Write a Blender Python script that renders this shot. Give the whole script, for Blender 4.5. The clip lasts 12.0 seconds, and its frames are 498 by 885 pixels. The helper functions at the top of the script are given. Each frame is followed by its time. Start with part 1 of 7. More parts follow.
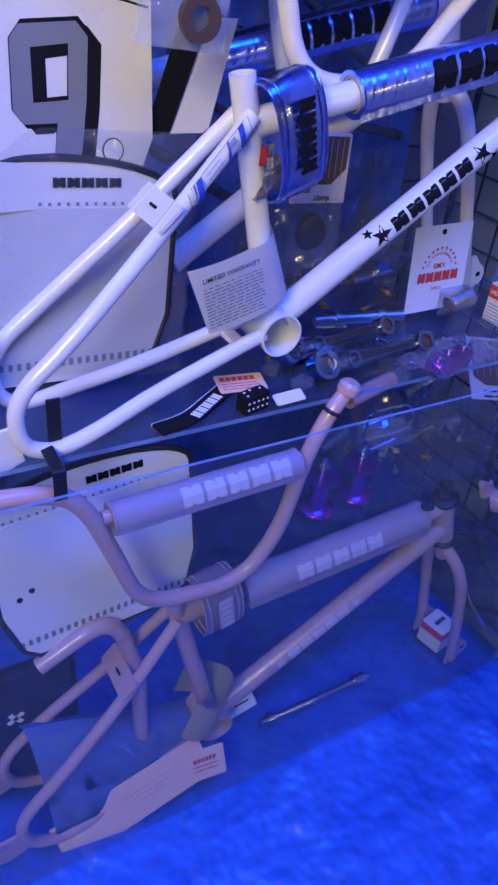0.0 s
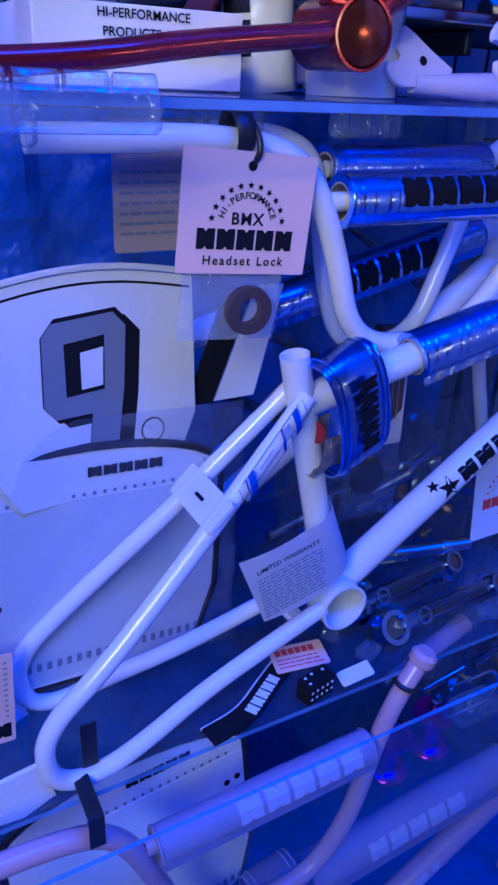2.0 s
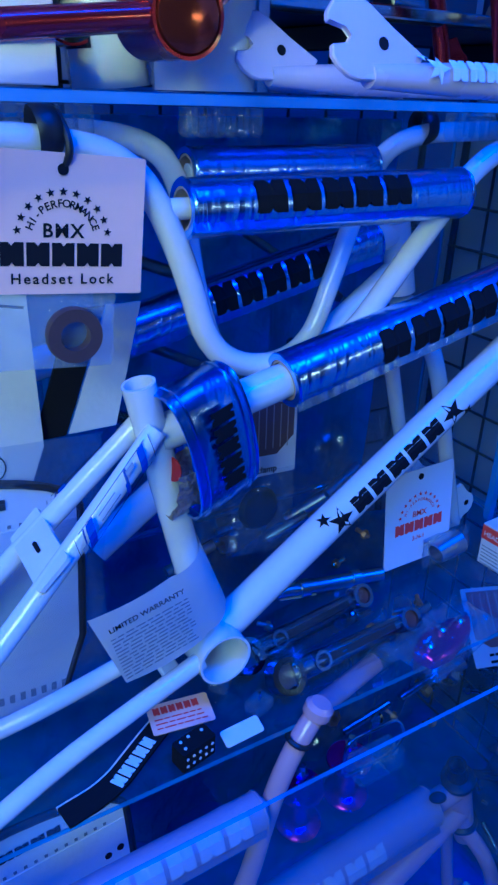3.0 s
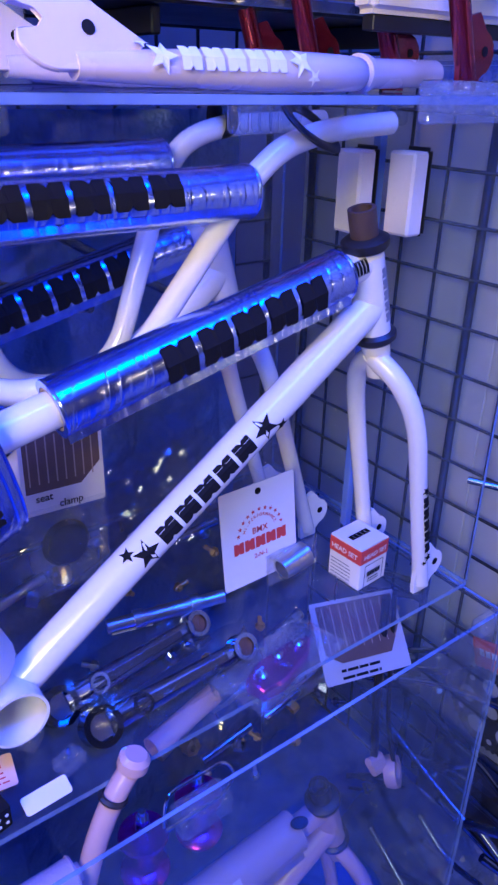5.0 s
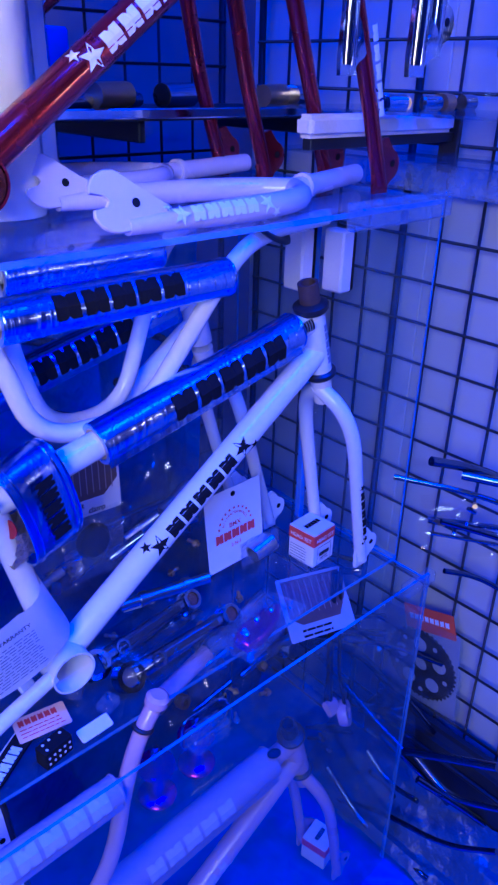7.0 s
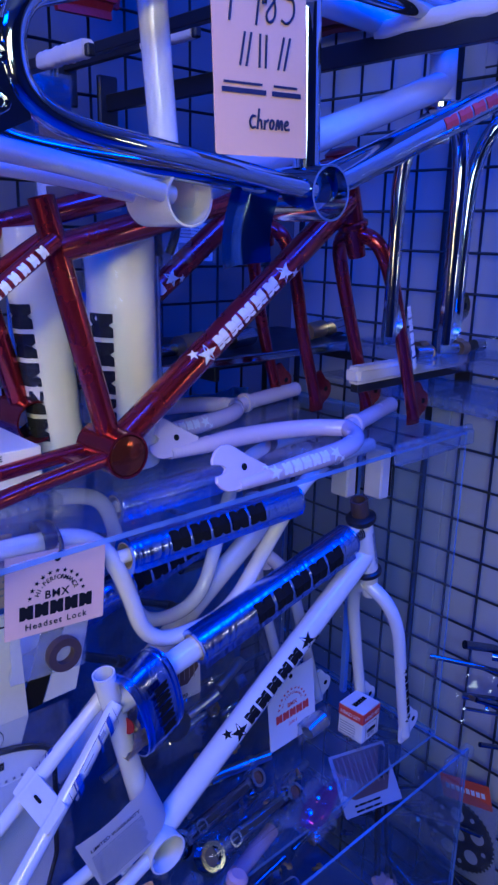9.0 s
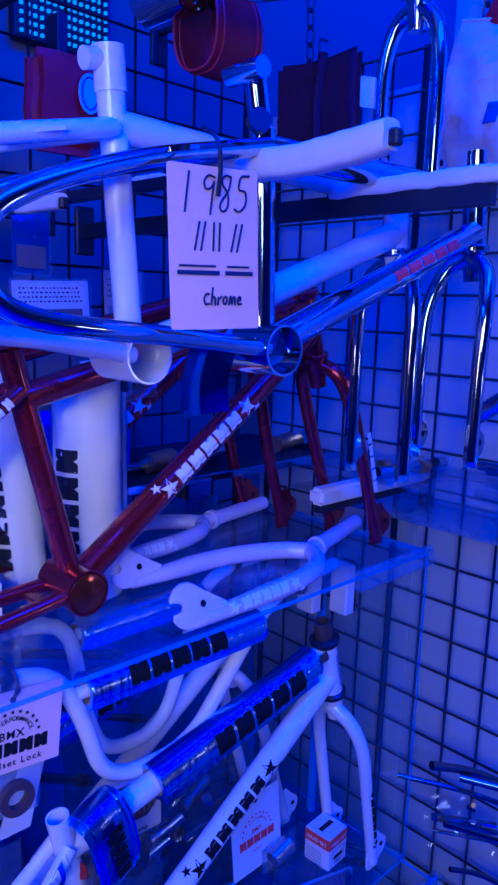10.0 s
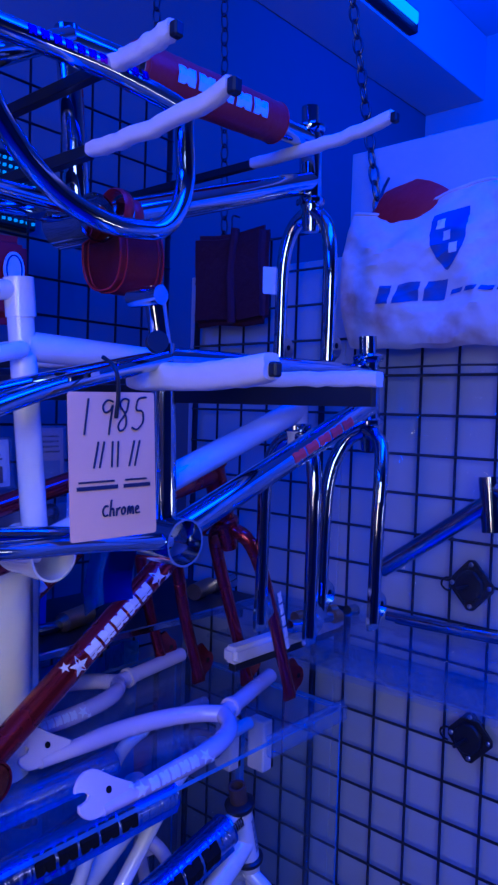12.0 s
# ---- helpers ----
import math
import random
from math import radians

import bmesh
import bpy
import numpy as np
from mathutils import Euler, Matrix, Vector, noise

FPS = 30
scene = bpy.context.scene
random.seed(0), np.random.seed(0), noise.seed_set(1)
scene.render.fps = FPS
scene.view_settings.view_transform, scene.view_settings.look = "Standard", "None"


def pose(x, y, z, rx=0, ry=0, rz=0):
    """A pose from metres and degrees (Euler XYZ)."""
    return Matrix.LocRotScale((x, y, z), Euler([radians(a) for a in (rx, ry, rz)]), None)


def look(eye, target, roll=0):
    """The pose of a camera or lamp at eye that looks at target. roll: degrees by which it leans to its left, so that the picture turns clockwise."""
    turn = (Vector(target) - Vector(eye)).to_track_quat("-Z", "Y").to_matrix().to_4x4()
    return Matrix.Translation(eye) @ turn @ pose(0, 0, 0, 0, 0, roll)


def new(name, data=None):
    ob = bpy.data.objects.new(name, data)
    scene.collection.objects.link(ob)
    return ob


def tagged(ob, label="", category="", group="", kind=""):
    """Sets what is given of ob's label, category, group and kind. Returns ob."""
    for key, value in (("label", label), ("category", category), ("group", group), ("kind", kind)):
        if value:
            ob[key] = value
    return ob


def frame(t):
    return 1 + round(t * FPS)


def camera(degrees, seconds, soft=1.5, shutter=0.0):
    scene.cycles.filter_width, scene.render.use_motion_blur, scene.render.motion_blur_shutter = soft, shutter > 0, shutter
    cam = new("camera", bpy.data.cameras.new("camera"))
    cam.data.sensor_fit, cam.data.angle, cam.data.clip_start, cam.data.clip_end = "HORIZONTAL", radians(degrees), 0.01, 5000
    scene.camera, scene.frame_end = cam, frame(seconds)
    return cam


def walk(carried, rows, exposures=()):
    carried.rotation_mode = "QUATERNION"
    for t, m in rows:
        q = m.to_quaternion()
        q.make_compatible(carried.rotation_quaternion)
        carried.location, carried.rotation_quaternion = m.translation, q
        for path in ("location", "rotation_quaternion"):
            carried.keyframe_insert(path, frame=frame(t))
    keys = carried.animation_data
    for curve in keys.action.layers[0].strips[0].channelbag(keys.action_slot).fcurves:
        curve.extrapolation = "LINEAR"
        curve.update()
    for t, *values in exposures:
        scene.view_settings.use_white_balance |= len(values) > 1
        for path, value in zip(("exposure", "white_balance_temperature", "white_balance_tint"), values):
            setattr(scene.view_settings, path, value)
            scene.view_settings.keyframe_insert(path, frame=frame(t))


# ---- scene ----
# Bicycle parts shop corner: acrylic display cases with frames, forks and bars under blue light.
# ---- camera ----
cam = camera(37.58, 12.0, soft=2.5, shutter=0.0)
ROWS = [
    (0.0, -0.1626, -0.6406, 1.2387, 54.90, -5.48, -29.05),
    (0.5, -0.1225, -0.5167, 1.2756, 57.38, -4.27, -29.64),
    (1.0, -0.1231, -0.4778, 1.3223, 59.95, -3.61, -29.58),
    (1.5, -0.1167, -0.4696, 1.3464, 62.19, -3.10, -29.03),
    (2.0, -0.1080, -0.4617, 1.3438, 63.66, -2.47, -28.33),
    (2.5, -0.0501, -0.4401, 1.3406, 64.06, -1.99, -28.46),
    (3.0, 0.0307, -0.4419, 1.3351, 64.34, -1.84, -30.63),
    (3.5, 0.0656, -0.4507, 1.3343, 64.49, -1.54, -32.80),
    (5.5, 0.1971, -0.4531, 1.3446, 63.54, -1.28, -37.55),
    (6.0, 0.1807, -0.4744, 1.3508, 63.51, -1.59, -38.38),
    (6.5, 0.1306, -0.5242, 1.3856, 63.08, -2.03, -40.55),
    (7.0, 0.0067, -0.5795, 1.4754, 63.38, -1.34, -42.37),
    (7.5, -0.0784, -0.6049, 1.5475, 64.70, -0.49, -42.09),
    (9.5, -0.1651, -0.6117, 1.6757, 77.15, -1.69, -43.23),
    (10.0, -0.1487, -0.6307, 1.7246, 79.67, -1.88, -43.90),
    (10.5, -0.1432, -0.6520, 1.7591, 81.48, -1.78, -44.66),
    (11.0, -0.1435, -0.6727, 1.7906, 83.00, -1.60, -46.06),
    (11.5, -0.1510, -0.6788, 1.8199, 85.35, -1.67, -47.73),
    (12.0, -0.1494, -0.6875, 1.8352, 87.62, -1.75, -48.71),
]
EXPOSURES = [
    (0.0, -0.22, 6400, -18), (0.5, -0.44, 4600, -5), (1.0, -0.98, 3670, -14), (1.5, -0.84, 3980, -6), (2.0, -0.84, 4120, 0), (2.5, -0.78, 3860, -20), (3.0, -0.76, 3420, -38), (3.5, -0.68, 3250, -40),
    (4.3, -0.3, 4600, -20), (5.3, 0.27, 6050, -4), (6.0, 0.27, 5700, -4), (6.5, 0.06, 4900, 3), (7.0, -0.48, 3880, 32), (7.7, -0.92, 3500, 28),
    (8.5, -1.0, 4450, 10), (9.4, -1.0, 4430, -8), (9.6, -1.05, 4280, -1), (10.0, -1.38, 3580, 42), (10.5, -1.22, 4620, 66), (10.75, -1.28, 4380, 44), (11.0, -1.42, 3930, 22), (11.5, -1.12, 3950, -28), (12.0, -1.76, 3860, 30),
]
walk(cam, [(t, pose(x, y, z, rx, ry, rz)) for t, x, y, z, rx, ry, rz in ROWS], EXPOSURES)

# ---- world and lights ----
world = bpy.data.worlds.new("room_dusk")
scene.world = world
world.use_nodes = True
world.node_tree.nodes["Background"].inputs["Color"].default_value = (0.02, 0.05, 0.5, 1)
world.node_tree.nodes["Background"].inputs["Strength"].default_value = 0.15


def area(name, eye, target, size, size_y, power, color, spread=180):
    data = bpy.data.lights.new(name, "AREA")
    data.shape, data.size, data.size_y, data.energy, data.color = "RECTANGLE", size, size_y, power, color
    data.spread = math.radians(spread)
    ob = new(name, data)
    ob.matrix_world = look(eye, target)
    return ob


BLUE, PALE = (0.012, 0.072, 1.0), (1.0, 0.86, 0.66)
area("blue_ceiling_lamp", (0.5, -0.9, 3.0), (0.5, -0.2, 0.0), 1.4, 0.5, 108, BLUE)
area("blue_uplight", (0.9, 0.50, 3.02), (0.6, -0.8, 3.36), 2.2, 0.06, 13, BLUE)
# Added out-of-view lamp; it gives the light bar's glow on the beam.
area("blue_beam_lamp", (1.9, -0.1, 3.0), (2.2, 0.6, 3.25), 0.6, 0.1, 24, BLUE)
area("blue_side_lamp", (0.7, -0.45, 2.95), (1.14, 0.1, 1.3), 0.9, 0.3, 8, BLUE)
area("blue_left_lamp", (-1.3, 0.0, 2.7), (0.2, 0.25, 1.0), 0.9, 0.3, 46, BLUE)
area("white_room_lamp", (-1.50, -1.75, 2.20), (0.50, 0.1, 1.2), 0.8, 0.8, 38, PALE)
area("warm_left_lamp", (-0.90, -0.62, 1.80), (0.35, 0.1, 1.62), 0.22, 0.6, 11, (1.0, 0.56, 0.18))
# Added spot without a known source, to brighten the things on the lid.
area("shop_spot_lamp", (-0.75, -1.15, 2.05), (0.22, 0.22, 1.50), 0.10, 0.10, 0.70, (1.0, 0.66, 0.32), 32)
area("warm_shop_lamp", (1.4, -1.6, 1.5), (0.3, 0.1, 1.37), 0.30, 0.08, 2.5, (1.0, 0.66, 0.24))


# ---- materials ----
def mat(name, color, rough=0.5, metal=0.0, coat=0.0, vary=0.12, scale=14.0, bump=0.0, bump_scale=180.0, spec=0.5, rand=0.0, depth=0.01):
    m = bpy.data.materials.new(name)
    m.use_nodes = True
    nt = m.node_tree
    b = nt.nodes["Principled BSDF"]
    b.inputs["Metallic"].default_value = metal
    b.inputs["Coat Weight"].default_value = coat
    b.inputs["Coat Roughness"].default_value = 0.08
    b.inputs["Specular IOR Level"].default_value = spec
    tc = nt.nodes.new("ShaderNodeTexCoord")
    n1 = nt.nodes.new("ShaderNodeTexNoise")
    n1.inputs["Scale"].default_value, n1.inputs["Detail"].default_value = scale, 6
    nt.links.new(tc.outputs["Object"], n1.inputs["Vector"])
    n2 = nt.nodes.new("ShaderNodeTexNoise")
    n2.inputs["Scale"].default_value, n2.inputs["Detail"].default_value = scale * 9, 3
    nt.links.new(tc.outputs["Object"], n2.inputs["Vector"])
    ramp = nt.nodes.new("ShaderNodeMix")
    ramp.data_type = "RGBA"
    ramp.inputs["A"].default_value = (*[c * (1 - vary) for c in color], 1)
    ramp.inputs["B"].default_value = (*[min(1, c * (1 + vary * 0.6)) for c in color], 1)
    add = nt.nodes.new("ShaderNodeMath")
    add.operation = "MULTIPLY_ADD"
    add.inputs[1].default_value = 0.35
    nt.links.new(n2.outputs["Fac"], add.inputs[0])
    half = nt.nodes.new("ShaderNodeMath")
    half.operation = "MULTIPLY"
    half.inputs[1].default_value = 0.65
    nt.links.new(n1.outputs["Fac"], half.inputs[0])
    nt.links.new(half.outputs[0], add.inputs[2])
    last = add.outputs[0]
    if rand:
        info = nt.nodes.new("ShaderNodeObjectInfo")
        mixr = nt.nodes.new("ShaderNodeMath")
        mixr.operation = "MULTIPLY_ADD"
        mixr.inputs[1].default_value = rand
        nt.links.new(info.outputs["Random"], mixr.inputs[0])
        nt.links.new(last, mixr.inputs[2])
        last = mixr.outputs[0]
    nt.links.new(last, ramp.inputs["Factor"])
    nt.links.new(ramp.outputs["Result"], b.inputs["Base Color"])
    rr = nt.nodes.new("ShaderNodeMapRange")
    rr.inputs["To Min"].default_value, rr.inputs["To Max"].default_value = rough * 0.8, min(1, rough * 1.25)
    nt.links.new(n1.outputs["Fac"], rr.inputs["Value"])
    nt.links.new(rr.outputs["Result"], b.inputs["Roughness"])
    if bump:
        n3 = nt.nodes.new("ShaderNodeTexNoise")
        n3.inputs["Scale"].default_value, n3.inputs["Detail"].default_value = bump_scale, 4
        nt.links.new(tc.outputs["Object"], n3.inputs["Vector"])
        bp = nt.nodes.new("ShaderNodeBump")
        bp.inputs["Strength"].default_value, bp.inputs["Distance"].default_value = bump, depth
        nt.links.new(n3.outputs["Fac"], bp.inputs["Height"])
        nt.links.new(bp.outputs["Normal"], b.inputs["Normal"])
    return m


def clear(name, tint, gloss=1.0, rough=0.02, haze=0.0, haze_color=(0.8, 0.85, 1.0), bump=0.0, bump_scale=60.0):
    """Thin clear plastic: it lets light straight through, with a mirror gloss by Fresnel and a little haze."""
    m = bpy.data.materials.new(name)
    m.use_nodes = True
    nt = m.node_tree
    nt.nodes.clear()
    out = nt.nodes.new("ShaderNodeOutputMaterial")
    tr = nt.nodes.new("ShaderNodeBsdfTransparent")
    tr.inputs["Color"].default_value = (*tint, 1)
    gl = nt.nodes.new("ShaderNodeBsdfGlossy")
    gl.inputs["Roughness"].default_value = rough
    lw = nt.nodes.new("ShaderNodeLayerWeight")
    lw.inputs["Blend"].default_value = 0.5
    pw = nt.nodes.new("ShaderNodeMath")
    pw.operation = "POWER"
    pw.inputs[1].default_value = 5.0
    nt.links.new(lw.outputs["Facing"], pw.inputs[0])
    mul = nt.nodes.new("ShaderNodeMath")
    mul.operation = "MULTIPLY_ADD"
    mul.use_clamp = True
    mul.inputs[1].default_value, mul.inputs[2].default_value = 0.85 * gloss, 0.035 * gloss
    nt.links.new(pw.outputs[0], mul.inputs[0])
    df = nt.nodes.new("ShaderNodeBsdfDiffuse")
    df.inputs["Color"].default_value = (*haze_color, 1)
    m1 = nt.nodes.new("ShaderNodeMixShader")
    tc = nt.nodes.new("ShaderNodeTexCoord")
    nz = nt.nodes.new("ShaderNodeTexNoise")
    nz.inputs["Scale"].default_value, nz.inputs["Detail"].default_value = bump_scale, 3
    nt.links.new(tc.outputs["Object"], nz.inputs["Vector"])
    hz = nt.nodes.new("ShaderNodeMath")
    hz.operation = "MULTIPLY"
    hz.inputs[1].default_value = haze * 2
    nt.links.new(nz.outputs["Fac"], hz.inputs[0])
    nt.links.new(hz.outputs[0], m1.inputs["Fac"])
    nt.links.new(tr.outputs[0], m1.inputs[1])
    nt.links.new(df.outputs[0], m1.inputs[2])
    m2 = nt.nodes.new("ShaderNodeMixShader")
    nt.links.new(mul.outputs[0], m2.inputs["Fac"])
    nt.links.new(m1.outputs[0], m2.inputs[1])
    nt.links.new(gl.outputs[0], m2.inputs[2])
    if bump:
        bp = nt.nodes.new("ShaderNodeBump")
        bp.inputs["Strength"].default_value, bp.inputs["Distance"].default_value = bump, 0.01
        nt.links.new(nz.outputs["Fac"], bp.inputs["Height"])
        nt.links.new(bp.outputs["Normal"], gl.inputs["Normal"])
    nt.links.new(m2.outputs[0], out.inputs["Surface"])
    return m


def glow(name, color, strength):
    m = bpy.data.materials.new(name)
    m.use_nodes = True
    b = m.node_tree.nodes["Principled BSDF"]
    b.inputs["Base Color"].default_value = (0.1, 0.1, 0.1, 1)
    b.inputs["Emission Color"].default_value, b.inputs["Emission Strength"].default_value = (*color, 1), strength
    return m


def foil(name):
    """Crinkled silver foil cloth: metal with sharp creases across and a fine weave."""
    # Silver foil; its blue reflections are put into the base colour.
    m = mat(name, (0.40, 0.49, 0.93), rough=0.22, metal=1.0, vary=0.15, scale=20)
    nt = m.node_tree
    b = nt.nodes["Principled BSDF"]
    tc = nt.nodes.new("ShaderNodeTexCoord")

    def layer(scale, stretch, detail):
        mp = nt.nodes.new("ShaderNodeMapping")
        mp.inputs["Scale"].default_value = stretch
        nt.links.new(tc.outputs["Object"], mp.inputs["Vector"])
        nz = nt.nodes.new("ShaderNodeTexNoise")
        nz.inputs["Scale"].default_value, nz.inputs["Detail"].default_value = scale, detail
        nt.links.new(mp.outputs["Vector"], nz.inputs["Vector"])
        return nz.outputs["Fac"]

    def calc(kind, a, k, c=None):
        n = nt.nodes.new("ShaderNodeMath")
        n.operation = kind
        nt.links.new(a, n.inputs[0])
        n.inputs[1].default_value = k
        if c is not None:
            nt.links.new(c, n.inputs[2])
        return n.outputs[0]

    ridge = calc("POWER", calc("ABSOLUTE", calc("SUBTRACT", layer(52, (1.0, 0.10, 0.16), 2), 0.5), 0.0), 0.45)
    soft = layer(28, (1.0, 0.5, 0.5), 3)
    fine = layer(330, (1.0, 0.25, 0.3), 2)
    height = calc("MULTIPLY_ADD", fine, 0.14, calc("MULTIPLY_ADD", soft, 0.5, ridge))
    bp = nt.nodes.new("ShaderNodeBump")
    bp.inputs["Strength"].default_value, bp.inputs["Distance"].default_value = 0.42, 0.003
    nt.links.new(height, bp.inputs["Height"])
    nt.links.new(bp.outputs["Normal"], b.inputs["Normal"])
    return m


WHITE = mat("white_enamel", (0.82, 0.81, 0.77), 0.22, coat=0.6, vary=0.10, scale=22)
INNER = mat("bare_primer", (0.62, 0.58, 0.47), 0.6, vary=0.2)
MAUVE = mat("pale_pink_enamel", (0.56, 0.37, 0.36), 0.28, coat=0.5, vary=0.06)
MAUVE_PAD = mat("pale_lilac_vinyl", (0.38, 0.31, 0.38), 0.5, vary=0.1, bump=0.15, bump_scale=300)
RED = mat("candy_red_metal", (0.34, 0.024, 0.034), 0.26, metal=0.85, coat=0.8, vary=0.12)
CHROME = mat("chrome", (0.46, 0.51, 0.64), 0.09, metal=1.0, vary=0.04)
LILAC = mat("lilac_white_enamel", (0.70, 0.60, 0.64), 0.26, coat=0.5, vary=0.06)
BROWN = mat("brown_steel", (0.10, 0.065, 0.055), 0.5, metal=0.3, vary=0.3, scale=60)
# Darker copies of the chrome; dim reflections are put into their base colour.
DIMCHROME = mat("dimmed_chrome", (0.27, 0.30, 0.40), 0.10, metal=1.0, vary=0.1)
TUBECHROME = mat("darkened_chrome", (0.20, 0.23, 0.30), 0.16, metal=1.0, vary=0.1)
BORE = mat("dark_red_cap", (0.30, 0.065, 0.03), 0.16, metal=0.85, vary=0.1, scale=60)
DARKPRINT = mat("shaded_brown_print", (0.12, 0.075, 0.065), 0.4, vary=0.4, scale=40)
RUST = mat("rusty_bore", (0.16, 0.08, 0.045), 0.6, metal=0.4, vary=0.4, scale=80)
DARKSTEEL = mat("dark_steel", (0.12, 0.12, 0.14), 0.4, metal=1.0, vary=0.15, scale=40)
# Duller than the plain white ink.
FAINT = mat("faint_white_ink", (0.62, 0.56, 0.62), 0.5, vary=0.12, scale=60)
STEEL = mat("dull_steel", (0.55, 0.55, 0.56), 0.3, metal=1.0, vary=0.15, scale=40)
BRASS = mat("brass_steel", (0.6, 0.42, 0.2), 0.35, metal=1.0, vary=0.2, scale=40)
FOIL = foil("silver_foil_vinyl")
GOLDFOIL = mat("crumpled_gold_foil", (0.80, 0.70, 0.50), 0.36, metal=1.0, vary=0.2, scale=60, bump=0.6, bump_scale=130)
BLACK = mat("black_plastic", (0.016, 0.016, 0.018), 0.4, vary=0.2)
INK = mat("black_ink", (0.010, 0.010, 0.012), 0.8, vary=0.2, scale=60, spec=0.15)
WIRE = mat("black_wire_coating", (0.01, 0.01, 0.012), 0.45, vary=0.2)
PAPER = mat("white_card", (0.80, 0.78, 0.76), 0.65, vary=0.05, scale=30, bump=0.05, bump_scale=500)
PINKCARD = mat("pinkish_card", (0.88, 0.59, 0.43), 0.65, vary=0.05, scale=30)
# Grey for the white printed card, whose dimness is put into the colour.
GREYCARD = mat("greyish_card", (0.40, 0.40, 0.42), 0.6, vary=0.08, scale=30)
KRAFT = mat("tan_card", (0.42, 0.33, 0.26), 0.7, vary=0.1, scale=30)
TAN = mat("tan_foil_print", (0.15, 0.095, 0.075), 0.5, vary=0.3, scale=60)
REDINK = mat("red_ink", (0.62, 0.06, 0.05), 0.55, vary=0.1)
BLUEINK = mat("blue_ink", (0.012, 0.04, 0.30), 0.5, vary=0.1)
WHITEINK = mat("white_ink", (0.86, 0.85, 0.84), 0.4, vary=0.04)
GREYINK = mat("grey_ink", (0.22, 0.23, 0.26), 0.5, vary=0.08)
PLASTIC = mat("white_plate_plastic", (0.80, 0.79, 0.75), 0.36, vary=0.12, scale=18, bump=0.08, bump_scale=120)
DUSTY = mat("grey_plate_plastic", (0.62, 0.62, 0.60), 0.5, vary=0.08)
FOAM = mat("white_foam", (0.84, 0.77, 0.66), 0.85, vary=0.07, scale=40, bump=0.12, bump_scale=160)
PURPLE = mat("purple_anodised", (0.30, 0.03, 0.36), 0.22, metal=0.9, vary=0.1)
REDVINYL = mat("red_vinyl", (0.28, 0.012, 0.022), 0.45, vary=0.15, bump=0.2, bump_scale=60)
DARKRED = mat("dark_red_cloth", (0.075, 0.012, 0.016), 0.8, vary=0.3, bump=0.5, bump_scale=40)
DARKCLOTH = mat("black_cloth", (0.014, 0.015, 0.022), 0.9, vary=0.4, scale=8, bump=0.5, bump_scale=30)
# Dark blue-grey in uneven tone.
GREYSHEET = mat("dark_blue_grey_sheeting", (0.070, 0.095, 0.19), 0.32, vary=0.5, scale=9, bump=0.8, bump_scale=16, depth=0.03)
SHEETING = mat("blue_glow_sheeting", (0.15, 0.30, 0.82), 0.25, vary=0.4, scale=6, bump=1.0, bump_scale=12, depth=0.04)
SIGNPAPER = mat("buff_sign_card", (0.84, 0.52, 0.26), 0.7, vary=0.06, scale=30)
CLOTH = mat("white_cotton", (0.74, 0.70, 0.67), 0.85, vary=0.2, scale=7, bump=0.45, bump_scale=8, depth=0.03)
PEN = mat("dark_marker_pen", (0.02, 0.02, 0.05), 0.7, vary=0.2)
NAVY = mat("navy_print", (0.05, 0.06, 0.22), 0.7, vary=0.1)
ORANGE = mat("orange_red_card", (0.72, 0.10, 0.04), 0.6, vary=0.08)
LABEL = mat("blue_label", (0.01, 0.06, 0.28), 0.25, metal=0.7, vary=0.6, scale=90)
nt = CLOTH.node_tree
wet = nt.nodes.new("ShaderNodeTexNoise")
wet.inputs["Scale"].default_value, wet.inputs["Detail"].default_value = 9.0, 4
nt.links.new(nt.nodes["Texture Coordinate"].outputs["Object"], wet.inputs["Vector"])
cut = nt.nodes.new("ShaderNodeMapRange")
cut.inputs["From Min"].default_value, cut.inputs["From Max"].default_value, cut.inputs["To Max"].default_value = 0.52, 0.70, 0.75
nt.links.new(wet.outputs["Fac"], cut.inputs["Value"])
stain = nt.nodes.new("ShaderNodeMix")
stain.data_type = "RGBA"
stain.inputs["B"].default_value = (0.36, 0.22, 0.15, 1)
shaded = nt.nodes["Principled BSDF"].inputs["Base Color"]
nt.links.new(shaded.links[0].from_socket, stain.inputs["A"])
nt.links.new(cut.outputs["Result"], stain.inputs["Factor"])
nt.links.new(stain.outputs["Result"], shaded)
WALL = mat("white_wall_paint", (0.52, 0.53, 0.55), 0.8, vary=0.07, scale=2.5, bump=0.08, bump_scale=90)
BACKWALL = mat("grey_back_wall_paint", (0.17, 0.17, 0.19), 0.8, vary=0.1, scale=2.5, bump=0.08, bump_scale=90)
FADED = mat("faded_navy_print", (0.13, 0.15, 0.38), 0.8, vary=0.25, scale=40)
FLOOR = mat("blue_plastic_sheet", (0.045, 0.14, 0.62), 0.28, vary=0.8, scale=3.0, bump=0.9, bump_scale=3.6, depth=0.12)
CEIL = mat("ceiling_paint", (0.55, 0.55, 0.57), 0.85, vary=0.06, scale=3)
DARKWALL = mat("unseen_dark_wall", (0.10, 0.10, 0.12), 0.8, vary=0.2, scale=2)
# Blue haze stands for the blue reflections that veil the panels.
ACRYL = clear("clear_acrylic", (0.95, 0.97, 1.0), gloss=0.95, haze=0.030, haze_color=(0.5, 0.65, 1.0))
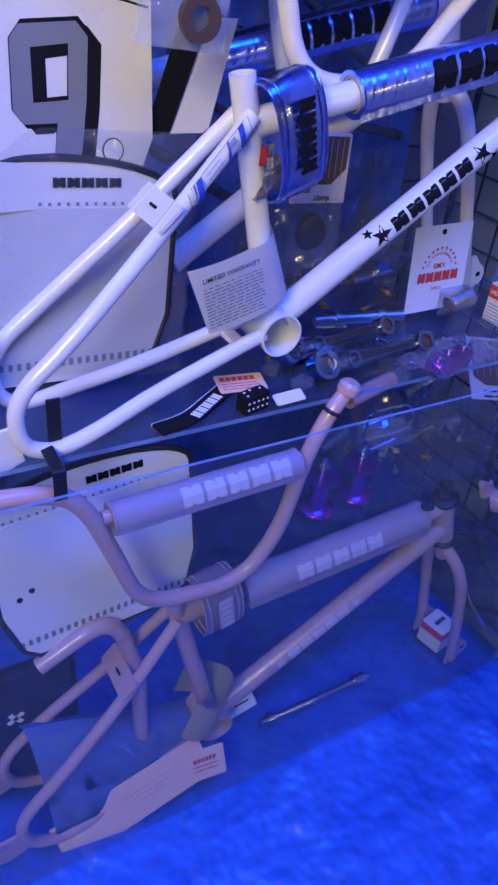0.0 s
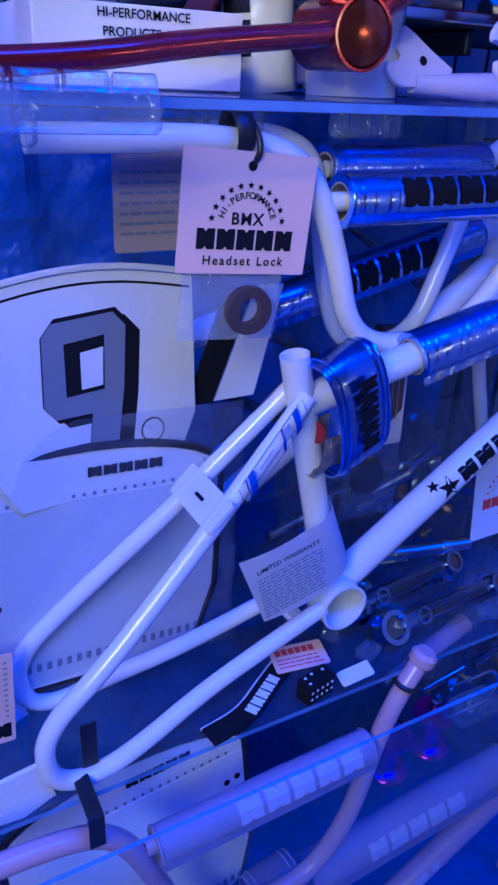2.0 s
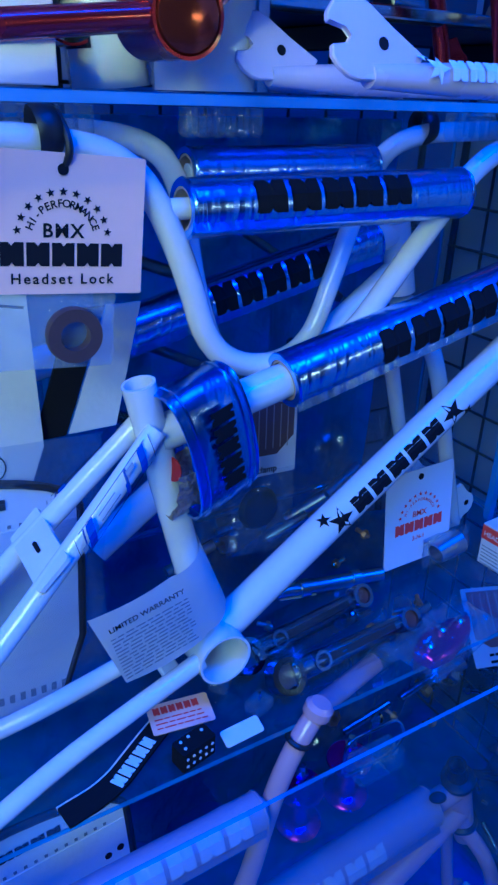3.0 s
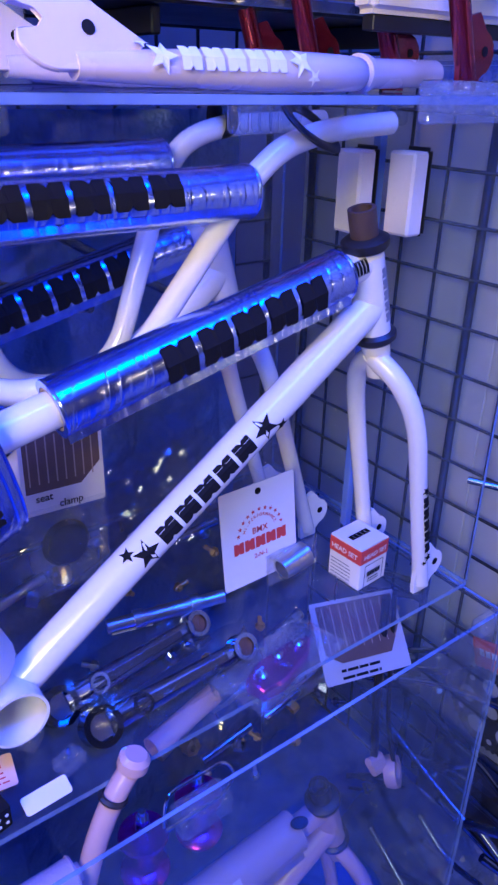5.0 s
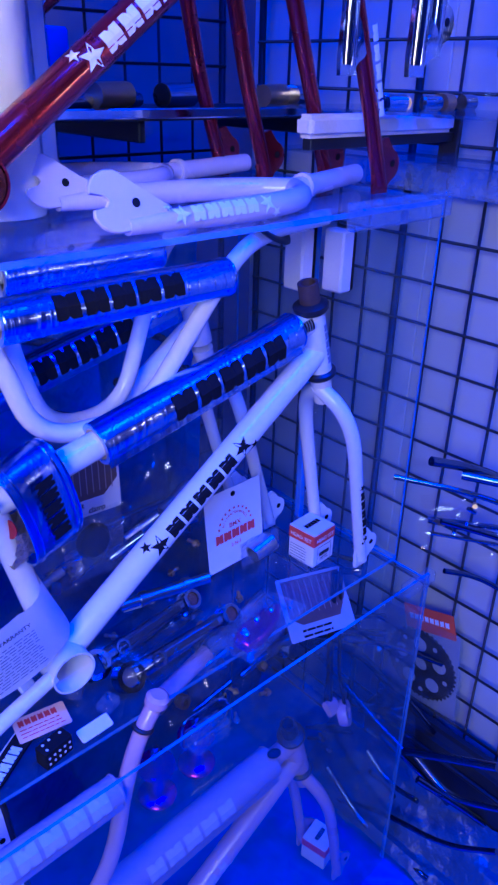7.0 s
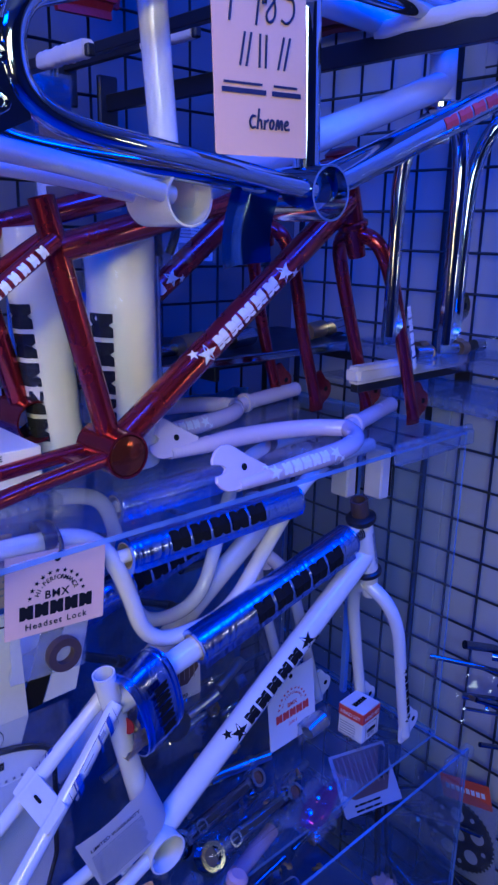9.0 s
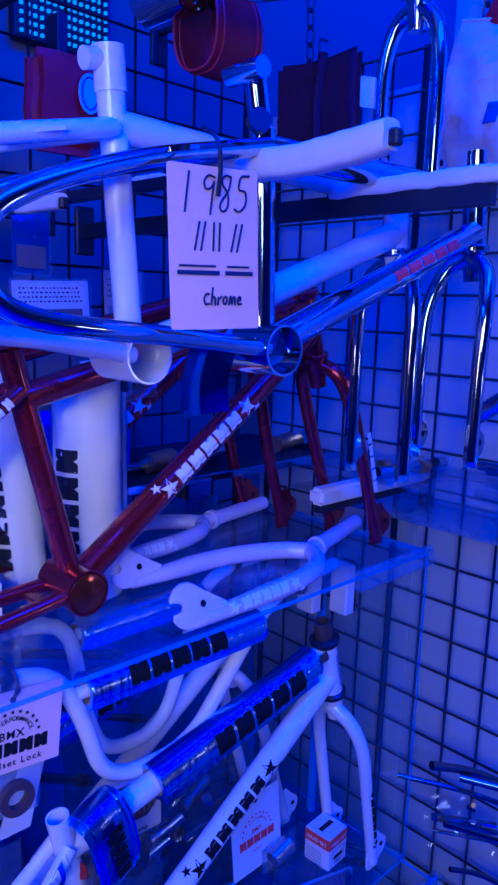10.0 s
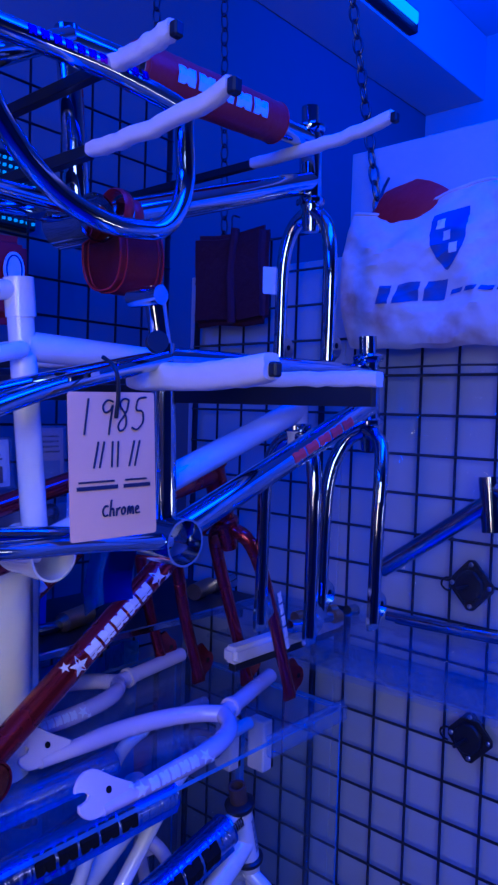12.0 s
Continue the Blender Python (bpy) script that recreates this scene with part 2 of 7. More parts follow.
# The blue glow of lit edges is put into tint and haze.
EDGE = clear("acrylic_cut_edge", (0.30, 0.48, 0.98), gloss=1.5, rough=0.10, haze=0.38, haze_color=(0.40, 0.58, 1.0), bump_scale=9)
BAG = clear("clear_poly_bag", (0.96, 0.97, 1.0), gloss=1.3, rough=0.05, haze=0.045, bump=0.9, bump_scale=26)
TAGBAG = clear("milky_poly_bag", (0.94, 0.95, 0.97), gloss=1.6, rough=0.06, haze=0.15, bump=1.0, bump_scale=30)
CREAM = mat("cream_vinyl", (0.96, 0.88, 0.62), 0.42, vary=0.08, scale=12, bump=0.25, bump_scale=25, depth=0.02)
FILM = clear("thin_crinkled_film", (0.99, 0.99, 1.0), gloss=1.4, rough=0.05, haze=0.010)
HAZEFILM = clear("thin_hazy_film", (0.97, 0.98, 1.0), gloss=1.5, rough=0.06, haze=0.025)
CLEARBOX = clear("clear_moulded_plastic", (0.93, 0.96, 1.0), gloss=2.0, rough=0.03, haze=0.05, bump=0.35, bump_scale=70)
WRAP = clear("clear_wrap", (0.98, 0.99, 1.0), gloss=0.8, rough=0.08, haze=0.006, bump=0.8, bump_scale=30)
PEBBLE = clear("pebbled_acrylic", (0.86, 0.92, 1.0), gloss=3.0, rough=0.04, haze=0.085, bump=1.0, bump_scale=34)
LED = glow("led_panel", (0.02, 0.22, 1.0), 7.0)
DOTS = glow("led_dots", (0.02, 0.55, 0.9), 1.6)


# ---- building helpers ----
ORIGIN = {}


def thing(name, at, label, category, group="", kind=""):
    ob = new(name)
    ob.empty_display_size = 0.02
    ob.location = at
    ORIGIN[ob.name] = Vector(at)
    return tagged(ob, label, category, group, kind)


def part(name, bm, material, parent=None, label="", smooth=True):
    """Links a bmesh in world places as one mesh object under a thing or a part."""
    org = ORIGIN[parent.name] if parent else Vector((0, 0, 0))
    bmesh.ops.recalc_face_normals(bm, faces=bm.faces)
    me = bpy.data.meshes.new(name)
    for v in bm.verts:
        v.co -= org
    if smooth:
        for f in bm.faces:
            f.smooth = True
        for e in bm.edges:
            if len(e.link_faces) == 2 and e.calc_face_angle(0) > 0.6:
                e.smooth = False
    bm.to_mesh(me)
    bm.free()
    for one in (material if isinstance(material, (list, tuple)) else [material]):
        me.materials.append(one)
    ob = new(name, me)
    if parent:
        ob.parent = parent
    ORIGIN[ob.name] = org
    return tagged(ob, label)


def whole(name, bm, material, label, category, group="", kind=""):
    """A thing that is one mesh."""
    ob = part(name, bm, material)
    return tagged(ob, label, category, group, kind)


def fillet(pts, rad, n=6):
    """Rounds the corners of a line of points."""
    pts = [Vector(p) for p in pts]
    out = [pts[0]]
    for a, b, c in zip(pts, pts[1:], pts[2:]):
        d1, d2 = (a - b), (c - b)
        r1 = min(rad, d1.length * 0.48)
        r2 = min(rad, d2.length * 0.48)
        p, q = b + d1.normalized() * r1, b + d2.normalized() * r2
        for i in range(n + 1):
            t = i / n
            out.append(p * (1 - t) ** 2 + b * 2 * t * (1 - t) + q * t * t)
    out.append(pts[-1])
    return out


def rings(bm, pts, radii, seg, flat=1.0, up=None):
    pts = [Vector(p) for p in pts]
    made, side = [], None
    for i, p in enumerate(pts):
        d = (pts[min(i + 1, len(pts) - 1)] - pts[max(i - 1, 0)]).normalized()
        if side is None:
            ref = Vector(up) if up else (Vector((0, 0, 1)) if abs(d.z) < 0.9 else Vector((1, 0, 0)))
            side = (ref - d * ref.dot(d)).normalized()
        else:
            side = (side - d * side.dot(d)).normalized()
        other = d.cross(side)
        r = radii[i] if isinstance(radii, (list, tuple)) else radii
        made.append([bm.verts.new(p + side * (r * math.cos(a)) + other * (r * flat * math.sin(a))) for a in (2 * math.pi * k / seg for k in range(seg))])
    for a, b in zip(made, made[1:]):
        for k in range(seg):
            bm.faces.new((a[k], a[(k + 1) % seg], b[(k + 1) % seg], b[k]))
    return made


def tube(pts, r, seg=16, bm=None, hollow=0.0, flat=1.0, up=None):
    """A round tube along a line of points; hollow: the wall's thickness, with open ends."""
    bm = bm or bmesh.new()
    a = rings(bm, pts, r, seg, flat, up)
    if hollow:
        inner = [x - hollow for x in r] if isinstance(r, (list, tuple)) else r - hollow
        b = rings(bm, pts, inner, seg, flat, up)
        for s, u in ((a[0], b[0]), (a[-1], b[-1])):
            for k in range(seg):
                bm.faces.new((s[k], s[(k + 1) % seg], u[(k + 1) % seg], u[k]))
    else:
        bm.faces.new(a[0])
        bm.faces.new(a[-1])
    return bm


def box(lo, hi, bevel=0.002, bm=None, turn=None, seg=1):
    """A box with softened edges between two corners, or turned by a matrix about its middle."""
    own = bmesh.new()
    lo, hi = Vector(lo), Vector(hi)
    mid, size = (lo + hi) / 2, hi - lo
    bmesh.ops.create_cube(own, size=1.0)
    for v in own.verts:
        v.co = Vector((v.co.x * size.x, v.co.y * size.y, v.co.z * size.z))
    if bevel:
        bmesh.ops.bevel(own, geom=own.edges[:], offset=min(bevel, min(size) * 0.45), segments=seg, affect="EDGES")
    for v in own.verts:
        v.co = (turn @ v.co if turn else v.co) + mid
    if bm is None:
        return own
    merge(bm, own)
    return bm


def merge(bm, other):
    idx = [bm.verts.new(v.co) for v in other.verts]
    other.verts.index_update()
    for f in other.faces:
        bm.faces.new([idx[v.index] for v in f.verts]).material_index = f.material_index
    other.free()


def slab(outline, m, thick, bevel=0.0, bm=None):
    """A flat sheet of a given outline (x, y in the sheet's own plane), with thickness along its z, placed by a matrix."""
    own = bmesh.new()
    top = [own.verts.new((x, y, thick / 2)) for x, y in outline]
    bot = [own.verts.new((x, y, -thick / 2)) for x, y in outline]
    n = len(outline)
    own.faces.new(top)
    own.faces.new(bot[::-1])
    for k in range(n):
        own.faces.new((top[k], bot[k], bot[(k + 1) % n], top[(k + 1) % n]))
    if bevel:
        own.edges.ensure_lookup_table()
        bmesh.ops.bevel(own, geom=own.edges[:], offset=bevel, segments=1, affect="EDGES")
    for v in own.verts:
        v.co = m @ v.co
    if bm is None:
        return own
    merge(bm, own)
    return bm


def rounded(w, h, r, n=5):
    out = []
    for cx, cy, a0 in ((w / 2 - r, h / 2 - r, 0), (-w / 2 + r, h / 2 - r, 90), (-w / 2 + r, -h / 2 + r, 180), (w / 2 - r, -h / 2 + r, 270)):
        for i in range(n + 1):
            a = radians(a0 + 90 * i / n)
            out.append((cx + r * math.cos(a), cy + r * math.sin(a)))
    return out


def lathe(profile, m, seg=24, bm=None):
    """A turned body: (radius, height) pairs round the matrix's z."""
    own = bmesh.new()
    cols = [[own.verts.new((r * math.cos(2 * math.pi * k / seg), r * math.sin(2 * math.pi * k / seg), z)) for k in range(seg)] for r, z in profile]
    for a, b in zip(cols, cols[1:]):
        for k in range(seg):
            own.faces.new((a[k], a[(k + 1) % seg], b[(k + 1) % seg], b[k]))
    if profile[0] != profile[-1]:
        own.faces.new(cols[0][::-1])
        own.faces.new(cols[-1])
    else:
        bmesh.ops.remove_doubles(own, verts=own.verts, dist=1e-6)
    for v in own.verts:
        v.co = m @ v.co
    if bm is None:
        return own
    merge(bm, own)
    return bm


def axes(at, x, y):
    """A matrix with its origin at a place, its x and y along two directions."""
    x = Vector(x).normalized()
    z = x.cross(Vector(y)).normalized()
    y = z.cross(x)
    m = Matrix((x, y, z)).transposed().to_4x4()
    m.translation = Vector(at)
    return m


# Plain block marks that stand in for a maker's mark: thick slabs with nicked edges.
def on_tube(a, b, r, face):
    """Maps (along, round) in metres to a tube's surface, (0, 0) at a on the side that faces the direction."""
    a, b = Vector(a), Vector(b)
    d = (b - a).normalized()
    f = (Vector(face) - d * Vector(face).dot(d)).normalized()
    o = d.cross(f)

    def put(s, t, lift=0.0006):
        g = t / r
        return a + d * s + (f * math.cos(g) + o * math.sin(g)) * (r + lift)

    return put


def on_plane(m):
    def put(s, t, lift=0.0005):
        return m @ Vector((s, t, lift))

    return put


def cell(bm, put, s0, s1, t0, t1, n=3):
    rows = [[bm.verts.new(put(s, t0 + (t1 - t0) * j / n)) for j in range(n + 1)] for s in (s0, s1)]
    for j in range(n):
        bm.faces.new((rows[0][j], rows[1][j], rows[1][j + 1], rows[0][j + 1]))


def slab_mark(put, x0, x1, t0, t1, cut):
    """One plain slab as a small sheet, nicked in the middle of its two long edges; cut shifts the nick a little."""
    bm = bmesh.new()
    mid = 0.5 + 0.02 * (cut % 3 - 1)
    xs = [x0 + (x1 - x0) * q for q in (0, mid - 0.13, mid, mid + 0.13, 1)]
    ts = [0, 0.5, 1]
    nick = (0, 0, 0.15, 0, 0)
    cols = [[bm.verts.new(put(x, t0 + (t1 - t0) * (k + (1 - 2 * k) * q))) for q in ts] for x, k in zip(xs, nick)]
    for a, b in zip(cols, cols[1:]):
        for q in range(2):
            bm.faces.new((a[q], b[q], b[q + 1], a[q + 1]))
    return bm


def blocks(parent, material, put, s0, s1, t0, t1, count=5, gap=0.16, name="mark_block"):
    """A row of slabs between s0 and s1, from t0 up to t1, each a part."""
    w = (s1 - s0) / count
    for i in range(count):
        part(name, slab_mark(put, s0 + w * (i + gap / 2), s0 + w * (i + 1 - gap / 2), t0, t1, i), material, parent, smooth=False)


def bars(bm, put, s0, s1, t0, t1, rows, seed=1, fill=0.5, words=5):
    """Lines of small plain bars where there is print too small to read."""
    rnd = random.Random(seed)
    h = (t1 - t0) / rows
    for i in range(rows):
        s = s0
        while s < s1 - (s1 - s0) * 0.05:
            w = min((s1 - s0) / words * rnd.uniform(0.5, 1.4), s1 - s)
            cell(bm, put, s, s + w, t0 + h * (i + 0.5 - fill / 2), t0 + h * (i + 0.5 + fill / 2), 1)
            s += w + (s1 - s0) * 0.03
    return bm


def star(parent, material, put, s, t, r, turn=0.0):
    bm = bmesh.new()
    mid = bm.verts.new(put(s, t, 0.0008))
    rim = []
    for k in range(10):
        a = turn + math.pi * k / 5
        q = r if k % 2 == 0 else r * 0.42
        rim.append(bm.verts.new(put(s + q * math.sin(a), t + q * math.cos(a), 0.0008)))
    for k in range(10):
        bm.faces.new((mid, rim[k], rim[(k + 1) % 10]))
    return part("star", bm, material, parent, smooth=False)


def print_bars(parent, material, put, s0, s1, t0, t1, rows, seed=1, fill=0.45, words=6):
    bm = bmesh.new()
    bars(bm, put, s0, s1, t0, t1, rows, seed, fill, words)
    return tagged(part("small_print", bm, material, parent, smooth=False), kind="stuff")


def text(name, words, size, m, material, parent, spread=1.0, weight=0.016):
    """Flat lettering in the built-in font, centred on the matrix."""
    cu = bpy.data.curves.new(name, "FONT")
    cu.body, cu.size, cu.align_x, cu.align_y, cu.space_character = words, size, "CENTER", "CENTER", spread
    cu.resolution_u, cu.offset = 3, size * weight
    tmp = new("lettering_form", cu)
    me = bpy.data.meshes.new_from_object(tmp.evaluated_get(bpy.context.evaluated_depsgraph_get()))
    bpy.data.objects.remove(tmp)
    bm = bmesh.new()
    bm.from_mesh(me)
    bpy.data.meshes.remove(me)
    for v in bm.verts:
        v.co = m @ (v.co + Vector((0, 0, 0.0006)))
    return part(name, bm, material, parent, smooth=False)


# ---- room ----
whole("floor", box((-3.0, -3.6, -0.05), (2.8, 1.0, 0.0), 0), FLOOR, "uneven glossy blue plastic sheet on the floor", "floor", kind="structure")
whole("wall_back", box((-3.0, 0.85, 0.0), (2.67, 1.0, 3.35), 0), BACKWALL, "grey painted wall behind the wire grid", "wall", kind="structure")
# Left and front walls are unseen, kept dark for the chrome's reflections.
whole("wall_left", box((-3.15, -3.6, 0.0), (-3.0, 1.0, 3.35), 0), DARKWALL, "unseen dark side wall that closes the room", "wall", kind="structure")
whole("wall_right", box((2.67, -3.6, 0.0), (2.82, 1.0, 3.35), 0), WALL, "white painted side wall", "wall", kind="structure")
whole("wall_front", box((-3.15, -3.75, 0.0), (2.82, -3.6, 3.35), 0), DARKWALL, "unseen dark wall that closes the room in front", "wall", kind="structure")
whole("ceiling", box((-3.15, -3.75, 3.35), (2.82, 1.0, 3.45), 0), CEIL, "pale ceiling in blue light", "ceiling", kind="structure")
whole("ceiling_beam", box((-3.0, 0.592, 3.10), (2.669, 0.849, 3.349), 0.004), CEIL, "boxed beam under the ceiling", "beam", kind="structure")
lamp = thing("light_bar", (1.9, 0.55, 3.2), "glowing cyan-blue light bar on the ceiling beam", "lamp")
part("housing", box((1.38, 0.556, 3.105), (2.06, 0.590, 3.180), 0.004), BLACK, lamp)
part("diffuser", box((1.40, 0.545, 3.125), (2.04, 0.555, 3.165), 0.004), LED, lamp, "glowing blue diffuser")
screen = thing("led_screen", (0.69, 0.8, 2.24), "glowing panel of small cyan light dots behind the grid", "light panel")
part("case", box((0.585, 0.815, 2.235), (0.80, 0.846, 2.40), 0.004), BLACK, screen)
for i in range(14):
    for j in range(9):
        part("light_dot", box((0.594 + 0.0148 * i, 0.809, 2.246 + 0.0165 * j), (0.600 + 0.0148 * i, 0.8145, 2.252 + 0.0165 * j), 0), DOTS, screen)

# White boards close behind the side grid.
whole("wall_board_1", box((1.150, -1.0, 0.0), (1.162, 0.188, 2.38), 0.002), WALL, "white painted board behind the side grid", "wall board", kind="structure")
whole("wall_board_2", box((1.150, 0.1885, 0.0), (1.162, 0.66, 2.17), 0.002), WALL, "white painted board behind the side grid", "wall board", kind="structure")

# Wire grid panels, three inches to a square.
PITCH = 0.0762


def wire_mesh(name, length, r):
    bm = tube([(0, 0, -length / 2), (0, 0, length / 2)], r, 8)
    me = bpy.data.meshes.new(name)
    for f in bm.faces:
        f.smooth = True
    bm.to_mesh(me)
    bm.free()
    me.materials.append(WIRE)
    return me


def grid_panel(name, label, corner, along, cols, rows, thick_cols=()):
    """A wire panel: cols and rows of wires from the upper corner along a level direction and down."""
    t = thing(name, corner, label, "wire panel", "hung wire grid panels", "structure")
    along = Vector(along)
    w, h = PITCH * (cols - 1), PITCH * (rows - 1)
    up, side, post = wire_mesh("wire", h + 0.01, 0.0028), wire_mesh("wire", w + 0.01, 0.0028), wire_mesh("post", h + 0.01, 0.007)
    turn = along.to_track_quat("Z", "Y")
    for c in range(cols):
        ob = new("post" if c in thick_cols else "wire", post if c in thick_cols else up)
        ob.parent, ob.location = t, along * (PITCH * c) + Vector((0, 0, -h / 2))
    for r in range(rows):
        ob = new("wire", side)
        ob.parent, ob.rotation_mode, ob.rotation_quaternion = t, "QUATERNION", turn
        ob.location = along * (w / 2) + Vector((0, 0, -PITCH * r)) + along.cross(Vector((0, 0, 1))) * 0.005
    return t


grid_panel("wire_grid_panel", "black wire grid panel hung beside the cases", (1.119, 0.6029, 2.2203), (0, -1, 0), 6, 30, (0, 5))
grid_panel("wire_grid_panel", "black wire grid panel hung beside the cases", (1.123, 0.2219, 1.9917), (0, -1, 0), 13, 27, (12,))
grid_panel("wire_grid_panel", "black wire grid panel hung behind the frames", (-0.25, 0.65, 2.5574), (1, 0, 0), 9, 33, (0, 8))
grid_panel("wire_grid_panel", "black wire grid panel hung behind the frames", (0.375, 0.655, 2.5574), (1, 0, 0), 10, 33, (0, 9))


def chain(at, end):
    """A hanging chain of oval links."""
    t = thing("hanging_chain", at, "dark steel chain that hangs from the ceiling", "chain", "ceiling chains")
    at, end = Vector(at), Vector(end)
    way = (end - at).normalized()
    for i in range(int((end - at).length / 0.034)):
        c = at + way * (0.02 + i * 0.034)
        a = Vector((1, 0, 0)) if i % 2 else Vector((0, 1, 0))
        pts = [c + a * (0.010 * math.cos(g)) + way * (0.021 * math.sin(g)) for g in (2 * math.pi * k / 12 for k in range(13))]
        part("link", tube(pts, 0.0024, 6), DARKSTEEL, t)
    return t


chain((1.00, 0.645, 2.5574), (1.00, 0.645, 3.10))
chain((1.119, 0.520, 2.2203), (1.119, 0.562, 3.35))
chain((1.119, 0.098, 2.2300), (1.119, 0.304, 3.35))

# Added sheet behind the cases; the blue glow there is put into its colour.
bm = bmesh.new()
grid = [[bm.verts.new((-0.6 + 1.55 * i / 60, 0.60 + 0.012 * math.sin(i * 1.1) + 0.006 * math.sin(i * 2.7 + j), 0.30 + 1.0 * j / 12)) for i in range(61)] for j in range(13)]
for j in range(12):
    for i in range(60):
        bm.faces.new((grid[j][i], grid[j][i + 1], grid[j + 1][i + 1], grid[j + 1][i]))
bmesh.ops.solidify(bm, geom=bm.faces[:], thickness=0.003)
whole("hanging_sheet", bm, SHEETING, "blue sheet added behind the cases, coloured for the blue glow there", "plastic sheet")


# Second added sheet; it carries the blue glow behind the lower case.
bm = bmesh.new()
grid = [[bm.verts.new((-0.35 + 1.42 * i / 50, 0.47 + 0.014 * math.sin(i * 0.9) + 0.006 * math.sin(i * 2.3 + j), 0.004 + 0.60 * j / 10)) for i in range(51)] for j in range(11)]
for j in range(10):
    for i in range(50):
        bm.faces.new((grid[j][i], grid[j][i + 1], grid[j + 1][i + 1], grid[j + 1][i]))
bmesh.ops.solidify(bm, geom=bm.faces[:], thickness=0.003)
whole("draped_sheet", bm, SHEETING, "blue sheet added behind the lower case, coloured for the blue glow", "plastic sheet")


# ---- display cases ----
def sheet(name, lo, hi, parent, label=""):
    """A clear panel; the glow of its cut edges is put into their material."""
    bm = box(lo, hi, 0.0008)
    size = Vector(hi) - Vector(lo)
    thin = list(size).index(min(size))
    for f in bm.faces:
        f.normal_update()
        if abs(f.normal[thin]) < 0.5 and f.normal.z > -0.5:
            f.material_index = 1
    return part(name, bm, [ACRYL, EDGE], parent, label, smooth=False)


XL, XR, ZF, ZT, YB = -0.14, 0.906, 0.736, 1.333, 0.42
upper = thing("display_case", (0.38, 0.2, ZF), "clear acrylic display case with frames inside, open in front", "display case", "stacked acrylic cases")
sheet("floor_panel", (XL, 0.005, ZF), (XR, YB, ZF + 0.008), upper)
sheet("top_panel", (XL, 0.005, ZT - 0.008), (XR, YB, ZT), upper)
sheet("side_panel", (XR - 0.006, 0.005, ZF + 0.0085), (XR, YB, ZT - 0.0085), upper)
sheet("side_panel", (XL, 0.005, ZF + 0.0085), (XL + 0.006, YB, ZT - 0.0085), upper)
sheet("back_panel", (XL + 0.007, YB - 0.006, ZF + 0.0085), (XR - 0.007, YB, ZT - 0.0085), upper)


def hinge(x0, x1, y, z, parent):
    """A ribbed clear strip with knuckles along the front of a lid."""
    strip = part("hinge_strip", box((x0, y - 0.016, z - 0.022), (x1, y - 0.0015, z + 0.004), 0.003), PEBBLE, parent, "ribbed clear hinge strip")
    n = int((x1 - x0) / 0.027)
    for i in range(n):
        a = x0 + (x1 - x0) * i / n
        part("knuckle", tube([(a + 0.002, y - 0.006, z + 0.006), (a + (x1 - x0) / n - 0.002, y - 0.006, z + 0.006)], 0.006, 10), PEBBLE, strip)
    return strip


part("corner_post", box((0.862, 0.196, ZF + 0.009), (0.874, 0.208, ZT - 0.0085), 0.001), EDGE, upper, "clear upright post")
hinge(0.70, 0.904, 0.006, ZT, upper)
hinge(-0.13, 0.078, 0.006, ZT, upper)
for x, y in ((0.184, 0.168), (0.232, 0.182), (0.352, 0.178), (0.392, 0.182), (0.62, 0.13), (0.655, 0.13), (0.000, 0.075), (0.83, 0.2), (0.88, 0.2)):
    bm = bmesh.new()
    for k in range(3):
        box((x - 0.020 + 0.0135 * k, y - 0.012, ZT - 0.036), (x - 0.0075 + 0.0135 * k, y + 0.012, ZT - 0.0085), 0.004, bm)
    part("clip", bm, CLEARBOX, upper, "ribbed clear clip")

lower = thing("display_case", (0.38, 0.2, 0.0), "clear acrylic case on the floor, open on top, full of parts", "display case", "stacked acrylic cases")
LX, LY, LT = 0.905, -0.066, 0.735
part("floor_panel", box((XL, LY, 0.0), (LX, YB, 0.008), 0.0008), ACRYL, lower, smooth=False)
sheet("front_panel", (XL, LY, 0.0085), (LX, LY + 0.006, LT + 0.012), lower)
sheet("side_panel", (LX - 0.006, LY + 0.0065, 0.0085), (LX, YB, LT), lower)
sheet("side_panel", (XL, LY + 0.0065, 0.0085), (XL + 0.006, YB, LT), lower)
sheet("back_panel", (XL + 0.007, YB - 0.006, 0.0085), (LX - 0.007, YB, LT), lower)
part("corner_clip", box((0.84, LY - 0.006, LT - 0.008), (0.916, LY + 0.014, LT + 0.016), 0.004), CLEARBOX, lower, "clear corner clip")


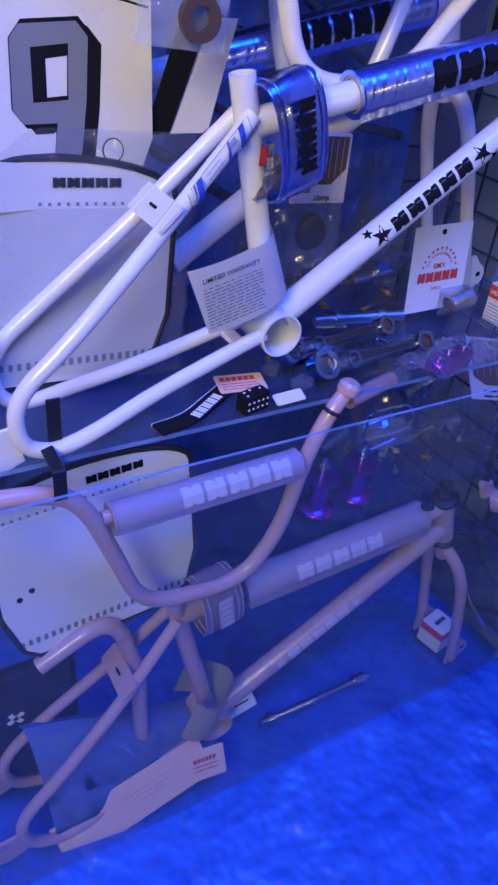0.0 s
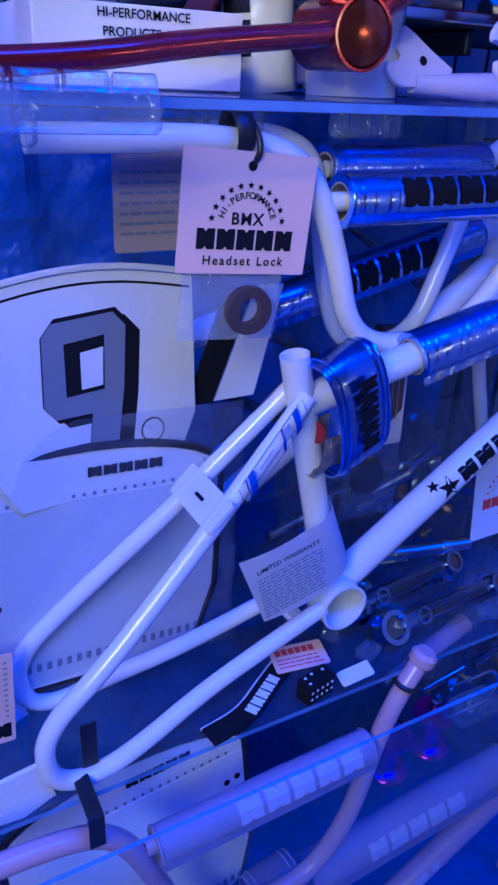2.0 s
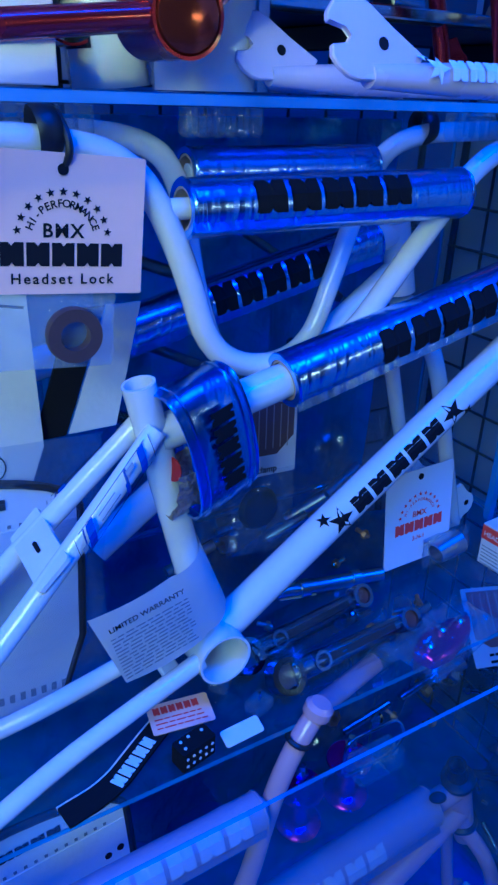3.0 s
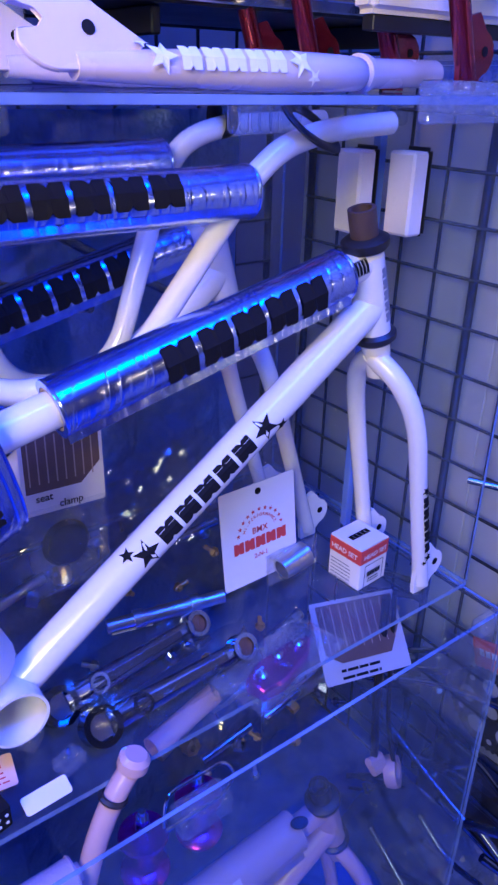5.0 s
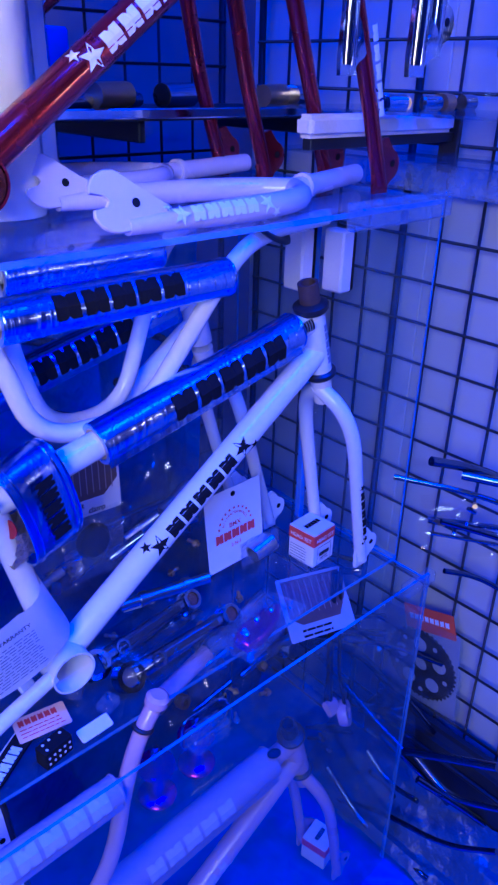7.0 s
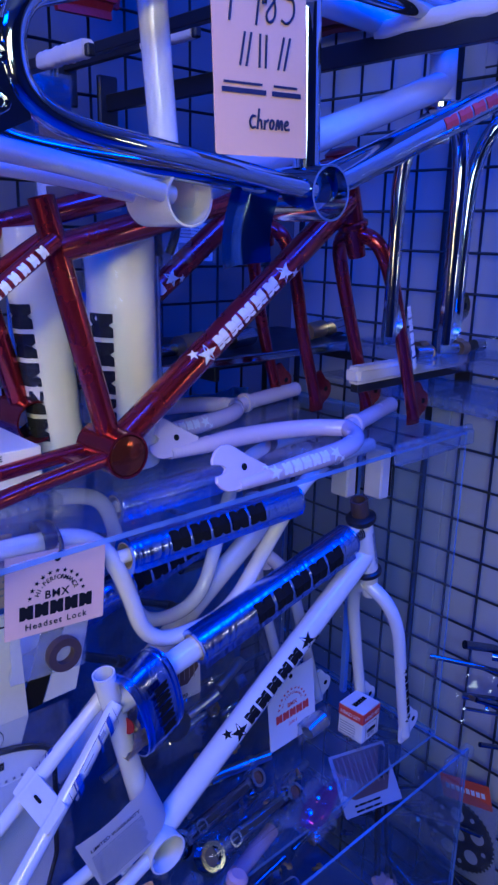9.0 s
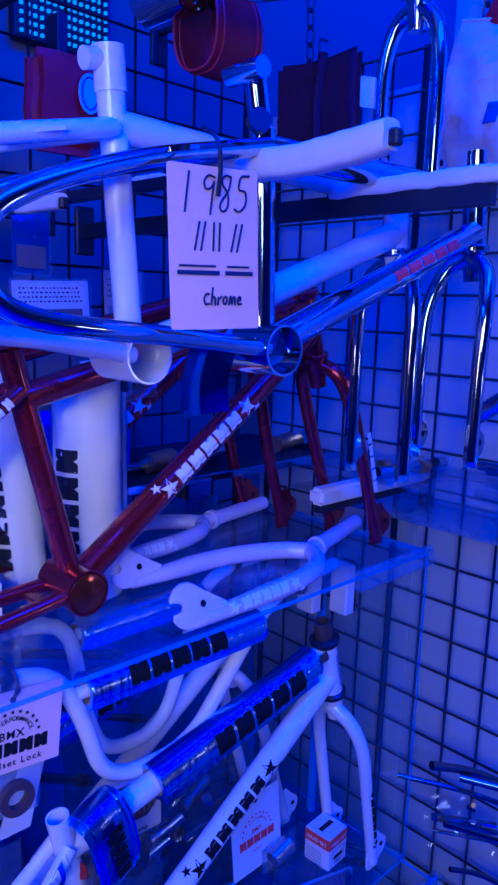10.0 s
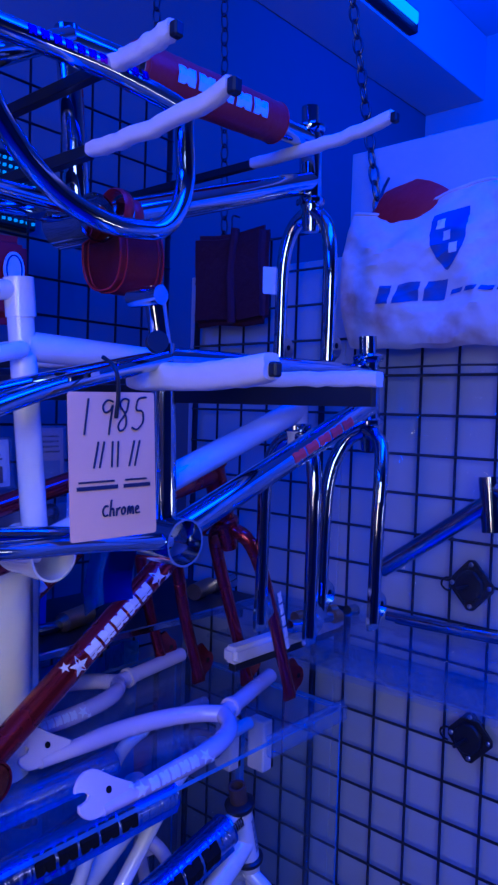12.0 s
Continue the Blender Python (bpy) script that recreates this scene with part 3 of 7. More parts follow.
# ---- frames ----
def bmx_frame(label, k, y, paint, name="bmx_frameset", group="bicycle frames", wide=1.0, cap=BLACK, fork=True, mark=INK, cups=BLACK, stays=True, inner=INNER, tubes=(0.0145, 0.0165, 0.0185), rear=True):
    """A small-wheel bicycle frame from its side view. k: places (x, z); y: its middle plane, or a function of x."""
    yy = y if callable(y) else (lambda x: y)

    def P(p, d=0.0):
        return Vector((p[0], yy(p[0]) + d, p[1]))

    bb = P(k["bb"])
    t = thing(name, bb - Vector((0, 0, 0.0285)), label, "bicycle frame", group)
    rs, rt, rd = tubes
    sd = (P(k["seat_top"]) - bb).normalized()
    if rear:
        part("seat_tube", tube([bb + sd * 0.026, P(k["seat_top"])], rs, 20, hollow=0.002), paint, t)
    hd = (P(k["head_top"]) - P(k["head_bot"])).normalized()
    part("top_tube", tube([P(k["tt_seat"]), P(k["tt_head"])], rt, 20), paint, t)
    part("down_tube", tube([bb + (P(k["dt_head"]) - bb).normalized() * 0.02, P(k["dt_head"])], rd, 20), paint, t)
    part("head_tube", tube([P(k["head_bot"]), P(k["head_top"])], 0.0185, 20), paint, t)
    if rear:
        part("bottom_bracket_shell", tube([bb + Vector((0, -0.036, 0)), bb + Vector((0, 0.036, 0))], 0.0285, 28, hollow=0.0025), paint, t)
    if cups:
        a, b = P(k["head_top"]), P(k["head_bot"])
        part("headset_cup", lathe([(0.0, 0.0), (0.0225, 0.0), (0.025, 0.004), (0.025, 0.010), (0.019, 0.014), (0.0, 0.014)], Matrix.Translation(a) @ hd.to_track_quat("Z", "Y").to_matrix().to_4x4()), cups, t)
        part("headset_cup", lathe([(0.0, 0.0), (0.021, 0.0), (0.024, 0.003), (0.024, 0.009), (0.02, 0.012), (0.0, 0.012)], Matrix.Translation(b - hd * 0.012) @ hd.to_track_quat("Z", "Y").to_matrix().to_4x4()), cups, t)
    if cap and fork:
        a = P(k["head_top"])
        part("steerer_end", tube([a + hd * 0.014, a + hd * 0.042], 0.0145, 18, hollow=0.004), cap, t)
    if stays:
        for s in (-1, 1):
            loop = k["loop"]
            n = len(loop)
            lat = [0.014 + 0.04 * min(1.0, math.sin(math.pi * min(1, i / (n - 1) * 1.0)) * 1.35) for i in range(n)]
            lat[-1] = 0.024
            part("stay_loop", tube(fillet([P(p, s * wide * d) for p, d in zip(loop, lat)], 0.05, 7), 0.0095, 14), paint, t)
            c = P(k["drop"], s * wide * 0.054)
            sx = k.get("drop_dir", -1)
            plate = [(0, 0.025), (0.045, 0.018), (0.075, 0.004), (0.075, -0.004), (0.04, -0.004), (0.04, -0.016), (0.07, -0.016), (0.062, -0.03), (0.02, -0.034), (-0.01, -0.02)]
            ds = k.get("drop_scale", 1.0)
            part("dropout", slab([(sx * u * ds, w * ds) for u, w in plate], Matrix.Translation(c) @ pose(0, 0, 0, 90, 0, 0), 0.005), paint, t)
        a, b = P(k["bridge"], -0.034 * wide), P(k["bridge"], 0.034 * wide)
        along = (P(k["loop"][1]) - P(k["loop"][0])).normalized()
        m = axes((a + b) / 2, b - a, along)
        bm = slab(rounded(0.088 * wide, 0.036, 0.003), m, 0.004)
        part("brake_bridge", bm, paint, t)
        part("bridge_slot", slab(rounded(0.015, 0.0035, 0.0015), m @ Matrix.Translation((0, 0, 0.0012)), 0.0055), INK, t)
        q = bb + (P(k["loop"][-2]) - bb).normalized() * 0.05
        part("chain_stay_bridge", box(q - Vector((0.010, 0.022, 0.004)), q + Vector((0.010, 0.022, 0.004)), 0.002), paint, t)
    if fork:
        f = k["fork"]
        for s in (-1, 1):
            lat = [0.0, k.get("crown", 0.035), 0.05, 0.05, 0.05][:len(f)]
            pts = fillet([P(p, s * d) for p, d in zip(f, lat)], 0.045, 7)
            part("fork_leg", tube(pts, [0.0125 - 0.002 * i / (len(pts) - 1) for i in range(len(pts))], 14), paint, t)
            foot = P(f[-1], s * 0.05)
            plate = [(-0.012, 0.055), (0.006, 0.060)] + [(0.014 + 0.021 * math.cos(g), 0.024 + 0.021 * math.sin(g)) for g in (radians(q) for q in (75, 50, 25, 0, -25, -50, -75))] + [(0.014, -0.002), (0.014, -0.012), (-0.014, -0.012), (-0.016, 0.01)]
            part("fork_dropout", slab(plate, Matrix.Translation(foot) @ pose(0, 0, 0, 90, 0, 0), 0.006), paint, t)
            part("fork_tip_hole", lathe([(0.0, -0.0034), (0.0048, -0.0034), (0.0048, 0.0034), (0.0, 0.0034)], Matrix.Translation(foot + Vector((0.020, 0, 0.026))) @ pose(0, 0, 0, 90, 0, 0), 12), INK, t)
        part("steerer_base", tube([P(k["head_bot"]) - hd * 0.012, P(k["head_bot"]) - hd * 0.055], [0.017, 0.0135], 16), paint, t)
    return t, P


def tube_mark(parent, a, b, r, face, spans, material, stars=0.0, height=0.026, slip=0.0):
    """Block marks along a tube: spans in metres from a."""
    put = on_tube(a, b, r, face)
    for s0, s1 in spans:
        blocks(parent, material, put, s0, s1, slip - height / 2, slip + height / 2)
        if stars:
            star(parent, material, put, s0 - stars * 1.1, slip, stars, 0.3)
            star(parent, material, put, s0 - stars * 2.1, slip - stars * 0.9, stars * 0.55)
            star(parent, material, put, s1 + stars * 1.1, slip, stars, -0.3)
            star(parent, material, put, s1 + stars * 2.2, slip + stars * 0.9, stars * 0.55)


def frame_pad(label, a, b, r, shell, mark, spans, face, slip=0.0, height=0.03, flap=True, name="tube_pad"):
    """A wrapped tube pad: a soft sleeve with stitched rims and an overlapping flap."""
    a, b = Vector(a), Vector(b)
    t = thing(name, a, label, "tube pad", "tube pads")
    d = (b - a).normalized()
    n = 14
    rnd = random.Random(int(a.x * 1000) + 5)
    radii = [r * (1 + 0.022 * rnd.uniform(-1, 1)) for i in range(n + 1)]
    part("sleeve", tube([a + (b - a) * (i / n) for i in range(n + 1)], radii, 28, hollow=0.006), shell, t)
    for e, q in ((a, 1), (b, -1)):
        ring = rings_path(e + d * q * 0.002, d, r * 0.985)
        part("rim", tube(ring, 0.0014, 6), shell, t)
        part("lining", tube([e + d * q * 0.0005, e + d * q * 0.022], r - 0.0064, 20, hollow=0.002), KRAFT, t, "tan inner lining")
    if flap:
        f = Vector(face)
        o = d.cross((f - d * f.dot(d)).normalized())
        low = -o if o.z > 0 else o
        low = (low * 0.8 + f.normalized() * 0.2).normalized()
        bm = bmesh.new()
        rows = [[bm.verts.new(a + d * (s * (b - a).length) + low * w + f.normalized() * (r * 0.55)) for w in (r * 0.70, r * 0.88, r * 1.02)] for s in (0.01, 0.25, 0.5, 0.75, 0.99)]
        for p, q in zip(rows, rows[1:]):
            for j in range(2):
                bm.faces.new((p[j], q[j], q[j + 1], p[j + 1]))
        bmesh.ops.solidify(bm, geom=bm.faces[:], thickness=0.003)
        part("flap", bm, shell, t)
    if spans:
        tube_mark(t, a, b, r * 1.05, face, spans, mark, height=height, slip=slip)
    return t


def rings_path(c, d, r, n=24, flat=1.0):
    ref = Vector((0, 0, 1)) if abs(d.z) < 0.9 else Vector((1, 0, 0))
    s = (ref - d * ref.dot(d)).normalized()
    o = d.cross(s)
    return [c + s * (r * math.cos(2 * math.pi * i / n)) + o * (r * flat * math.sin(2 * math.pi * i / n)) for i in range(n + 1)]


def stem_pad(label, mid, d, tall, wide, deep, shell, mark):
    """A pad wrapped in a tall loop that hangs on a tube; open at both ends."""
    mid, d = Vector(mid), Vector(d).normalized()
    t = thing("stem_pad", mid, label, "stem pad", "stem pads")
    up = (Vector((0, 0, 1)) - d * d.z).normalized()
    side = d.cross(up)

    def ring(c, k=1.0):
        out = []
        for i in range(33):
            g = 2 * math.pi * i / 32
            cx, sx = math.cos(g), math.sin(g)
            out.append(c + up * (tall / 2 * k * math.copysign(abs(cx) ** 0.88, cx)) + side * (wide / 2 * k * math.copysign(abs(sx) ** 0.8, sx)))
        return out

    bm = bmesh.new()
    rows = [[bm.verts.new(p) for p in ring(mid + d * (deep * s), k)[:-1]] for s, k in ((-0.5, 0.955), (-0.45, 0.985), (-0.34, 1.005), (-0.2, 1.02), (0, 1.03), (0.2, 1.02), (0.34, 1.005), (0.45, 0.985), (0.5, 0.955))]
    for p, q in zip(rows, rows[1:]):
        for j in range(32):
            bm.faces.new((p[j], p[(j + 1) % 32], q[(j + 1) % 32], q[j]))
    bmesh.ops.solidify(bm, geom=bm.faces[:], thickness=0.007)
    part("sleeve", bm, shell, t)
    for s in (-0.5, 0.5, -0.37, 0.37):
        part("piping", tube(ring(mid + d * (deep * s), 1.005 if abs(s) < 0.5 else 0.965), 0.0014, 6), shell, t)
    near = -side if side.y > 0 else side
    m = axes(mid + near * (wide / 2 + 0.0035) + up * 0.008, up * -1, d)
    if (m.to_3x3() @ Vector((0, 0, 1))).dot(near) < 0:
        m = axes(mid + near * (wide / 2 + 0.0035) + up * 0.008, up, d)
    if mark:
        blocks(t, mark, on_plane(m), -tall * 0.31, tall * 0.31, -0.012, 0.012)
    return t


def handlebar(label, pts, r, material, cross, group="handlebars", grips=None, rad=0.055):
    """A bent handlebar with its cross tube between two places."""
    t = thing("handlebar", pts[len(pts) // 2], label, "handlebar", group)
    part("bar", tube(fillet(pts, rad, 8), r, 16, hollow=0.002), material, t)
    part("cross_bar", tube(cross, r * 0.8, 14), material, t)
    return t


# Upper case: the white frame and its fork.
UP = dict(bb=(0.311, 0.825), seat_top=(0.243, 1.118), tt_seat=(0.258, 1.068), head_top=(0.733, 1.190), head_bot=(0.757, 1.100), tt_head=(0.736, 1.176), dt_head=(0.747, 1.128),
          loop=[(0.252, 1.080), (0.128, 0.955), (0.034, 0.868), (-0.028, 0.815), (-0.027, 0.757), (0.006, 0.738), (0.056, 0.750), (0.142, 0.778), (0.290, 0.826)],
          drop=(-0.032, 0.757), bridge=(0.150, 0.987), fork=[(0.760, 1.070), (0.772, 1.045), (0.790, 0.995), (0.805, 0.920), (0.838, 0.757)])
white_frame, WP = bmx_frame("white enamel bicycle frame with fork, standing in the case", UP, 0.080, WHITE, cap=BROWN)
a, b = WP(UP["bb"]), WP(UP["dt_head"])
tube_mark(white_frame, a, b, 0.0185, (-0.35, -1, 0.25), [(0.20, 0.335)], INK, stars=0.015, height=0.019)
a, b = WP(UP["tt_seat"]), WP(UP["tt_head"])
tube_mark(white_frame, a, b, 0.0165, (-0.2, -1, 0.25), [(0.455, 0.478)], INK, height=0.016)
a, b = WP(UP["head_bot"]), WP(UP["head_top"])
tube_mark(white_frame, a, b, 0.0185, (0.4, -1, 0.1), [(0.012, 0.075)], GREYINK, height=0.012)
a, b = WP((0.803, 0.930), -0.05), WP((0.833, 0.790), -0.05)
tube_mark(white_frame, a, b, 0.0112, (0.1, -1, 0.1), [(0.03, 0.12)], INK, stars=0.007, height=0.010)
for s in (-1, 1):
    a, b = WP((0.250, 1.077), s * 0.018), WP((0.125, 0.955), s * 0.048)
    put = on_tube(a, b, 0.0097, (-0.3, -1, 0.3))
    for s0, s1, v0, v1, lean, ink in ((0.004, 0.118, 0.0082, 0.0089, 0.0, INK), (0.018, 0.132, -0.0089, -0.0082, 0.0, INK), (0.004, 0.0048, -0.0085, 0.0085, -0.014, INK), (0.131, 0.1318, -0.0085, 0.0085, -0.014, INK),
                                      (0.016, 0.026, -0.008, 0.008, -0.016, BLUEINK), (0.046, 0.050, -0.008, 0.008, -0.016, NAVY), (0.052, 0.056, -0.008, 0.0, -0.008, BLUEINK), (0.104, 0.115, -0.008, 0.008, -0.016, BLUEINK), (0.118, 0.1205, -0.008, 0.008, -0.016, NAVY),
                                      (0.030, 0.043, 0.002, 0.006, -0.003, GREYINK), (0.062, 0.094, -0.0015, -0.0005, 0.0, GREYINK), (0.064, 0.092, 0.003, 0.004, 0.0, GREYINK), (0.122, 0.129, -0.005, -0.001, -0.003, GREYINK)):
        bm = bmesh.new()
        rows = [[bm.verts.new(put(0.006 + 0.80 * (e + lean * (q / 4 - 0.5)), v0 + (v1 - v0) * q / 4)) for q in range(5)] for e in (s0, s1)]
        for q in range(4):
            bm.faces.new((rows[0][q], rows[1][q], rows[1][q + 1], rows[0][q + 1]))
        part("stay_decal", bm, ink, white_frame, smooth=False)
a, b = WP((0.385, 1.0967)), WP((0.700, 1.1677))
frame_pad("silver foil pad with black marks on the top tube", a, b, 0.026, FOIL, INK, [(0.095, 0.285)], (-0.2, -1, 0.0), slip=-0.002, height=0.036)
foil_stem = stem_pad("silver foil stem pad looped round the white frame's top tube", (0.299, 0.070, 1.058), (1, 0.20, 0.25), 0.130, 0.062, 0.066, FOIL, INK)

# Crumpled lining that sticks out of the pad's open side, with a round sticker.
crumb = random.Random(3)
bm = bmesh.new()
rows = []
for j in range(7):
    row = []
    for i in range(13):
        g = math.pi * (0.95 + 1.05 * i / 12)
        k = crumb.uniform(0.80, 1.0)
        row.append(bm.verts.new((0.262 + 0.006 * j + 0.003 * crumb.uniform(-1, 1), 0.068 + 0.026 * k * math.cos(g), 1.036 + 0.046 * k * math.sin(g) + 0.0015 * j)))
    rows.append(row)
for p, q in zip(rows, rows[1:]):
    for i in range(12):
        bm.faces.new((p[i], p[i + 1], q[i + 1], q[i]))
bmesh.ops.solidify(bm, geom=bm.faces[:], thickness=0.001)
part("lining", bm, GOLDFOIL, foil_stem, "crumpled gold lining", smooth=False)
part("sticker", lathe([(0.0, 0.0), (0.011, 0.0), (0.011, 0.001), (0.0, 0.001)], Matrix.Translation((0.2665, 0.066, 1.040)) @ Vector((-1, -0.30, 0.1)).to_track_quat("Z", "Y").to_matrix().to_4x4(), 20), REDVINYL, foil_stem, "small round red sticker")

# The warranty leaflet curled round the seat tube.
LEAF_X, LEAF_Y = Vector((0.085, 0.0, 0.022)), Vector((-0.030, 0.0, 0.078))
bm = bmesh.new()
rows = []
for j in range(6):
    row = []
    for i in range(21):
        u = i / 20
        base = Vector((0.206, 0.045, 0.846)) + LEAF_Y * (j / 5)
        if u < 0.6:
            p = base + LEAF_X * (u / 0.6) + Vector((0, -0.005 * math.sin(u / 0.6 * math.pi) + 0.006 * (j / 5 - 0.5), 0))
        else:
            g = (u - 0.6) / 0.4 * 2.5
            p = base + LEAF_X + Vector((0.034 * math.sin(g), 0.034 - 0.034 * math.cos(g), 0.022 * (g / 2.5)))
        row.append(bm.verts.new(p))
    rows.append(row)
for p, q in zip(rows, rows[1:]):
    for i in range(20):
        bm.faces.new((p[i], p[i + 1], q[i + 1], q[i]))
bmesh.ops.solidify(bm, geom=bm.faces[:], thickness=0.0008)
card = thing("warranty_leaflet", (0.25, 0.045, 0.846), "white printed warranty leaflet curled round the seat tube", "leaflet")
part("sheet", bm, PAPER, card)
m = axes(Vector((0.206, 0.0375, 0.846)) + LEAF_X * 0.5 + LEAF_Y * 0.5, LEAF_X, LEAF_Y)
text("lettering", "LIMITED WARRANTY", 0.0078, m @ Matrix.Translation((0.0, 0.028, 0)), INK, card)
print_bars(card, GREYINK, on_plane(m), -0.038, 0.038, -0.034, 0.020, 13, 3, 0.35, 9)

# Handlebar hung under the lid, with its foil pad.
handlebar("white handlebar hung under the case lid by a black strap", [(0.02, 0.112, 1.300), (0.186, 0.11, 1.301), (0.258, 0.11, 1.286), (0.297, 0.11, 1.215), (0.330, 0.112, 1.105), (0.470, 0.112, 1.098), (0.560, 0.11, 1.205), (0.625, 0.11, 1.280), (0.690, 0.11, 1.300), (0.785, 0.112, 1.305)], 0.0112, WHITE, [(0.285, 0.11, 1.248), (0.600, 0.11, 1.248)])
frame_pad("silver foil cross bar pad with black block marks", (0.298, 0.11, 1.248), (0.603, 0.11, 1.250), 0.024, FOIL, INK, [(0.055, 0.225)], (-0.25, -1, 0.45), height=0.028)
handlebar("white handlebar hung behind the other one", [(0.12, 0.232, 1.298), (0.30, 0.23, 1.298), (0.352, 0.23, 1.270), (0.372, 0.23, 1.140), (0.405, 0.23, 1.055), (0.515, 0.23, 1.055), (0.556, 0.23, 1.170), (0.590, 0.23, 1.268), (0.640, 0.23, 1.298), (0.80, 0.232, 1.302)], 0.0112, WHITE, [(0.362, 0.23, 1.262), (0.588, 0.23, 1.262)])
frame_pad("silver foil cross bar pad", (0.36, 0.23, 1.262), (0.585, 0.23, 1.264), 0.024, FOIL, INK, [], (-0.25, -1, 0.45))
for x, y in ((0.192, 0.11), (0.66, 0.23)):
    bm = tube(rings_path(Vector((x, y, 1.305)), Vector((1, 0, 0.1)).normalized(), 0.0165, 20), 0.003, 8, flat=3.0)
    whole("strap", bm, BLACK, "black strap round a handlebar under the lid", "strap", "black straps")

way, across = Vector((0.034, 0.004, -0.014)), Vector((0.006, 0.017, 0.012))
loop_path = [Vector((0.680, 0.113, 1.303)) + way * math.cos(2 * math.pi * k / 28) + across * math.sin(2 * math.pi * k / 28) for k in range(29)]
whole("strap", tube(loop_path, 0.0028, 8, flat=2.6, up=(0.3, -0.4, 1)), BLACK, "black webbing strap looped from the lid round a handlebar", "strap", "black straps")

# Second white frame behind.
BACK = {k: ([(x - 0.072, z + 0.008) for x, z in v] if isinstance(v, list) else (v[0] - 0.072, v[1] + 0.008)) for k, v in UP.items()}
BACK["fork"] = [(0.694, 1.080), (0.706, 1.060), (0.725, 1.0), (0.755, 0.90), (0.800, 0.757)]
_, FP = bmx_frame("white enamel bicycle frame standing at the back of the case", BACK, 0.262, WHITE, cap=None, stays=False, cups=None, rear=False)
frame_pad("silver foil pad on the back frame's top tube", FP((0.295, 1.1005)), FP((0.628, 1.176)), 0.025, FOIL, INK, [(0.105, 0.265)], (-0.2, -1, 0.2), height=0.034)


# ---- cards, plates and small parts in the upper case ----
def card_on(name, label, at, x, y, w, h, material, category="card", group="", thick=0.0012, round_=0.003, hole=0.0):
    """A flat card whose middle is at a place; x and y are its directions. Returns the thing and its matrix."""
    m = axes(at, x, y)
    t = thing(name, m @ Vector((0, -h / 2, 0)), label, category, group)
    part("sheet", slab(rounded(w, h, round_), m, thick), material, t)
    if hole:
        part("eyelet", lathe([(0.0, 0.0), (hole, 0.0), (hole, 0.0006), (0.0, 0.0006)], m @ Matrix.Translation((0, h / 2 - 0.011, thick / 2)), 14), INK, t)
    return t, m @ Matrix.Translation((0, 0, thick / 2))


def arc_mark(t, m, material, r=0.026, words="HI-PERFORMANCE", size=0.0052, stars=9):
    """A half ring of stars over an arched line of lettering."""
    put = on_plane(m)
    for i in range(stars):
        g = math.pi * (0.06 + 0.88 * i / (stars - 1))
        star(t, material, put, r * 1.14 * math.cos(g), r * 1.14 * math.sin(g), 0.0033, -g + math.pi / 2)
    n = len(words)
    for i, ch in enumerate(words):
        if ch == " ":
            continue
        g = math.pi * (0.88 - 0.76 * i / (n - 1))
        text("lettering", ch, size, m @ Matrix.Translation((r * 0.86 * math.cos(g), r * 0.86 * math.sin(g), 0)) @ pose(0, 0, 0, 0, 0, math.degrees(g) - 90), material, t)


def poly_bag(name, label, m, w, h, deep, parent=None, seed=1, film=None):
    """A crumpled clear bag: two bulging sheets sealed round the rim."""
    rnd = random.Random(seed)
    bm = bmesh.new()
    nx, ny = 10, 10
    for s in (1, -1):
        g = []
        for j in range(ny + 1):
            row = []
            for i in range(nx + 1):
                u, v = i / nx, j / ny
                b = math.sin(math.pi * u) ** 0.6 * math.sin(math.pi * v) ** 0.6 if 0 < u < 1 and 0 < v < 1 else 0.0
                row.append(bm.verts.new(m @ Vector(((u - 0.5) * w * (1 + 0.05 * rnd.uniform(-1, 1)), (v - 0.5) * h, s * (0.0006 + deep / 2 * b * (1 + 0.35 * rnd.uniform(-1, 1)))))))
            g.append(row)
        for j in range(ny):
            for i in range(nx):
                bm.faces.new((g[j][i], g[j][i + 1], g[j + 1][i + 1], g[j + 1][i]))
    return part("bag", bm, film or BAG, parent, "clear crumpled plastic bag") if parent else whole(name, bm, BAG, label, "plastic bag")


# Hang tag with a lock ring in a bag, strapped to the bar.
tag, m = card_on("hang_tag", "pale printed hang tag with a bagged black lock ring", (0.195, 0.094, 1.243), (0.128, -0.004, -0.010), (0.004, 0, 1), 0.123, 0.099, PINKCARD, "hang tag", "hang tags", hole=0.004, round_=0.0015)
arc_mark(tag, m @ Matrix.Translation((0.0, -0.010, 0)), INK, 0.0295, size=0.0078, stars=11)
text("lettering", "BMX", 0.0138, m @ Matrix.Translation((0.0, -0.004, 0)), INK, tag, 1.15, 0.022)
put = on_plane(m)
blocks(tag, INK, put, -0.046, 0.046, -0.029, -0.012, 5, 0.1)
text("lettering", "Headset Lock", 0.0108, m @ Matrix.Translation((0, -0.0385, 0)), INK, tag, 1.28)
poly_bag("bag", "", m @ Matrix.Translation((-0.006, -0.078, -0.004)), 0.094, 0.062, 0.012, tag, 4, TAGBAG)
part("lock_ring", lathe([(0.0115, -0.005), (0.021, -0.005), (0.022, 0.0), (0.021, 0.005), (0.0115, 0.005), (0.0115, -0.005)], m @ Matrix.Translation((0.006, -0.079, 0.0085)), 26), BROWN, tag, "black lock ring")
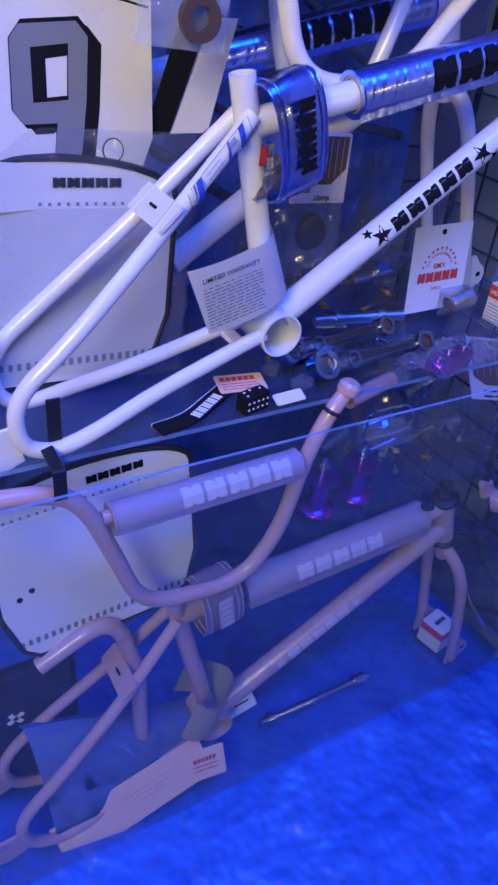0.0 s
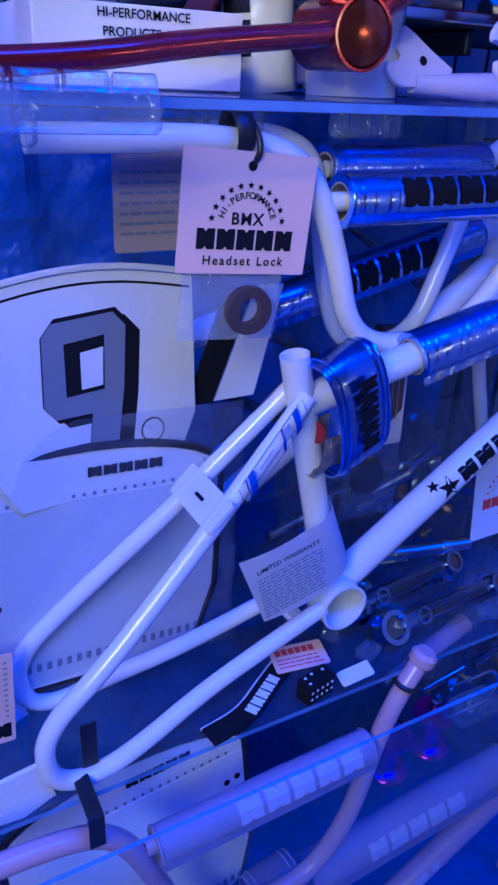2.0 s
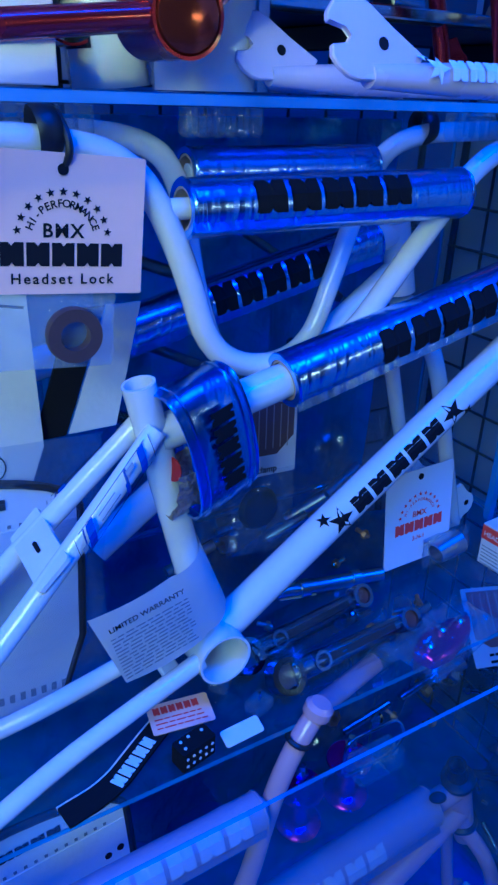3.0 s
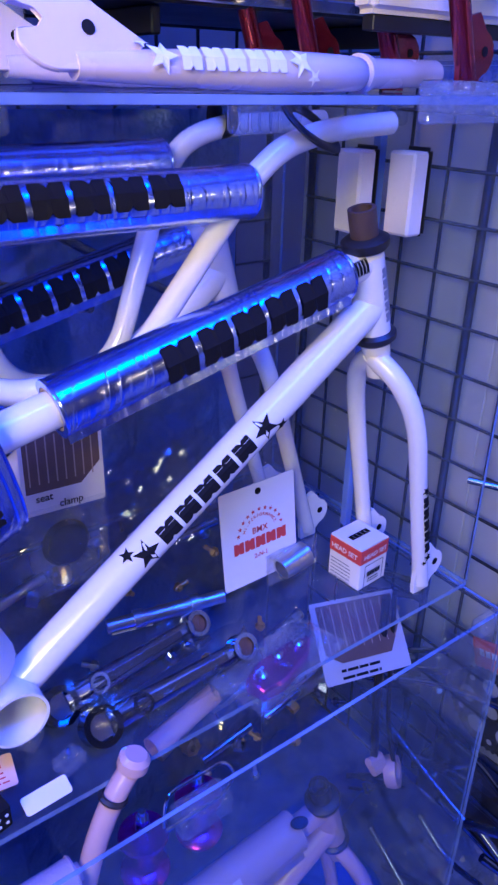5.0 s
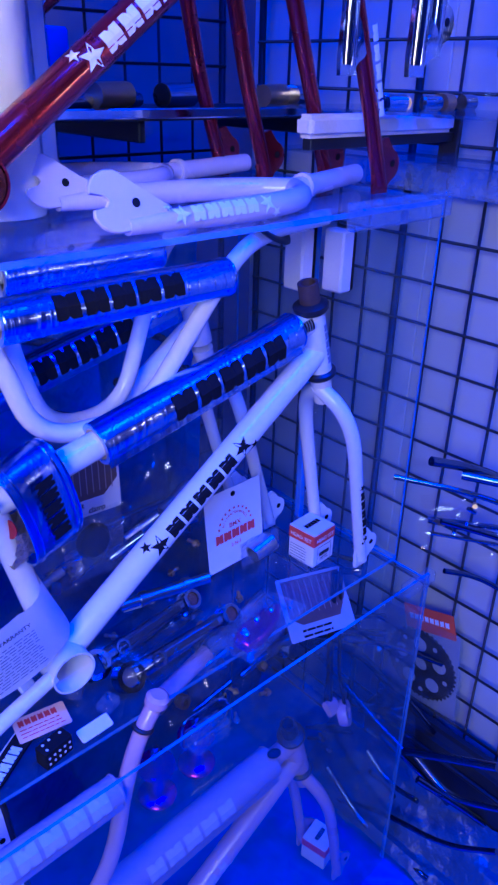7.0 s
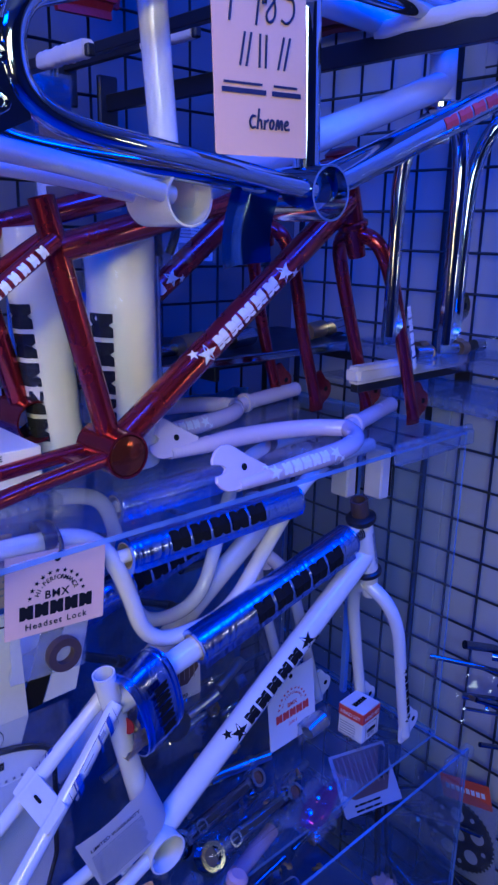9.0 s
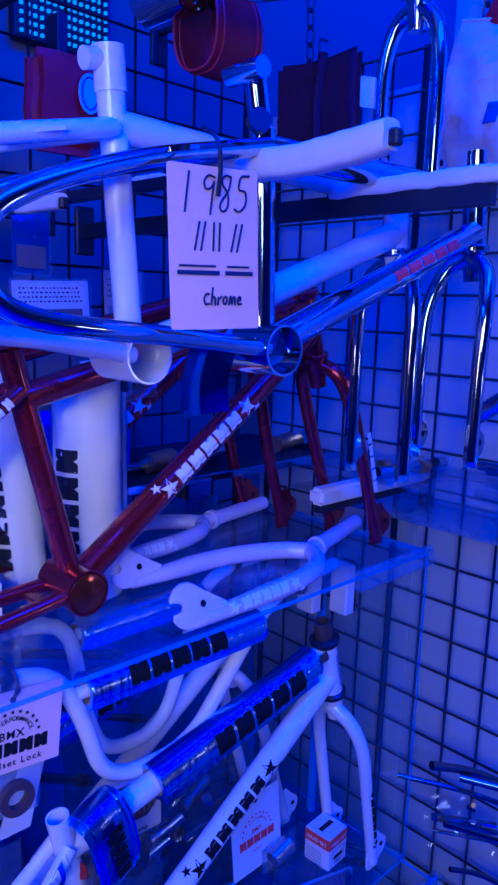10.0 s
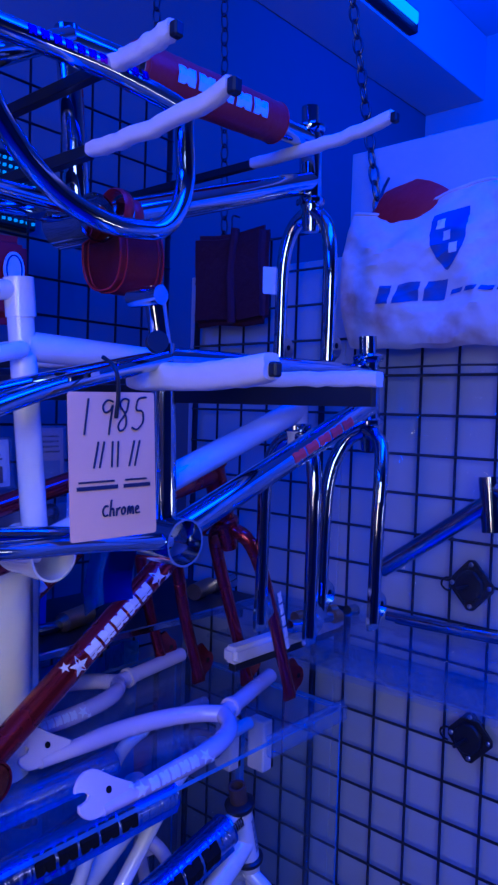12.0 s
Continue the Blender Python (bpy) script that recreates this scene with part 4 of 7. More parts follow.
part("zip_tie", tube(fillet([(0.200, 0.096, 1.283), (0.203, 0.089, 1.292), (0.203, 0.095, 1.306), (0.200, 0.106, 1.318)], 0.01, 4), 0.0028, 8), BLACK, tag, "black zip tie")

kraft, m = card_on("instruction_card", "tan printed instruction card hung behind the tag", (0.140, 0.165, 1.248), (1, 0, 0), (0.06, 0, 1), 0.075, 0.092, KRAFT)
print_bars(kraft, GREYINK, on_plane(m), -0.032, 0.034, -0.034, 0.026, 7, 9, 0.3, 5)

# Number plate with a large grey figure, and the bagged plate in front of it.
m = axes((0.066, 0.168, 1.083), (1, 0.10, 0), (0.03, 0.1, 1))
number = thing("number_plate", (0.06, 0.175, 0.985), "white plastic race plate with a large shaded grey figure", "number plate", "race plates")
top = [(0.122 - 0.222 * i / 12, 0.088 + 0.014 * math.sin(math.pi * i / 12)) for i in range(13)]
part("plate", slab(top + [(-0.105, -0.05), (-0.07, -0.115), (0.09, -0.115), (0.120, -0.05)], m, 0.003), PLASTIC, number)
part("rim", tube([m @ Vector((x, y + 0.004, 0.002)) for x, y in top], 0.0032, 6), PLASTIC, number)
part("stripe", tube([m @ Vector((x * 0.97, y - 0.010, 0.0016)) for x, y in top], 0.0012, 6, flat=0.4), INK, number)


def figure(offset, material, lift, grow, name):
    """The big figure as a closed ring with a stem, one mesh."""
    g = grow
    out = [(-0.040 - g, 0.048), (-0.030, 0.060 + g), (0.030, 0.064 + g), (0.042 + g, 0.050), (0.036 + g, -0.010), (0.026 + g, -0.066 - g), (-0.004 - g, -0.066 - g), (0.002 - g, -0.030 - g), (-0.034, -0.030 - g), (-0.044 - g, -0.016)]
    hole = [(-0.020 + g, 0.040 - g), (0.020 - g, 0.044 - g), (0.016 - g, -0.008 + g), (-0.022 + g, -0.010 + g)]
    bm = bmesh.new()
    o = [bm.verts.new(m @ Vector((x + offset[0], y + offset[1], lift))) for x, y in out]
    h = [bm.verts.new(m @ Vector((x + offset[0], y + offset[1], lift))) for x, y in hole]
    for a in ((o[0], o[1], h[0]), (o[1], o[2], h[1], h[0]), (o[2], o[3], h[1]), (o[3], o[4], h[2], h[1]), (o[4], o[5], o[6], o[7], h[2]), (o[7], o[8], h[3], h[2]), (o[8], o[9], h[3]), (o[9], o[0], h[0], h[3])):
        bm.faces.new(a)
    return part(name, bm, material, number, smooth=False)


figure((0.009, 0.0), INK, 0.0019, 0.004, "figure_outline")
figure((0.018, -0.007), INK, 0.0018, 0.003, "figure_shade")
figure((0.006, 0.0), GREYINK, 0.0024, 0.0, "figure")
part("badge", lathe([(0.0, 0.0), (0.013, 0.0), (0.013, 0.0006), (0.0, 0.0006)], m @ Matrix.Translation((0.070, -0.060, 0.0016)), 20), INK, number, "small round black badge")
part("badge_face", lathe([(0.0, 0.0), (0.0115, 0.0), (0.0115, 0.0006), (0.0, 0.0006)], m @ Matrix.Translation((0.070, -0.060, 0.0022)), 20), PLASTIC, number)
strut = thing("plate_strut", (0.205, 0.18, 1.03), "black and white slanted plate behind the number plate", "plate")
part("blade", slab([(-0.03, -0.06), (0.0, -0.06), (0.045, 0.06), (0.012, 0.06)], axes((0.21, 0.184, 1.095), (1, 0, 0), (0, 0, 1)), 0.003), INK, strut)
part("blade", slab([(0.002, -0.06), (0.05, -0.06), (0.08, 0.06), (0.047, 0.06)], axes((0.211, 0.186, 1.095), (1, 0, 0), (0, 0, 1)), 0.003), PLASTIC, strut)


def race_plate(label, at, x, y, w, h, seed):
    """A rounded race plate with a black rubber rim, vents and a block mark."""
    m = axes(at, x, y)
    t = thing("race_plate", m @ Vector((0, -h / 2, 0)), label, "number plate", "race plates")
    top = [(w / 2 * math.cos(g) * 1.0, h * 0.34 + h * 0.16 * math.sin(g)) for g in (math.pi * i / 14 for i in range(15))]
    out = top + [(-w * 0.5, -h * 0.2), (-w * 0.43, -h * 0.44), (-w * 0.36, -h * 0.5), (w * 0.30, -h * 0.5), (w * 0.42, -h * 0.42), (w * 0.49, -h * 0.2)]
    part("plate", slab(out, m, 0.003), PLASTIC, t)
    part("panel", slab([(u * 0.97, min(v, h * 0.30)) for u, v in out if v < h * 0.42], m @ Matrix.Translation((0, 0, 0.0008)), 0.003), DUSTY if seed == 1 else PLASTIC, t)
    rim = [m @ Vector((u, v, 0)) for u, v in out + out[:1]]
    part("rim", tube(rim, 0.0045, 8), BLACK, t, "black rubber rim")
    put = on_plane(m @ Matrix.Translation((0, 0, 0.0024)))
    blocks(t, INK, put, -w * 0.02, w * 0.26, h * 0.385, h * 0.425, 5, 0.12)
    bm = bmesh.new()
    for i in range(24):
        u = -w * 0.44 + w * 0.88 * i / 24
        cell(bm, put, u, u + w * 0.012, h * 0.312, h * 0.326, 1)
        cell(bm, put, u, u + w * 0.018, -h * 0.41, -h * 0.375, 1)
    tagged(part("vents", bm, GREYINK, t, smooth=False), kind="stuff")
    for u, v in ((0.40, 0.16), (0.45, 0.17), (-0.40, -0.12), (-0.34, -0.09)):
        part("bolt_hole", lathe([(0.0, 0.0), (0.0042, 0.0), (0.0042, 0.0005), (0.0, 0.0005)], m @ Matrix.Translation((u * w, v * h, 0.0026)), 10), INK, t)
    return t, m


plate_a, m = race_plate("white race plate with black rim in a clear bag", (0.062, 0.150, 0.888), (1, 0.02, -0.06), (0.06, 0.08, 1), 0.288, 0.265, 1)
poly_bag("bag", "", m @ Matrix.Translation((0.0, 0.012, 0)), 0.33, 0.30, 0.018, plate_a, 7)

# Red-print tag with a bagged metal part.
red_tag, m = card_on("hang_tag", "white hang tag with red print and bagged bearing cup", (0.667, 0.156, 0.832), (1, 0, 0.02), (-0.12, 0.1, 1), 0.116, 0.136, PAPER, "hang tag", "hang tags", hole=0.0045)
arc_mark(red_tag, m @ Matrix.Translation((0.0, -0.002, 0)), REDINK, 0.030, size=0.006, stars=11)
text("lettering", "BMX", 0.012, m @ Matrix.Translation((0.0, 0.004, 0)), REDINK, red_tag)
blocks(red_tag, REDINK, on_plane(m), -0.042, 0.042, -0.021, -0.005, 5, 0.1)
text("lettering", "2-N-1", 0.009, m @ Matrix.Translation((0, -0.032, 0)), REDINK, red_tag)
poly_bag("bag", "", m @ Matrix.Translation((0.040, -0.052, 0.014)), 0.085, 0.045, 0.03, red_tag, 3)
part("bearing_cup", tube([m @ Vector((0.020, -0.058, 0.014)), m @ Vector((0.062, -0.050, 0.014))], [0.015, 0.017], 20, hollow=0.003), STEEL, red_tag, "steel bearing cup")

# The red and white carton.
c = Vector((0.792, 0.101, 0.7765))
turn = pose(0, 0, 0, 0, 0, 4).to_3x3()
carton = thing("carton", (c.x, c.y, 0.745), "small red and white carton on the case floor", "carton", "small cartons")
S = 0.0268
part("box", box(c - Vector((S, S, 0.0310)), c + Vector((S, S, 0.0310)), 0.0012, turn=turn), PAPER, carton)
part("band", box(c - Vector((S + 0.0006, S + 0.0006, -0.0085)), c + Vector((S + 0.0006, S + 0.0006, 0.0302)), 0.001, turn=turn), REDINK, carton, "red printed band")
part("lid_label", slab(rounded(S * 2, S * 2, 0.001), Matrix.Translation(c + Vector((0, 0, 0.0316))) @ turn.to_4x4(), 0.0012), PAPER, carton, "white lid with block mark")
ml = Matrix.Translation(c + Vector((0, 0, 0.0323))) @ turn.to_4x4()
blocks(carton, INK, on_plane(ml), -0.018, 0.018, -0.004, 0.006, 5, 0.1)
for k, ang in enumerate((0, -90)):
    mf = Matrix.Translation(c) @ (turn @ pose(0, 0, 0, 90, 0, 0).to_3x3()).to_4x4() if k == 0 else Matrix.Translation(c) @ (turn @ pose(0, 0, 0, 90, 0, -90).to_3x3()).to_4x4()
    mf = mf @ Matrix.Translation((0, 0, S + 0.0008))
    text("lettering", "HEAD SET", 0.0100, mf @ Matrix.Translation((0, 0.019, 0.0004)), WHITEINK, carton)
    if k == 0:
        pm = on_plane(mf)
        for lo, hi, u0, u1 in ((-0.030, -0.029, -0.018, 0.018), (0.004, 0.005, -0.018, 0.018)):
            bm = bmesh.new()
            cell(bm, pm, u0, u1, lo, hi, 1)
            part("frame_line", bm, INK, carton, smooth=False)
        for u0 in (-0.018, 0.017):
            bm = bmesh.new()
            cell(bm, pm, u0, u0 + 0.001, -0.030, 0.005, 1)
            part("frame_line", bm, INK, carton, smooth=False)
        blocks(carton, INK, pm, -0.013, 0.013, -0.014, -0.006, 5, 0.1)
        print_bars(carton, INK, pm, -0.011, 0.011, -0.024, -0.016, 2, 4)
    else:
        print_bars(carton, GREYINK, on_plane(mf), -0.022, 0.012, -0.030, 0.002, 6, 5, 0.3)


# Chrome crank arms and a steel spindle on the case floor.
def crank_arm(label, a, b, za):
    """A box-section crank arm with round bored ends."""
    a, b = Vector(a), Vector(b)
    t = thing("crank_arm", a, label, "crank arm", "crank arms")
    d = (b - a).normalized()
    face = Vector((0.15, -0.75, 0.65)).normalized()
    m = axes((a + b) / 2, d, face.cross(d))
    n = (b - a).length
    side = m.to_3x3() @ Vector((0, 0, 1))
    part("arm", tube([a + d * (n * q) for q in (0.04, 0.2, 0.5, 0.8, 0.97)], [0.0135, 0.0125, 0.0112, 0.0102, 0.0100], 20, flat=0.72, up=tuple(side.cross(d))), DIMCHROME, t)
    part("groove", slab([(-n * 0.30, -0.0045), (n * 0.36, -0.0036), (n * 0.36, 0.0036), (-n * 0.30, 0.0045)], m @ Matrix.Translation((0, 0, 0.0077)), 0.002), BLACK, t, "dark milled groove")
    for p, r in ((a, 0.0205), (b, 0.015), (a + d * 0.046, 0.011)):
        mm = Matrix.Translation(p) @ m.to_3x3().to_4x4()
        part("boss", lathe([(r * 0.68, -0.0105), (r, -0.0105), (r, 0.0105), (r * 0.68, 0.0105), (r * 0.68, -0.0105)], mm, 24), DIMCHROME, t)
        part("bush", lathe([(0.0, -0.004), (r * 0.68, -0.004), (r * 0.68, 0.006), (0.0, 0.006)], mm, 6 if r > 0.02 else 18), RUST if r < 0.02 else DARKSTEEL, t, "dark rusty bore")
    poly = axes((a + b) / 2 + Vector((0, 0, 0.002)), d, (0, 0.5, 1))
    poly_bag("bag", "", poly, (b - a).length * 1.18, 0.060, 0.046, t, 11, WRAP)
    return t


crank_arm("chrome crank arm in a clear bag on the case floor", (0.364, 0.094, 0.768), (0.546, 0.121, 0.766), 0.77)
crank_arm("chrome crank arm in a clear bag on the case floor", (0.388, 0.048, 0.766), (0.567, 0.056, 0.768), 0.77)
spindle = thing("spindle", (0.53, 0.18, 0.745), "bare steel crank spindle on the case floor", "spindle")
a, b = Vector((0.464, 0.185, 0.758)), Vector((0.606, 0.147, 0.764))
part("shaft", tube([a + (b - a) * q for q in (0, 0.22, 0.221, 0.3, 0.301, 0.7, 0.701, 0.78, 0.781, 1)], [0.0085, 0.0085, 0.012, 0.012, 0.0095, 0.0095, 0.012, 0.012, 0.0085, 0.0085], 14), STEEL, spindle)
part("paper_strip", slab(rounded(0.05, 0.02, 0.001), axes((0.495, 0.185, 0.7465), (1, -0.25, 0), (0.25, 1, 0)), 0.001), PAPER, spindle)

# Printed crank card lying on the floor panel, seat clamp card, small labels.
# Card is greyed and its print darkened for the shade under the floor panel.
cc, m = card_on("printed_card", "printed parts card leaning in the lower case, greyed for its shade", (0.765, 0.056, 0.684), (0.147, -0.018, -0.027), (0.050, 0.052, 0.056), 0.145, 0.104, GREYCARD)
part("panel", slab([(-0.064, -0.014), (-0.064, 0.047), (0.066, 0.047), (0.066, 0.004), (0.044, -0.028), (-0.04, -0.028)], m @ Matrix.Translation((0, 0, 0.0006)), 0.0006), DARKPRINT, cc, "dark printed panel")
for i in range(9):
    bm = bmesh.new()
    cell(bm, on_plane(m @ Matrix.Translation((0, 0, 0.0008))), -0.056 + i * 0.0140, -0.0548 + i * 0.0140, -0.012, 0.044, 1)
    part("ray", bm, KRAFT, cc, smooth=False)
print_bars(cc, INK, on_plane(m), -0.045, 0.02, -0.051, -0.033, 2, 6, 0.4, 4)
sc, m = card_on("printed_card", "tan printed seat clamp card with a bagged black ring", (0.425, 0.172, 0.990), (1, 0, -0.05), (0.13, 0.1, 1), 0.088, 0.088, PAPER)
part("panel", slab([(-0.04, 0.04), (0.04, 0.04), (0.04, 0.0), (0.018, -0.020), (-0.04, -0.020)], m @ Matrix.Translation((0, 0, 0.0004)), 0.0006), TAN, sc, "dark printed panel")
for i in range(8):
    bm = bmesh.new()
    cell(bm, on_plane(m @ Matrix.Translation((0, 0, 0.0008))), -0.036 + i * 0.0095, -0.0345 + i * 0.0095, -0.012, 0.038, 1)
    part("ray", bm, KRAFT, sc, smooth=False)
text("lettering", "seat", 0.011, m @ Matrix.Translation((-0.022, -0.027, 0)), INK, sc)
text("lettering", "clamp", 0.011, m @ Matrix.Translation((0.006, -0.037, 0)), INK, sc)
poly_bag("bag", "", m @ Matrix.Translation((0.0, -0.088, 0)), 0.088, 0.10, 0.025, sc, 5)
part("clamp_ring", lathe([(0.0, -0.006), (0.022, -0.006), (0.026, 0.0), (0.022, 0.006), (0.0, 0.006)], m @ Matrix.Translation((-0.004, -0.082, 0.0)), 22), BLACK, sc, "black clamp ring")
lc, m = card_on("printed_card", "small pale card with red print lying flat", (0.272, 0.068, 0.752), (1, -0.16, 0.0), (0.16, 1, 0.12), 0.066, 0.036, PINKCARD)
blocks(lc, REDINK, on_plane(m), -0.028, 0.022, 0.004, 0.013, 6, 0.2)
print_bars(lc, REDINK, on_plane(m), -0.028, 0.026, -0.015, 0.001, 3, 8, 0.3)
c = Vector((0.273, 0.022, 0.757))
dice = thing("dotted_block", (0.262, 0.018, 0.745), "black block with rows of small white dots on the case floor", "block")
turn = pose(0, 0, 0, 0, 0, 12).to_3x3()
md = Matrix.Translation((0.262, 0.018, 0.757)) @ turn.to_4x4()
part("block", slab(rounded(0.040, 0.020, 0.002), md, 0.023), INK, dice)
for i in range(5):
    for j in range(2):
        part("dot", lathe([(0.0, 0.0), (0.0017, 0.0), (0.0017, 0.0006), (0.0, 0.0006)], md @ Matrix.Translation((-0.015 + 0.0075 * i, -0.0101, -0.005 + 0.009 * j)) @ pose(0, 0, 0, 90, 0, 0), 8), PAPER, dice)
for u, v in ((-0.013, -0.004), (-0.012, 0.005), (-0.002, 0.006), (0.013, 0.004)):
    part("dot", lathe([(0.0, 0.0), (0.0017, 0.0), (0.0017, 0.0006), (0.0, 0.0006)], md @ Matrix.Translation((u, v, 0.0116)), 8), PAPER, dice)
strap_plate = thing("pad_strap", (0.20, 0.03, 0.745), "black curved strap with white block marks and pale piping", "strap")
spine = fillet([(0.262, 0.075, 0.747), (0.222, 0.050, 0.747), (0.178, 0.020, 0.747), (0.130, 0.012, 0.747)], 0.06, 6)
sides = []
for i, p in enumerate(spine):
    d = (spine[min(i + 1, len(spine) - 1)] - spine[max(i - 1, 0)]).normalized()
    sides.append(Vector((-d.y, d.x, 0)) * 0.012)
part("band", slab([(p + s).to_2d() for p, s in zip(spine, sides)] + [(p - s).to_2d() for p, s in reversed(list(zip(spine, sides)))], Matrix.Translation((0, 0, 0.7475)), 0.003), INK, strap_plate)
part("edge_piping", tube([p - s * 1.08 for p, s in zip(spine, sides)], 0.0018, 6), PAPER, strap_plate, "pale piping")
ms = axes((0.205, 0.036, 0.7492), (0.044, 0.030, 0), (-0.030, 0.044, 0))
blocks(strap_plate, WHITEINK, on_plane(ms), -0.028, 0.034, -0.007, 0.007)
card_on("label_strip", "folded white paper label on the front edge", (0.318, 0.02, 0.748), (1, 0.05, 0.0), (0, 1, 0.4), 0.045, 0.018, PAPER)

# Purple caliper and clear boxes at the front of the floor panel.
cal = thing("brake_lever", (0.592, 0.02, 0.745), "purple anodised brake part with bolts, bagged", "brake part")
mc = axes((0.592, 0.015, 0.758), (1, 0.25, 0), (-0.25, 1, 0))
part("body", slab([(-0.05, -0.015), (-0.02, -0.022), (0.03, -0.016), (0.055, 0.0), (0.03, 0.014), (-0.02, 0.02), (-0.05, 0.012)], mc, 0.018, 0.003), PURPLE, cal)
for u, v in ((-0.035, 0.0), (0.0, 0.006), (0.03, 0.0)):
    part("bolt", lathe([(0.0, 0.0), (0.006, 0.0), (0.006, 0.004), (0.003, 0.006), (0.0, 0.006)], mc @ Matrix.Translation((u, v, 0.009)), 12), CHROME, cal)
poly_bag("bag", "", mc @ Matrix.Translation((0, 0, 0.006)), 0.15, 0.075, 0.04, cal, 12)
for i, (x, y) in enumerate(((0.885, 0.16), (0.845, 0.205))):
    f = thing("foam_block", (x, y, 1.175), "white foam block with a dark backing by the case side", "foam block", "foam blocks")
    part("pad", box((x - 0.024, y - 0.020, 1.178), (x + 0.002, y + 0.020, 1.272), 0.003), FOAM, f)
    part("backing", box((x + 0.0025, y - 0.018, 1.176), (x + 0.012, y + 0.022, 1.276), 0.004, seg=2), BLACK, f, "dark rubber backing")


def small_nut(x, y, z, r, mt):
    t = thing("hex_nut", (x, y, z), "small loose steel nut with its bolt", "nut", "loose nuts and bolts")
    m = Matrix.Translation((x, y, z)) @ pose(0, 0, 0, 78, 0, 140 * x * 10)
    part("nut", lathe([(r * 0.5, -r * 0.45), (r, -r * 0.45), (r, r * 0.45), (r * 0.5, r * 0.45), (r * 0.5, -r * 0.45)], m @ Matrix.Translation((0, r * 0.9, 0)), 6), mt, t)
    part("bolt", lathe([(0.0, -r), (r * 0.48, -r), (r * 0.48, r * 2.2), (0.0, r * 2.2)], m @ Matrix.Translation((0, r * 0.9, 0)), 10), mt, t)
    return t


loose = random.Random(17)
for x, y in ((0.504, 0.107), (0.530, 0.111), (0.537, 0.080), (0.345, 0.118), (0.425, 0.145), (0.62, 0.09), (0.58, 0.21), (0.66, 0.25), (0.70, 0.20), (0.52, 0.24)):
    small_nut(x, y, ZF + 0.0085, 0.0055 + 0.002 * loose.random(), (STEEL, CHROME, BRASS)[loose.randrange(3)])
for x, y in ((0.62, 0.09), (0.66, 0.14), (0.70, 0.10), (0.74, 0.17), (0.56, 0.13), (0.80, 0.12)):
    small_nut(x, y, 0.4845, 0.006 + 0.002 * loose.random(), (STEEL, CHROME, BRASS)[loose.randrange(3)])
for x, y, a in ((0.350, 0.040, 20), (0.527, 0.034, -15), (0.330, 0.088, 45), (0.640, 0.030, 10)):
    t = thing("clear_cube", (x, y, ZF + 0.0085), "small clear plastic reflector block on the case floor", "clear block", "clear blocks")
    part("block", box((x - 0.014, y - 0.011, ZF + 0.009), (x + 0.014, y + 0.011, ZF + 0.024), 0.003, turn=pose(0, 0, 0, 0, 0, a).to_3x3()), CLEARBOX, t)
    part("pin", tube([(x, y, ZF + 0.0245), (x, y, ZF + 0.032)], 0.002, 8), CHROME, t)


lk, m = card_on("printed_card", "cream dotted card with a dark mark standing in the case", (-0.083, 0.100, 0.800), (1, 0, -0.06), (0.06, 0, 1), 0.090, 0.110, PINKCARD)
for j in range(11):
    bm = bmesh.new()
    for i in range(9):
        cell(bm, on_plane(m), -0.040 + 0.0095 * i, -0.0365 + 0.0095 * i, 0.044 - 0.0066 * j, 0.0465 - 0.0066 * j, 1)
    part("dot_row", bm, KRAFT, lk, smooth=False)
blocks(lk, INK, on_plane(m), -0.035, 0.042, -0.048, -0.030, 4, 0.1)

# ---- on the lid ----
def loose_fork(label, legs, crown, steer, group="loose forks"):
    """A white fork lying flat: two bent legs with dropouts, crown and steerer."""
    t = thing("bicycle_fork", legs[0][0], label, "fork", group)
    for pts in legs:
        path = fillet([*pts, crown], 0.06, 8)
        part("fork_leg", tube(path, [0.0085 if i == 0 else 0.0140 - 0.0005 * i / (len(path) - 1) for i in range(len(path))], 16), LILAC, t)
        p, d = Vector(pts[0]), (Vector(pts[1]) - Vector(pts[0])).normalized()
        out = [(0.052, 0.002), (0.040, -0.012), (0.010, -0.016)]
        out += [(-0.012 + 0.026 * math.cos(g), 0.010 + 0.027 * math.sin(g)) for g in (math.radians(q) for q in (-95, -115, -135, -155))]
        out += [(-0.034, 0.006), (-0.020, 0.006), (-0.015, 0.012), (-0.020, 0.018), (-0.036, 0.020)]
        out += [(-0.012 + 0.027 * math.cos(g), 0.012 + 0.028 * math.sin(g)) for g in (math.radians(q) for q in (150, 125, 100, 75, 50))]
        out += [(0.022, 0.020)]
        mm = axes(p + Vector((0, 0.0, 0.012)), d, (0, 0.35, 1))
        part("dropout", slab(out, mm, 0.005, 0.001), LILAC, t)
        part("axle_hole", lathe([(0.0, -0.0032), (0.0045, -0.0032), (0.0045, 0.0032), (0.0, 0.0032)], mm @ Matrix.Translation((0.012, 0.008, 0)), 12), INK, t)
    part("steerer", tube([crown, steer], 0.0135, 18, hollow=0.002), LILAC, t)
    part("crown_race", lathe([(0.0, 0.0), (0.0175, 0.0), (0.0175, 0.008), (0.0, 0.008)], Matrix.Translation(Vector(crown) + (Vector(steer) - Vector(crown)).normalized() * 0.022) @ (Vector(steer) - Vector(crown)).normalized().to_track_quat("Z", "Y").to_matrix().to_4x4(), 20), LILAC, t)
    return t


